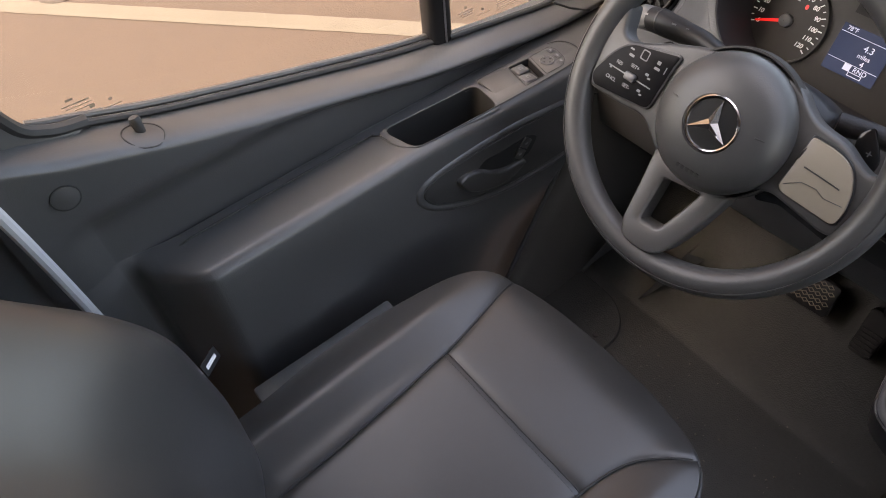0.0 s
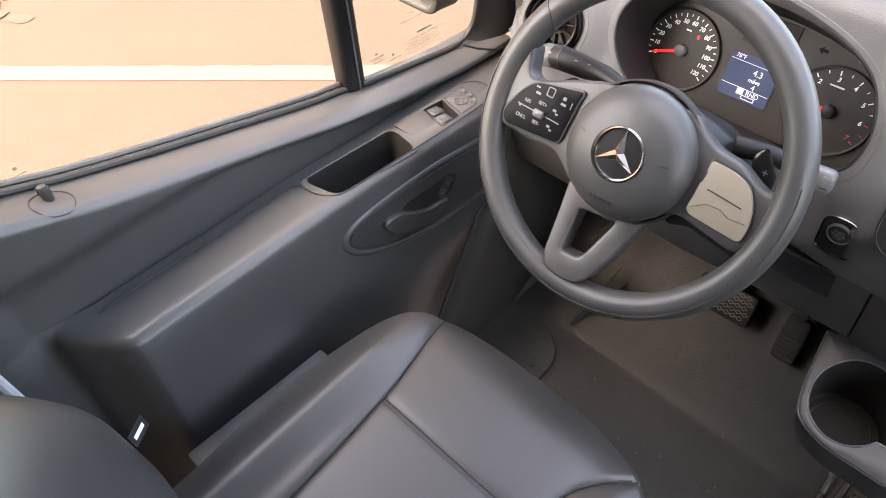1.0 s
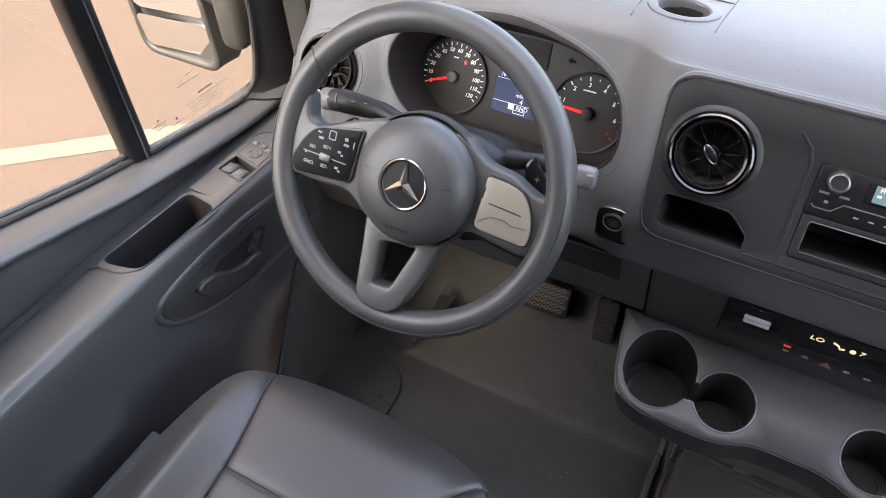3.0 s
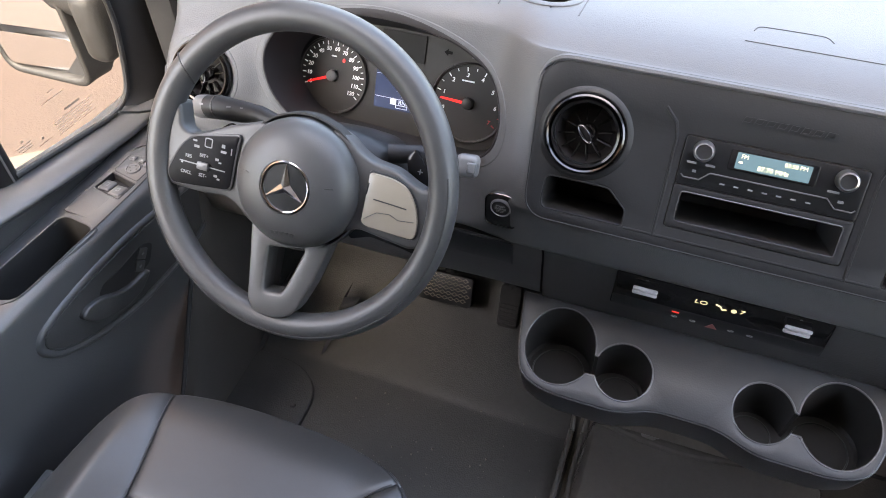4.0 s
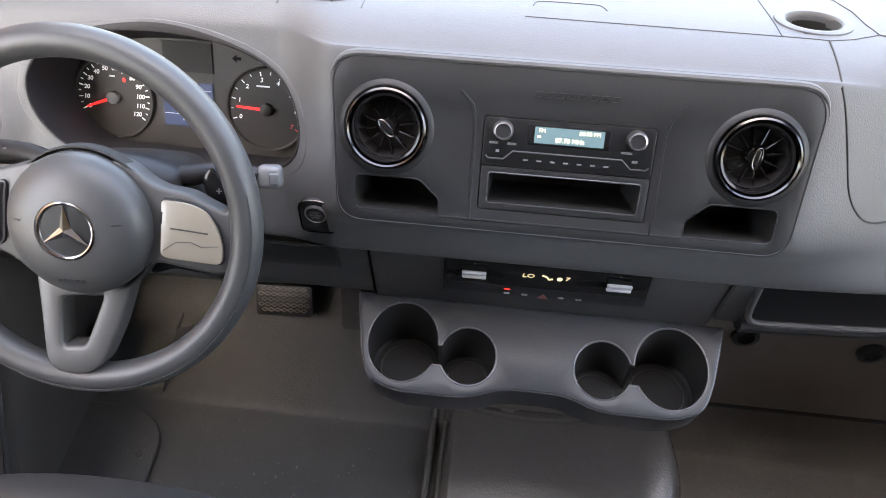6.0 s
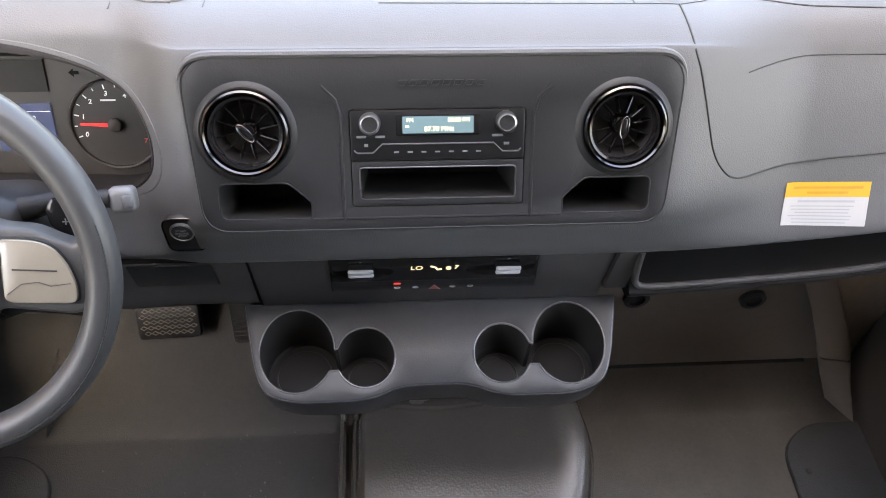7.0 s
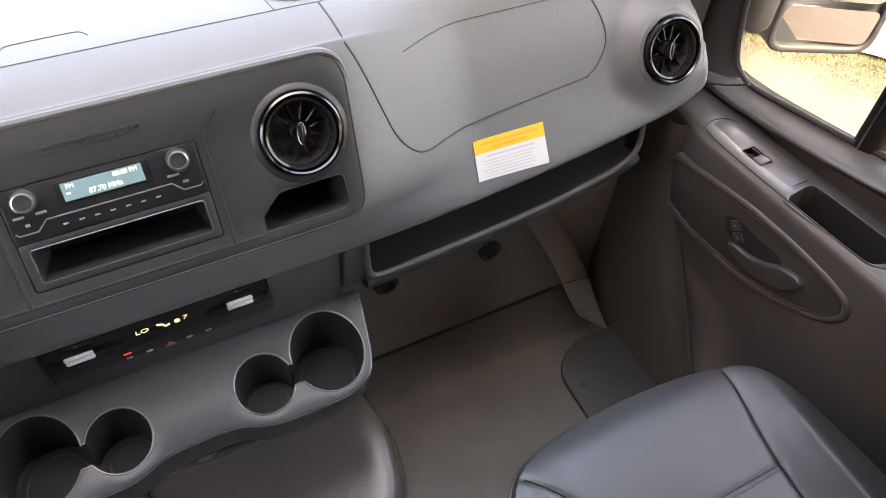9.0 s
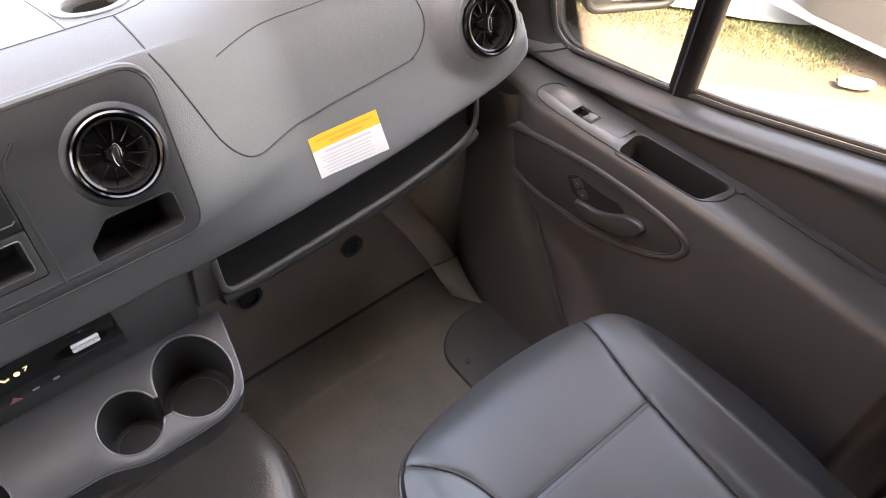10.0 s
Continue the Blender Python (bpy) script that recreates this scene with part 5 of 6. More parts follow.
    part("well_edge", tube([am @ V(p[0], p[1], 0.0002) for p in well], 0.0009, 6, closed=True), SEAL, sw)
    if s < 0:
        for u, v in ((-0.0235, 0.0065), (-0.0285, -0.0155)):
            key = part("window_switch", box(shift(am, u, v, -0.0035) @ Matrix.Rotation(0.12, 4, "Y"), 0.022, 0.0195, 0.010, 0.003, 3), DOOR, sw, "rocker window switch")
            part("switch_mark", plate(shift(am, u + 0.001, v, 0.0018) @ Matrix.Rotation(0.12, 4, "Y"), rect(-0.0035, -0.0028, 0.0035, 0.0028), 0.0003, [rect(-0.0026, -0.0019, 0.0026, 0.0019)]), GREY_INK, key)
        pad = [Vector(p) for p in ((-0.003, -0.0285), (0.030, -0.0285), (0.043, -0.018), (0.049, 0.006), (0.046, 0.019), (0.0075, 0.019))]
        part("mirror_pad", plate(shift(am, 0, 0, 0.0008), rounded(pad, 0.004, 3), 0.003, (), 0.0006), DOOR, sw)
        part("pad_gap", tube([am @ V(p[0], p[1], 0.0004) for p in rounded(pad, 0.004, 3)], 0.0007, 6, closed=True), SEAL, sw)
        dial_m = shift(am, 0.019, -0.006, 0.0008)
        part("mirror_ring", lathe(dial_m, [(0.0112, 0.0), (0.0108, 0.0016), (0.0098, 0.0020), (0.0090, 0.0012), (0.0005, 0.0010)], 32), DOOR, sw, "round mirror adjuster")
        for k in range(4):
            a = k * math.pi / 2
            part("key_mark", box(shift(dial_m, 0.006 * math.cos(a), 0.006 * math.sin(a), 0.0011), 0.0024, 0.0024, 0.0005), DARK, sw)
        for u, v in ((0.040, 0.009), (0.0385, -0.007), (0.033, -0.0205)):
            part("mirror_key", box(shift(am, u, v, 0.0012), 0.009, 0.010, 0.003, 0.001), DOOR, sw)
            part("key_mark", box(shift(am, u, v, 0.0029), 0.003, 0.004, 0.0004), GREY_INK, sw)
    else:
        part("window_switch", box(shift(am, -0.027, 0.0055, -0.0025) @ Matrix.Rotation(0.10, 4, "Y"), 0.019, 0.0205, 0.010, 0.0035, 3), SLIDER, sw, "pale rocker window switch")
    # handle recess on the inner face: flat plates, the recess shade put into their colour
    hm = basis((s * 0.7955, 0.54, 0.455), (0, s * -1.0, 0), (0, 0, 1))
    hp = [(0.402, 0.466), (0.416, 0.441), (0.448, 0.420), (0.490, 0.402), (0.565, 0.383), (0.67, 0.376), (0.730, 0.388), (0.752, 0.416), (0.752, 0.450), (0.735, 0.466), (0.66, 0.477), (0.58, 0.485), (0.50, 0.489), (0.445, 0.487), (0.412, 0.481)]
    loc = [((0.54 - y) * s, z - 0.455) for y, z in hp]
    ol = rounded([Vector(p) for p in (loc if s > 0 else loc[::-1])], 0.02, 4)
    part("handle_recess", plate(shift(hm, 0, 0, 0.0015), ol, 0.004, (), 0.001), RECESS, door, "flat door pull area toned darker for recess shade")
    oc = Vector((sum(p[0] for p in ol) / len(ol), sum(p[1] for p in ol) / len(ol)))
    part("recess_rim", tube([hm @ V(p[0] + 0.0075 * d.x, p[1] + 0.0075 * d.y, -0.0048) for p in ol for d in [Vector((p[0] - oc.x, 1.9 * (p[1] - oc.y))).normalized()]], 0.0082, 12, closed=True), DOOR, door, "soft moulded bead round the pull area")
    part("recess_gap", tube([hm @ V(p[0], p[1], 0.0012) for p in ol], 0.0018, 6, closed=True), SEAL, door)
    cr = [(0.459, 0.459), (0.470, 0.436), (0.494, 0.417), (0.528, 0.404), (0.562, 0.402), (0.592, 0.419), (0.580, 0.426), (0.550, 0.428), (0.524, 0.439), (0.502, 0.457), (0.474, 0.464)]
    cl = [((0.54 - y) * s, z - 0.455) for y, z in cr]
    part("pull_handle", plate(shift(hm, 0, 0, 0.010), rounded([Vector(p) for p in (cl if s > 0 else cl[::-1])], 0.012, 4), 0.012, (), 0.004, seg=3), RECESS, door, "curved crescent door pull")
    # flat dark patch painted where the crescent shades the door
    sh = [(0.500, 0.455), (0.524, 0.437), (0.550, 0.426), (0.582, 0.424), (0.600, 0.425), (0.618, 0.450), (0.600, 0.463), (0.575, 0.462), (0.545, 0.462), (0.515, 0.466)]
    sl = [((0.54 - y) * s, z - 0.455) for y, z in sh]
    part("pull_shade", plate(shift(hm, 0, 0, 0.0022), rounded([Vector(p) for p in (sl if s > 0 else sl[::-1])], 0.008, 4), 0.002), WELL, door, "flat dark patch for the shade behind the pull")
    for y, z in ((0.5795, 0.4375), (0.592, 0.4520)):
        lk = part("lock_key", box(shift(hm, (0.54 - y) * s, z - 0.455, 0.004) @ Matrix.Rotation(s * 0.75, 4, "Z"), 0.018, 0.0165, 0.003, 0.001), RECESS, door)
        part("lock_mark", box(shift(hm, (0.54 - y) * s, z - 0.455, 0.0057), 0.005, 0.003, 0.0006, 0.0002, 1), GREY_INK, lk)
    # seal and channel under the glass
    part("window_seal", tube([G(0.935, y, sill_z(y) + 0.004) for y in [-0.02 + 0.575 * k / 60 for k in range(61)]], 0.0045, 8), SEAL, door)
    part("window_channel", tube([G(0.945, y, sill_z(y) + 0.009) for y in [0.02 + 0.52 * k / 40 for k in range(41)]], 0.0045, 8), DOOR, door)
    # divider bar
    sq = lambda c: math.copysign(abs(c) ** 0.6, c)
    bar = [G(0.945, 0.556, 0.560), G(0.930, 0.548, 0.70), G(0.905, 0.535, 0.90), G(0.85, 0.52, 1.20), G(0.80, 0.50, 1.55)]
    bm = bmesh.new()
    grid(bm, [[p + V(s * (0.002 + 0.018 * sq(math.cos(a))), 0.001 + 0.019 * sq(math.sin(a)), 0) for a in [2 * math.pi * k / 28 for k in range(28)]] for p in bar], close_v=True)
    part("window_bar", bm, BAR, door, "black window divider bar")
    part("bar_groove", tube([p + V(s * -0.0165, 0.004, 0) for p in bar], 0.0016, 6), KNOB, door)
    # panes
    bm = bmesh.new()
    grid(bm, [[G(0.945, y, sill_z(y) - 0.01), G(0.90, y, 0.95), G(0.80, y - 0.02, 1.58)] for y in [-0.35 + 0.9 * k / 10 for k in range(11)]])
    pane = part("window_pane", bm, GLASS, door, "clear lowered-edge side glass")
    pane.visible_shadow = False
    bm = bmesh.new()
    grid(bm, [[G(0.935, y, sill_z(y) - 0.01), G(0.928, y, 0.75), G(0.890, y - 0.05, 1.0)] for y in [0.555 + 0.32 * k / 8 for k in range(9)]])
    pane = part("quarter_pane", bm, GLASS, door, "fixed quarter glass")
    pane.visible_shadow = False
    # front frame of the quarter window
    fr = catmull([G(0.929, 0.566, 0.582), G(0.929, 0.638, 0.570), G(0.928, 0.697, 0.561), G(0.926, 0.745, 0.555), G(0.925, 0.772, 0.558), G(0.924, 0.793, 0.573), G(0.923, 0.803, 0.598), G(0.921, 0.810, 0.636), G(0.915, 0.812, 0.69),
                  G(0.905, 0.795, 0.77), G(0.885, 0.735, 0.92), G(0.86, 0.62, 1.15), G(0.82, 0.48, 1.45), G(0.80, 0.45, 1.56)], 5)
    part("quarter_seal", tube(fr, 0.0045, 8), SEAL, door)
    bm = bmesh.new()
    grid(bm, [[p, p + V(-s * 0.015, 0.02, -0.008), p + V(-s * 0.03, 0.06, -0.012), p + V(-s * 0.035, 0.12, -0.01), p + V(0, 0.18, 0.0)] for p in [q for q in fr if q.y > 0.770 or q.z > 0.62]], flip=s < 0)
    part("front_frame", bm, TRIM, door, "", 60)
    part("corner_joint", tube([G(0.885, 0.731, 0.5845), G(0.883, 0.765, 0.561), G(0.881, 0.807, 0.5385)], 0.0018, 6), SEAL, door)
    # rear edge of the side window
    rf = catmull([G(0.934, 0.075, 0.712), G(0.930, 0.035, 0.724), G(0.925, 0.006, 0.755), G(0.905, -0.012, 0.86), G(0.86, -0.02, 1.15), G(0.80, -0.03, 1.6)], 6)
    part("rear_seal", tube(rf, 0.008, 8), SEAL, door)
    bm = bmesh.new()
    grid(bm, [[p + V(-s * 0.002, 0.006, 0.004), p + V(-s * 0.012, -0.02, -0.006), p + V(-s * 0.016, -0.05, -0.01), p + V(0, -0.09, -0.01)] for p in rf], flip=s > 0)
    part("rear_frame", bm, DOOR, door, "", 60)
    # upper frame
    part("upper_frame", tube([G(0.80, 0.52, 1.56), G(0.80, 0.2, 1.62), G(0.80, -0.4, 1.64)], 0.035, 10), TRIM, door)
    bm = bmesh.new()
    grid(bm, [[G(0.945, y, -0.2), G(0.99, y, 0.1), G(1.0, y, 0.4), G(0.96, y, sill_z(y) - 0.006)] for y in [-0.06 + 0.9 * k / 18 for k in range(19)]], flip=s < 0)
    part("outer_skin", bm, PAINT_WHITE, door, "white painted outer door skin")
    return door


driver_door = make_door(-1, "door_1", "closed driver door with dark grey lining and window switches")
pass_door = make_door(1, "door_2", "closed passenger door with dark grey lining and armrest")
# faint print on the driver's glass, as plain bars
PRINT = [(-0.9335, 0.074, 0.7375, 0.015, 0.0008), (-0.9335, 0.076, 0.7335, 0.014, 0.0006), (-0.9335, 0.080, 0.7290, 0.010, 0.0006), (-0.9335, 0.070, 0.7440, 0.004, 0.0014), (-0.9335, 0.088, 0.7265, 0.003, 0.0022),
         (-0.9335, 0.107, 0.7165, 0.011, 0.0006), (-0.9335, 0.108, 0.7250, 0.002, 0.0018), (-0.9265, 0.694, 0.6145, 0.015, 0.0016), (-0.9265, 0.597, 0.6120, 0.013, 0.0007), (-0.9265, 0.598, 0.6080, 0.012, 0.0006),
         (-0.9265, 0.600, 0.6040, 0.009, 0.0006), (-0.9265, 0.630, 0.5945, 0.012, 0.0006), (-0.9265, 0.628, 0.6020, 0.002, 0.0018), (-0.9265, 0.597, 0.6180, 0.002, 0.0016), (-0.9265, 0.670, 0.6420, 0.022, 0.0005), (-0.9265, 0.672, 0.6520, 0.006, 0.0005)]
PRINT += [(-0.9265, 0.692 - 0.002 * (k % 3), 0.6075 - 0.0036 * k, 0.038 - 0.003 * (k % 3), 0.0004) for k in range(7)]
for x, y, z, w, h in PRINT:
    part("print_bar", plate(basis((x, y, z), (0, 1, -0.05), (0, 0, 1)), rect(-w, -h, w, h), 0.0003), ETCH, driver_door)
# lock pin and cap only on the driver's side
pin_y = 0.118
pz = sill_z(pin_y) - 0.004
part("lock_pin", lathe(pose(-0.910, pin_y, pz, 0, -12, 0), [(0.0055, -0.006), (0.006, 0.006), (0.007, 0.014), (0.0055, 0.019), (0.0005, 0.0205)], 16), SEAL, driver_door, "small black lock pin")
ledge = lambda x, y: sill_z(y) - lerp_table([(0.885, 0.0105), (0.898, 0.004), (0.916, 0.001), (0.934, 0.0)], x) + 0.0006
ring = [(0.903 + 0.0185 * math.cos(t), pin_y + 0.0215 * math.sin(t)) for t in [2 * math.pi * k / 40 for k in range(40)]]
part("pin_plate_edge", tube([V(-x, y, ledge(x, y)) for x, y in ring], 0.0009, 5, closed=True), SEAL, driver_door)
part("screw_cap", lathe(pose(-0.8812, 0.014, 0.675, 0, 90, 0), [(0.0150, -0.004), (0.0148, 0.0016), (0.0135, 0.0022), (0.0005, 0.0024)], 28), DOOR, driver_door, "round screw cover")
part("cap_edge", tube([V(-0.8800, 0.014 + 0.0155 * math.cos(t), 0.675 + 0.0155 * math.sin(t)) for t in [2 * math.pi * k / 32 for k in range(32)]], 0.0009, 5, closed=True), SEAL, driver_door)

# body side behind each door
for s, nm in ((-1, "wall_side_1"), (1, "wall_side_2")):
    bm = bmesh.new()
    grid(bm, [[V(s * 0.91, y, -0.1), V(s * 0.91, y, 0.7), V(s * 0.88, y, 1.2), V(s * 0.82, y, 1.74)] for y in (-0.36, -0.8, -1.33)])
    shell(nm, bm, HEADLINER, "plain grey side lining behind the door", "wall")
    bm = tube(catmull([V(s * 0.862, -0.024, 0.38), V(s * 0.862, -0.031, 0.50), V(s * 0.862, -0.037, 0.60), V(s * 0.862, -0.045, 0.70), V(s * 0.860, -0.056, 0.80), V(s * 0.850, -0.070, 0.95), V(s * 0.80, -0.10, 1.6)], 5), 0.0075, 10)
    shell("trim_%d" % (1 if s < 0 else 2), bm, EDGE_STRIP, "pale grey door edge strip", "trim")
    bm = bmesh.new()
    grid(bm, [[V(s * 0.87, y, 0.0), V(s * 0.89, y, 0.55), V(s * 0.89, y, 0.75), V(s * 0.87, y, 1.05), V(s * 0.81, y, 1.66)] for y in (-0.06, -0.1, -0.36)])
    shell("pillar_%d" % (3 if s < 0 else 4), bm, DOOR, "grey plastic-clad door pillar", "pillar")
    # foot-well side trim
    bm = bmesh.new()
    rows = []
    for k in range(13):
        t = k / 12
        y0, z0 = lerp_table([(0, 0.47), (0.25, 0.575), (0.6, 0.69), (1, 0.75)], t), lerp_table([(0, -0.02), (0.25, 0.12), (0.6, 0.31), (1, 0.52)], t)
        rows.append([V(s * 0.815, y0 - 0.004, z0), V(s * 0.795, y0 + 0.004, z0), V(s * 0.79, y0 + 0.03, z0 - 0.005), V(s * 0.785, y0 + 0.09, z0 - 0.01), V(s * 0.79, max(y0 + 0.14, 0.84), z0 - 0.01), V(s * 0.80, 0.98, z0)])
    grid(bm, rows, flip=s < 0)
    rear = [r[0] + V(-s * 0.002, -0.002, 0) for r in rows]
    shell("kick_panel_%d" % (1 if s < 0 else 2), bm, KICK, "dark plastic foot-well side trim", "trim", 60)
    shell("trim_%d" % (3 if s < 0 else 4), tube(rear, 0.0042, 8), DASH_LOW, "slim door edge seal along the foot well", "trim")
    # step cover
    cov = thing("step_cover", "black plastic step cover with a screw on the cab floor", "floor cover", group="step covers")
    outl = rounded([Vector((x, y)) for x, y in ((s * 0.625, 0.40), (s * 0.800, 0.40), (s * 0.800, 0.745), (s * 0.690, 0.745), (s * 0.632, 0.70))][::(1 if s > 0 else -1)], [0.01, 0.01, 0.02, 0.05, 0.05] if s > 0 else [0.05, 0.05, 0.02, 0.01, 0.01], 6)
    part("cover_plate", plate(pose(0, 0, 0.012), outl, 0.011, (), 0.004, seg=3), RUBBER, cov)
    part("screw", lathe(pose(s * 0.660, 0.652, 0.012), [(0.006, 0), (0.0055, 0.0015), (0.003, 0.001), (0.0005, 0.0)], 14), DARK, cov)


# ---- seats ----
def seat_outline(n=72):
    pts = [V(0.0, 0.450, 0), V(0.085, 0.445, 0), V(0.148, 0.429, 0), V(0.184, 0.404, 0), V(0.205, 0.366, 0), V(0.219, 0.31, 0), V(0.228, 0.25, 0), V(0.232, 0.18, 0), V(0.228, 0.10, 0), V(0.20, -0.10, 0), V(0.0, -0.12, 0)]
    full = pts + [V(-p.x, p.y, 0) for p in pts[-2:0:-1]]
    return catmull(full, 14, closed=True)


def make_seat(cx):
    s = 1 if cx > 0 else -1
    seat = thing("cab_seat", "black vinyl front seat with stitched seams" + (" beside the driver door" if cx < 0 else " beside the passenger door"), "seat", group="front seats")
    out = seat_outline()
    c = V(0, 0.16, 0)

    def seam(u, v):
        """Where the bolster seam runs, out from the middle: straighter on the door side."""
        if u * s > 0:
            return spline_table([(0.0, 0.104), (0.15, 0.108), (0.295, 0.121), (0.345, 0.130), (0.425, 0.148)], v)
        return spline_table([(0.0, 0.108), (0.20, 0.114), (0.31, 0.120), (0.355, 0.130), (0.385, 0.150), (0.414, 0.178)], v)

    def height(x, y):
        u, v = x, y
        z = 0.400 + 0.012 * smooth(0.10, 0.40, v) - 0.020 * smooth(0.2, -0.1, v)
        z += (0.014 * smooth(0.125, 0.18, abs(u)) - 0.020 * smooth(0.17, 0.235, abs(u))) * (1 - 0.6 * smooth(0.30, 0.42, v))
        z -= 0.026 * smooth(0.37, 0.47, v) ** 2
        # seams pull the cover down
        z -= 0.0045 * math.exp(-abs(abs(u) - seam(u, v)) / 0.0055)
        z -= 0.0032 * math.exp(-abs(v - 0.290) / 0.0050) * (1 - smooth(0.115, 0.13, abs(u)))
        z += 0.0012 * noise.noise((u * 11 + cx, v * 11, 0))
        return z
    bm = bmesh.new()
    rows = []
    for e in [0.001] + [k / 150 for k in range(1, 151)]:
        rows.append([V(cx + (c.x + (p.x - c.x) * e), c.y + (p.y - c.y) * e, height((p.x - c.x) * e, c.y + (p.y - c.y) * e)) for p in out])
    for dz, e in ((0.012, 1.012), (0.030, 1.014), (0.06, 1.0), (0.10, 0.975), (0.13, 0.95)):
        rows.append([V(cx + c.x + (p.x - c.x) * e, c.y + (p.y - c.y) * e, height(p.x, p.y) - dz) for p in out])
    grid(bm, rows, close_v=True, flip=True)
    part("cushion", bm, VINYL, seat, "", 60)
    def top(x, y, d=0.0):
        return V(cx + x, y, height(x, y) + d)
    for sg in (-1, 1):
        path = [top(sg * seam(sg, y), y, 0.0020) for y in [(0.425 if sg == s else 0.408) - 0.47 * k / 120 for k in range(121)]]
        part("piping", tube(path, 0.0013, 6), SEAL, seat)
    part("cross_seam", tube([top(-0.120 + 0.24 * k / 40, 0.290, 0.0004) for k in range(41)], 0.0010, 6), SEAL, seat)
    st = bmesh.new()
    for k in range(45):
        box(Matrix.Translation(top(-0.115 + 0.23 * k / 44, 0.2835, 0.0003)), 0.0034, 0.0007, 0.0006, bm=st)
    part("stitching", st, THREAD, seat)
    edge = [V(cx + c.x + (p.x - c.x) * 1.014, c.y + (p.y - c.y) * 1.014, height(p.x, p.y) - 0.018) for p in out]
    part("edge_piping", tube(edge, 0.0028, 8, closed=True), VINYL, seat)
    # backrest
    bm = bmesh.new()
    rows = []
    prof = [(0.37, 0.015), (0.42, 0.030), (0.52, 0.030), (0.62, 0.020), (0.70, -0.014), (0.78, -0.068), (0.86, -0.115), (0.95, -0.15), (1.02, -0.175), (1.05, -0.21)]
    for z, y in [(p.z, p.y) for p in catmull([V(0, y, z) for z, y in prof], 5)]:
        w = 0.232 - 0.02 * smooth(0.75, 1.05, z) - 0.01 * smooth(0.5, 0.37, z)
        row = []
        for k in range(41):
            t = -1 + 2 * k / 40
            u = abs(t)
            x = w * t
            yy = y - 0.040 + 0.047 * smooth(0.15, 0.75, u) - 0.085 * smooth(0.78, 1.0, u) ** 1.5
            row.append(V(cx + x, yy + 0.004 * noise.noise((x * 9, z * 9, 2)), z))
        for k in range(13):
            t = 1 - 2 * (k + 1) / 14
            row.append(V(cx + w * 0.98 * t, y - 0.20, z))
        rows.append(row)
    vs = grid(bm, rows, close_v=True, flip=True)
    bm.faces.new(vs[-1])
    part("backrest", bm, VINYL, seat, "", 60)
    # base
    part("seat_box", box(pose(cx, 0.13, 0.135), 0.38, 0.42, 0.265, 0.02), TRIM, seat, "black seat pedestal")
    if cx < 0:
        part("side_rail", box(pose(cx + s * 0.262, 0.19, 0.322, 0, 0, 0), 0.06, 0.23, 0.012, 0.004), METAL, seat, "pale grey seat side bracket")
    part("side_cover", box(pose(cx + s * 0.215, 0.06, 0.22, 0, 0, 0), 0.03, 0.42, 0.14, 0.01), TRIM, seat)
    tagm = basis((cx + s * 0.214, 0.046, 0.532), (s * 0.55, 0.8, 0), (0, -0.25, 1))
    tg = part("fabric_tag", plate(tagm, rect(-0.014, -0.010, 0.014, 0.010), 0.001), TRIM, seat, "small black seat tag with white print")
    part("tag_bars", plate(shift(tagm, 0, 0, 0.0006), rect(-0.009, -0.0030, 0.009, 0.0030), 0.0003), PALE, tg)
    return seat


make_seat(-0.488)
make_seat(0.488)

# ---- foot well ----
hump = thing("battery_cover", "raised moulded black cover on the cab floor", "floor cover")
bm = bmesh.new()
rows = []
HUMP_EDGE = [(0.30, 0.10), (0.50, 0.150), (0.56, 0.205), (0.60, 0.248), (0.645, 0.266), (0.71, 0.276), (0.78, 0.266), (0.85, 0.262)]
for k in range(37):
    y = 0.30 + 0.53 * k / 36
    h = (0.030 + 0.040 * smooth(0.48, 0.78, y)) * (1 - smooth(0.795, 0.834, y))
    e = spline_table(HUMP_EDGE, y)
    rows.append([V(x, y, 0.003 + h * f) for x, f in ((-0.128, 0), (-0.122, 0.25), (-0.112, 0.55), (-0.10, 0.62), (-0.03, 0.64), (e - 0.16, 0.70), (e - 0.09, 0.84), (e - 0.05, 0.97), (e - 0.022, 1.0), (e - 0.004, 0.86), (e + 0.008, 0.4), (e + 0.013, 0.0))])
grid(bm, [catmull(r, 3) for r in rows], flip=False)
part("cover_top", bm, HUMP, hump, "", 60)
for x in (-0.150, -0.128):
    part("cover_rib", tube(catmull([V(x - 0.012 * (x < -0.14), 0.855, 0.082), V(x - 0.004 * (x < -0.14), 0.815, 0.043), V(x, 0.785, 0.017), V(x, 0.765, 0.010), V(x, 0.5, 0.010), V(x, 0.3, 0.010)], 5), 0.006, 8), HUMP, hump)
part("cover_lip", tube(catmull([V(-0.11, 0.80, 0.045), V(-0.02, 0.785, 0.050), V(0.06, 0.785, 0.050), V(0.17, 0.80, 0.06)], 6), 0.006, 8), HUMP, hump)

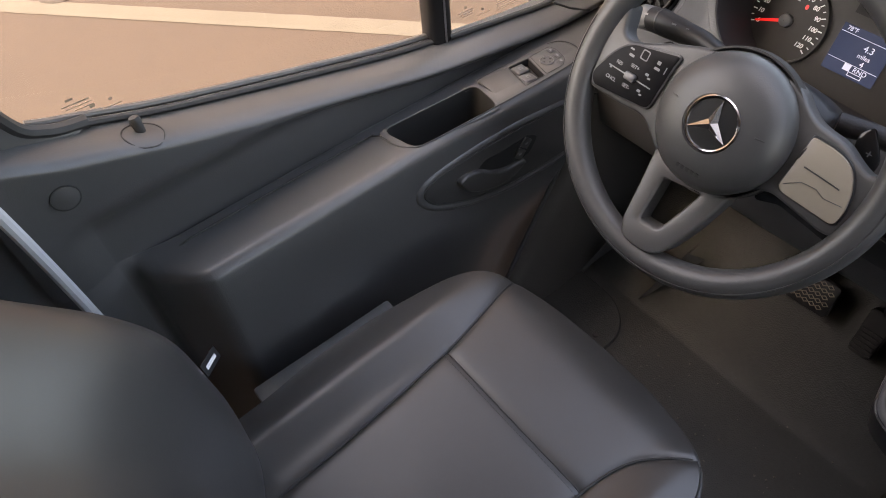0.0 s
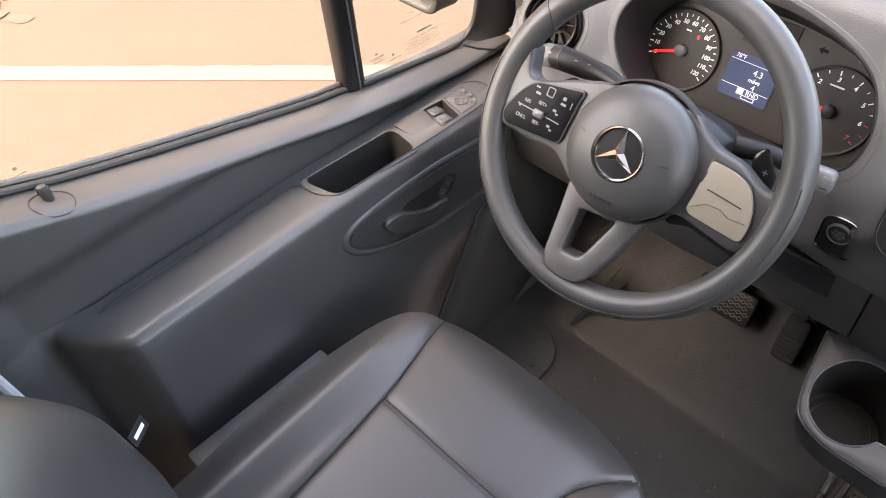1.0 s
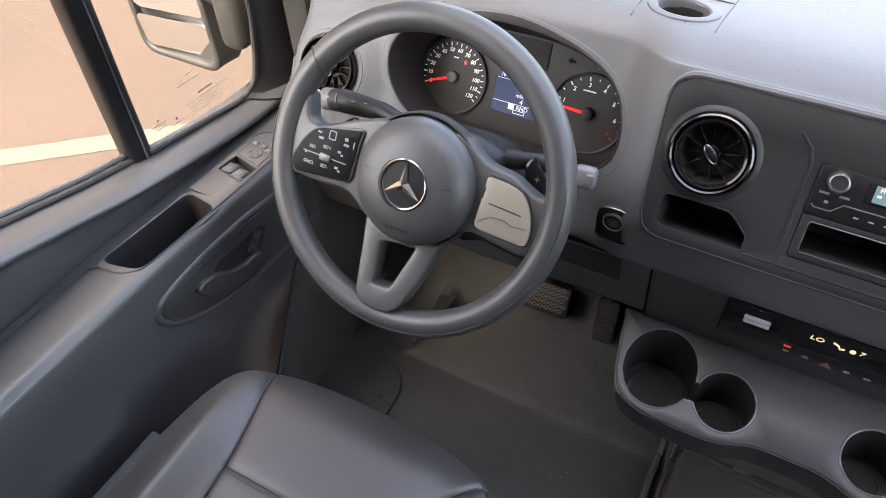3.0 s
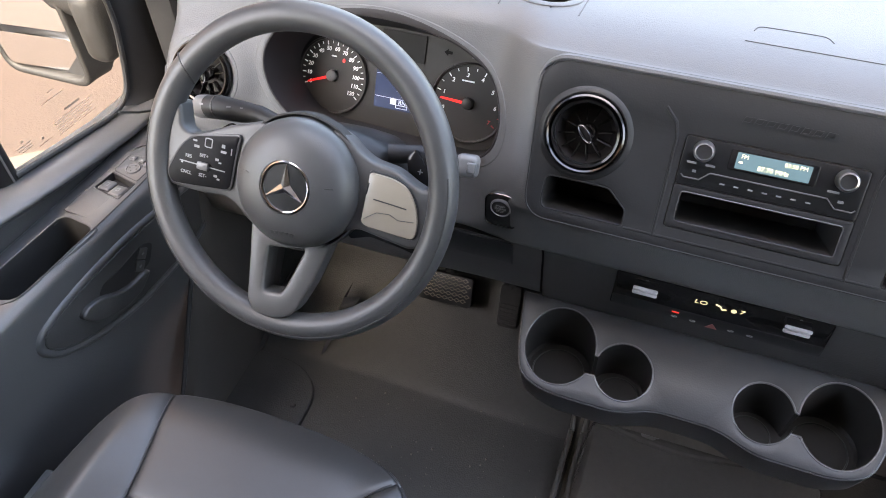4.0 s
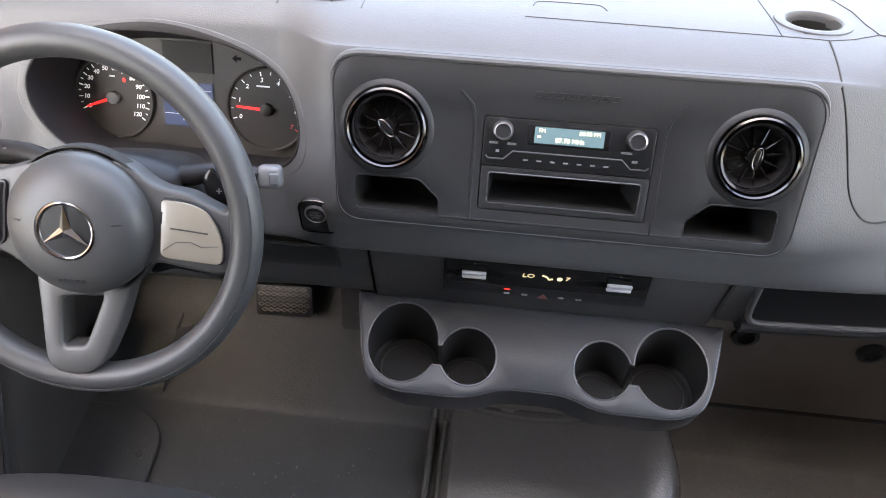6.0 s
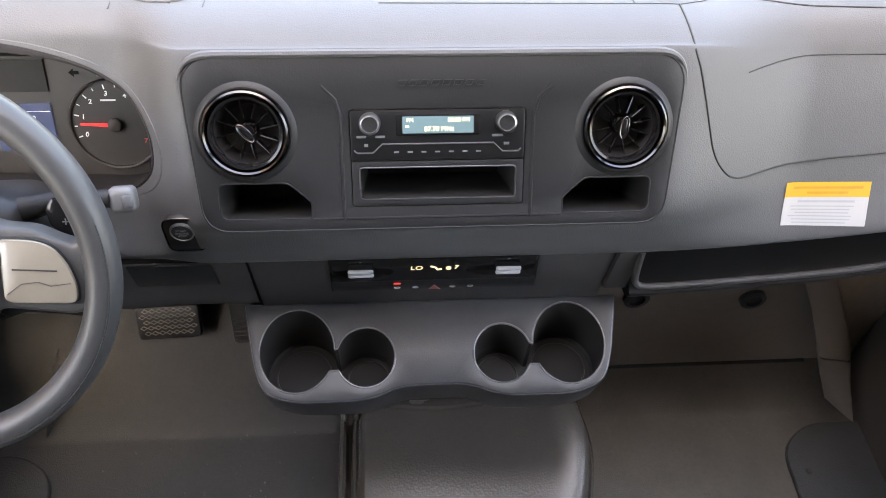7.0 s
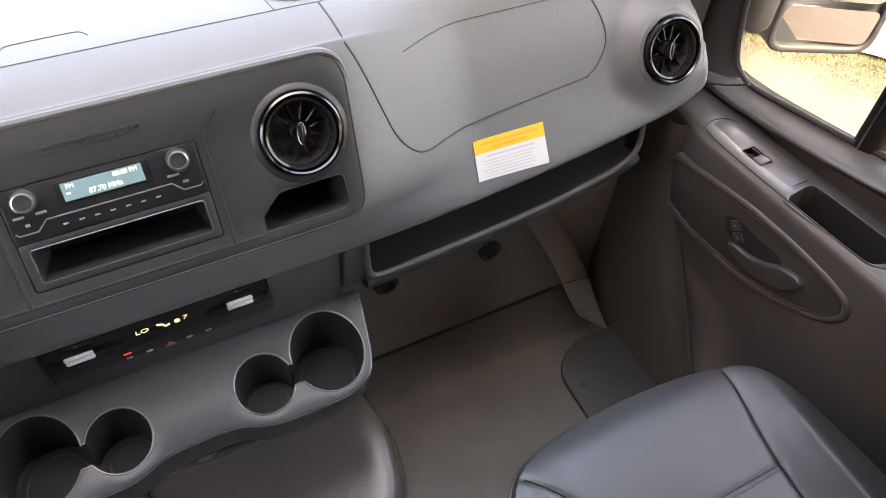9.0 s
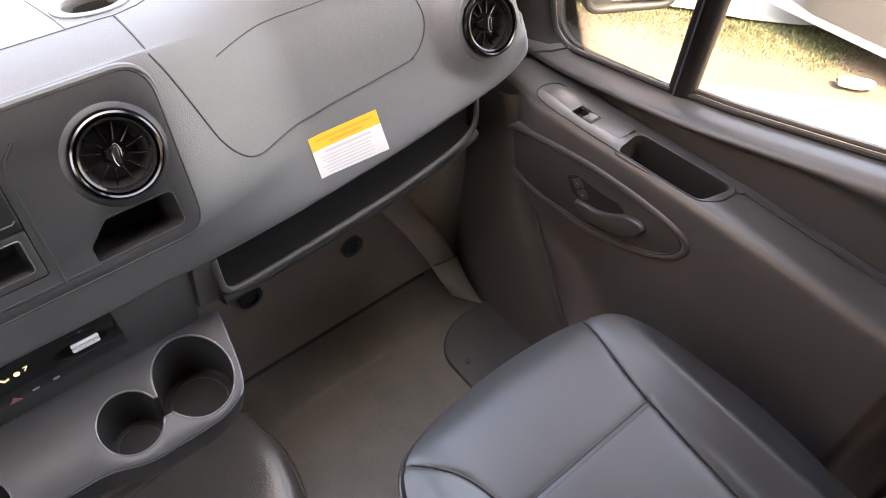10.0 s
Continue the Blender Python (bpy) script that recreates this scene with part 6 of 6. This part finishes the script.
fire = thing("bulkhead_lining", "dark carpeted lining under the passenger dashboard", "lining")
bm = bmesh.new()
grid(bm, [catmull([V(x, 0.843, 0.072), V(x, 0.847, 0.12), V(x, 0.845, 0.22), V(x, 0.84, 0.34), V(x, 0.85, 0.46)], 4) for x in [0.10 + 0.71 * k / 20 for k in range(21)]])
part("panel_face", bm, CARPET, fire)
part("panel_seam", tube([V(x, 0.8405, 0.0705) for x in (0.10, 0.4, 0.70)], 0.0035, 6), DARK, fire)
for x, z in ((0.335, 0.280), (0.532, 0.268)):
    part("panel_clip", lathe(basis((x, 0.838, z), (1, 0, 0), (0, 0.02, 1)), [(0.022, -0.004), (0.021, 0.003), (0.014, 0.004), (0.013, -0.002), (0.0005, -0.003)], 24), TRIM, fire)
strut = thing("footwell_strut", "grey-brown curved plastic strut at the foot-well side", "strut")
for nm, edge in (("strut_upper", ((V(0.535, 0.815, 0.42), V(0.585, 0.815, 0.42)), (V(0.583, 0.812, 0.336), V(0.630, 0.812, 0.339)), (V(0.618, 0.811, 0.275), V(0.672, 0.810, 0.272)),
                                    (V(0.645, 0.810, 0.225), V(0.706, 0.808, 0.216)), (V(0.672, 0.809, 0.170), V(0.734, 0.806, 0.160)), (V(0.6885, 0.808, 0.136), V(0.7505, 0.805, 0.126)))),
                 ("strut_tip", ((V(0.690, 0.807, 0.132), V(0.752, 0.804, 0.122)), (V(0.700, 0.790, 0.098), V(0.754, 0.780, 0.093)), (V(0.716, 0.768, 0.058), V(0.757, 0.750, 0.065)), (V(0.752, 0.735, 0.044), V(0.759, 0.728, 0.043))))):
    bm = bmesh.new()
    back = V(0.004, 0.030, 0.006)
    grid(bm, [[l + back, l, l.lerp(r, 0.12) + V(0, -0.005, 0.001), l.lerp(r, 0.88) + V(0, -0.005, 0.001), r, r + back] for l, r in edge])
    part(nm, bm, STRUT, strut, "", 50)

# loose dust on the floor
rng = random.Random(21)
verts, faces = [], []
for k in range(420):
    x, y = rng.uniform(-0.60, 0.60), rng.uniform(0.32, 0.80)
    if -0.17 < x < 0.30:
        continue
    r, i = rng.choice((0.0008, 0.001, 0.0012, 0.002)) * rng.uniform(0.7, 1.3), len(verts)
    a0 = rng.uniform(0, 6.28)
    verts += [V(x + r * math.cos(a0 + q), y + r * 1.4 * math.sin(a0 + q), 0.001) for q in (0, 1.6, 3.1, 4.7)] + [V(x, y, 0.0022 + r * 0.6)]
    faces += [(i, i + 1, i + 4), (i + 1, i + 2, i + 4), (i + 2, i + 3, i + 4), (i + 3, i, i + 4)]
me = bpy.data.meshes.new("floor_dust")
me.from_pydata(verts, [], faces)
me.materials.append(CRUMB)
tagged(new("floor_dust", me), "pale dust crumbs scattered over the cab floor", "dust", kind="stuff")

# pedals
pm = basis((-0.432, 0.878, 0.178), (1, 0.02, 0.04), (0, 0.55, 0.85))
brake = thing("brake_pedal", "wide brake pedal with a worn diamond-patterned tread", "pedal")
part("pedal_pad", plate(pm, rounded(rect(-0.052, -0.016, 0.052, 0.042), 0.008, 4), 0.014, (), 0.003), TRIM, brake)
bm = bmesh.new()
for i in range(-4, 5):
    for j in range(-1, 5):
        x, y = i * 0.0118 + (0.0059 if j % 2 else 0), j * 0.0098 - 0.004
        if abs(x) < 0.046 and -0.012 < y < 0.038:
            dm = shift(pm, x, y, 0.001) @ Matrix.Diagonal((1.25, 0.85, 1, 1)) @ Matrix.Rotation(0.785, 4, "Z")
            plate(dm, rect(-0.0036, -0.0036, 0.0036, 0.0036), 0.003, [rect(-0.0024, -0.0024, 0.0024, 0.0024)], bm=bm)
tread = part("pedal_tread", bm, STEEL, brake, "worn metal tread")
part("pedal_arm", tube([pm @ V(0, 0.02, -0.012), pm @ V(0.0, 0.12, -0.03), V(-0.43, 0.93, 0.45)], 0.010, 8), DARK, brake)
gm = basis((-0.312, 0.885, 0.160), (1, 0.0, 0.05), (0, 0.45, 0.9))
gas = thing("accelerator_pedal", "narrow ribbed black accelerator pedal", "pedal")
part("pedal_pad", plate(gm, rounded(rect(-0.020, -0.025, 0.020, 0.060), 0.010, 4), 0.012, (), 0.003), DARK, gas)
bm = bmesh.new()
for k in range(6):
    box(shift(gm, 0, -0.018 + 0.008 * k, 0.0), 0.034, 0.003, 0.003, 0.0008, 1, bm=bm)
part("pedal_ribs", bm, DARK, gas)
part("pedal_arm", tube([gm @ V(0, 0.04, -0.01), V(-0.312, 0.96, 0.35)], 0.008, 8), DARK, gas)
foot = thing("footrest_brackets", "two grey plastic ribs beside the driver footrest", "bracket")
for p, q in ((V(-0.790, 0.745, 0.012), V(-0.735, 0.80, 0.17)), (V(-0.665, 0.775, 0.010), V(-0.62, 0.83, 0.15))):
    bm = bmesh.new()
    d = (q - p)
    grid(bm, [[p + V(0, 0.02, 0), p, p + V(0.004, 0.010, 0)], [p + d * 0.4 + V(0, 0.03, 0), p + d * 0.4, p + d * 0.4 + V(0.014, 0.010, 0)], [q + V(0, 0.04, 0), q, q + V(0.03, 0.012, 0)]])
    part("rib", bm, DASH_LOW, foot)


# ---- outside ----
GROUND = -0.65
bm = bmesh.new()
grid(bm, [[V(x, y, GROUND) for y in (-900, -30, -6, 0, 6, 30, 900)] for x in (-900, -30, -6, 0, 2.0, 30, 900)])
tagged(finish("ground", bm, PAVING), "sunlit tan asphalt parking ground", "ground", kind="structure")
line = thing("parking_line", "worn off-white painted parking line on the asphalt", "road marking", kind="structure")
a, b = V(-4.06, 0.30, GROUND), V(-2.53, 1.57, GROUND)
d = (b - a).normalized()
nrm = V(-d.y, d.x, 0)
bm = bmesh.new()
left, right = [], []
for k in range(120):
    p = a - d * 2.0 + d * (9.0 * k / 119)
    left.append(p + nrm * (0.055 + 0.006 * noise.noise((k * 0.7, 0, 0))) + V(0, 0, 0.004))
    right.append(p - nrm * (0.055 + 0.006 * noise.noise((k * 0.7, 5, 0))) + V(0, 0, 0.004))
grid(bm, [left, right], flip=True)
part("line_paint", bm, LINE, line)
for k, (x, y, r) in enumerate(((-4.5, 0.62, 0.32), (-4.75, 0.95, 0.2))):
    bm = bmesh.new()
    rng = random.Random(k)
    for j in range(26 if r > 0.1 else 12):
        cx, cy = x + rng.gauss(0, r * 0.6), y + rng.gauss(0, r * 0.5)
        q = r * rng.uniform(0.05, 0.22)
        plate(pose(cx, cy, GROUND + 0.003 + 0.0002 * j, 0, 0, rng.uniform(0, 360)), [Vector((q * (1 + 0.4 * rng.random()) * math.cos(t) * 1.8, q * (1 + 0.4 * rng.random()) * math.sin(t))) for t in [2 * math.pi * i / 11 for i in range(11)]], 0.0005, bm=bm)
    tagged(finish("ground_stain", bm, STAIN), "dark scuffed stain on the asphalt", "stain", kind="stuff")

# unseen wall added beyond the painted line: bounces warm sun in and hides left sky
bm = bmesh.new()
box(pose(-5.1 - 0.77 * 11, 6.2 - 0.64 * 11, GROUND + 7.0, 0, 0, math.degrees(math.atan2(0.64, 0.77))), 24, 0.3, 14.0, 0.02, bm=bm)
tagged(finish("wall_bounce", bm, BOUNCE_TAN), "unseen plain tan wall added to warm the light from the driver side", "wall", kind="structure")

# verge on the passenger side: kerb, soil and thin grass
ka, kb = V(2.67, 1.45, GROUND), V(3.16, 0.91, GROUND)
kd = (kb - ka).normalized()
kn = V(-kd.y, kd.x, 0)
if kn.x < 0:
    kn = -kn
bm = bmesh.new()
prof = [(-0.86, 0.0), (-0.85, 0.08), (-0.83, 0.09), (-0.14, 0.105), (-0.12, 0.104), (-0.11, 0.09)]
grid(bm, [[ka - kd * 12 + kd * (24 * k / 40) + kn * u + V(0, 0, w) for u, w in prof] for k in range(41)], flip=True)
tagged(finish("kerb", bm, CONCRETE), "pale concrete kerb along the verge", "kerb", kind="structure")
bm = bmesh.new()
rows = []
for i in range(41):
    rows.append([ka - kd * 12 + kd * (24 * i / 40) + kn * (-0.118 + 0.02 * noise.noise((i * 2.3, 0, 3)) + 9.0 * (j / 30) ** 1.6) + V(0, 0, 0.104 + 0.012 * noise.noise((i * 0.6, j * 0.6, 1))) for j in range(31)])
grid(bm, rows, flip=True)
tagged(finish("verge", bm, SOIL), "dry brown soil verge with patchy grass", "verge", kind="structure")
bm = bmesh.new()
rng = random.Random(7)
verts, faces = [], []
for k in range(60000):
    u, v = rng.uniform(-1.2, 1.6), -0.08 + 0.62 * rng.random()
    dens = 0.25 + 0.9 * noise.noise((u * 1.1, v * 1.5, 3)) + 0.5 * noise.noise((u * 4, v * 4, 8)) + 3.2 * (v - 0.22)
    if rng.random() > dens:
        continue
    p = ka + kd * u + kn * v + V(0, 0, 0.10)
    h, a = rng.uniform(0.008, 0.026), rng.uniform(0, 6.28)
    w = V(math.cos(a), math.sin(a), 0) * rng.uniform(0.0012, 0.0032)
    tip = p + V(rng.gauss(0, 0.012), rng.gauss(0, 0.012), h)
    i = len(verts)
    verts += [p - w, p + w, tip]
    faces.append((i, i + 1, i + 2))
bm.free()
me = bpy.data.meshes.new("grass")
me.from_pydata(verts, [], faces)
me.materials.append(GRASS)
tagged(new("grass", me), "thin dry green and straw-coloured grass", "grass", kind="stuff")

bm = bmesh.new()
edge = []
for i in range(41):
    t = -1.5 + 9.0 * i / 40
    edge.append([ka + kd * t + kn * (0.42 + 0.05 * noise.noise((i * 0.4, 0, 6)) + 0.03 * noise.noise((i * 1.7, 4, 6))) + V(0, 0, 0.128), ka + kd * t + kn * 12 + V(0, 0, 0.13)])
grid(bm, edge, flip=True)
tagged(finish("pavement", bm, PALE_PAVING), "sun-bleached pale paving beyond the grass strip", "pavement", kind="structure")

# parked grey vehicle beyond the verge
other = thing("parked_vehicle", "grey parked vehicle seen in part beyond the verge", "vehicle")
om = basis(V(3.23, 1.50, GROUND - 0.010), V(0.02, -1, 0), V(1, 0.02, 0))
bm = bmesh.new()
sec = [(0.03, 0.245), (-0.005, 0.26), (-0.02, 0.40), (-0.03, 0.52), (-0.01, 0.60), (0.10, 0.68), (0.5, 0.72), (1.7, 0.72), (1.8, 0.3)]
rows = []
for k in range(20):
    t = k / 19
    x = 4.2 * t ** 1.5
    nose = 0.16 * (1 - min(1, x / 0.25)) ** 2
    rows.append([om @ V(x, u + (nose if u < 1 else -nose), w) for u, w in sec])
vs = grid(bm, rows)
bm.faces.new(vs[0])
part("body_side", bm, SILVER_PAINT, other, "", 60)
part("lower_sill", box(om @ pose(2.1, 0.06, 0.235), 4.1, 0.12, 0.05, 0.02), EDGE_STRIP, other, "pale sill strip")
for x in (1.5, 3.6):
    w = part("wheel", lathe(om @ pose(x, 0.12, 0.44, 90, 0, 0), [(0.0005, 0.06), (0.19, 0.07), (0.30, 0.08), (0.32, 0.05), (0.32, -0.10)], 36), SEAL, other)
    part("rim", lathe(om @ pose(x, 0.12, 0.44, 90, 0, 0), [(0.0005, 0.09), (0.08, 0.085), (0.18, 0.075)], 28), SATIN, w)

litter = thing("litter_bag", "small crumpled white plastic wrapper on the verge", "litter")
lp = V(3.09, 0.92, GROUND + 0.135)
bm = bmesh.new()
rows = []
for i in range(11):
    t = i / 10
    rr = 0.020 + 0.018 * math.sin(t * 3.0)
    rows.append([lp + kd * (0.15 * t - 0.06) + kn * rr * math.cos(a) * (1 + 0.3 * noise.noise((t * 5, a, 0))) + V(0, 0, 0.6 * rr * math.sin(a) * (1 + 0.3 * noise.noise((t * 5, a, 4)))) for a in [2 * math.pi * k / 12 for k in range(12)]])
grid(bm, rows, close_v=True)
part("wrapper", bm, BAG, litter, "", 25)
part("print_patch", box(Matrix.Translation(lp + V(0, 0, 0.018)) @ pose(0, 0, 0, 0, 0, 40), 0.03, 0.018, 0.008, 0.004), TRIM, litter)


def side_mirror(s):
    mir = thing("side_mirror", "dark-shelled exterior mirror with a lower wide-angle glass", "mirror", group="side mirrors")
    m = basis((-1.250, 0.93, 0.60), (1, 0, 0), (0, 0, 1)) if s < 0 else basis((1.275, 0.897, 0.60), (1, -0.5, 0), (0, 0, 1))
    o = rounded(rect(-0.105, -0.16, 0.105, 0.24), 0.04, 6)
    inner = rounded(rect(-0.092, -0.145, 0.092, 0.225), 0.03, 6)
    part("bezel", plate(shift(m, 0, 0, 0.012), o, 0.03, [inner], 0.006, seg=3), SHELL, mir, "dark grey mirror bezel")
    bm = bmesh.new()
    rows = [[m @ V(p[0] * e, p[1] * e + 0.02 * (1 - e), -d) for p in o] for d, e in ((0.015, 1.0), (0.05, 1.02), (0.09, 0.9), (0.12, 0.6), (0.13, 0.1))]
    grid(bm, rows, close_v=True)
    part("shell", bm, SHELL, mir, "", 60)
    part("backing", plate(shift(m, 0, 0, -0.004), inner, 0.01), TRIM, mir)
    tilt = Matrix.Rotation(radians(s * -6), 4, "Y") @ Matrix.Rotation(radians(6), 4, "X")
    part("wide_glass", plate(shift(m, 0, -0.102, 0.004) @ tilt, rounded(rect(-0.086, -0.037, 0.086, 0.037), 0.016, 5), 0.004), MIRROR, mir, "wide-angle mirror glass")
    part("main_glass", plate(shift(m, 0, 0.080, 0.004) @ Matrix.Rotation(radians(s * -6), 4, "Y"), rounded(rect(-0.086, -0.132, 0.086, 0.132), 0.022, 5), 0.004), MIRROR, mir, "main mirror glass")
    part("arm", tube(catmull([V(s * 1.17, 0.96, 0.63), V(s * 1.06, 0.95, 0.62), V(s * 0.97, 0.93, 0.63)], 5), 0.045, 12), SHELL, mir)
    part("foot", box(pose(s * 0.985, 0.90, 0.65, 0, 0, 0), 0.05, 0.17, 0.12, 0.02, 3), SHELL, mir)


side_mirror(-1)
side_mirror(1)
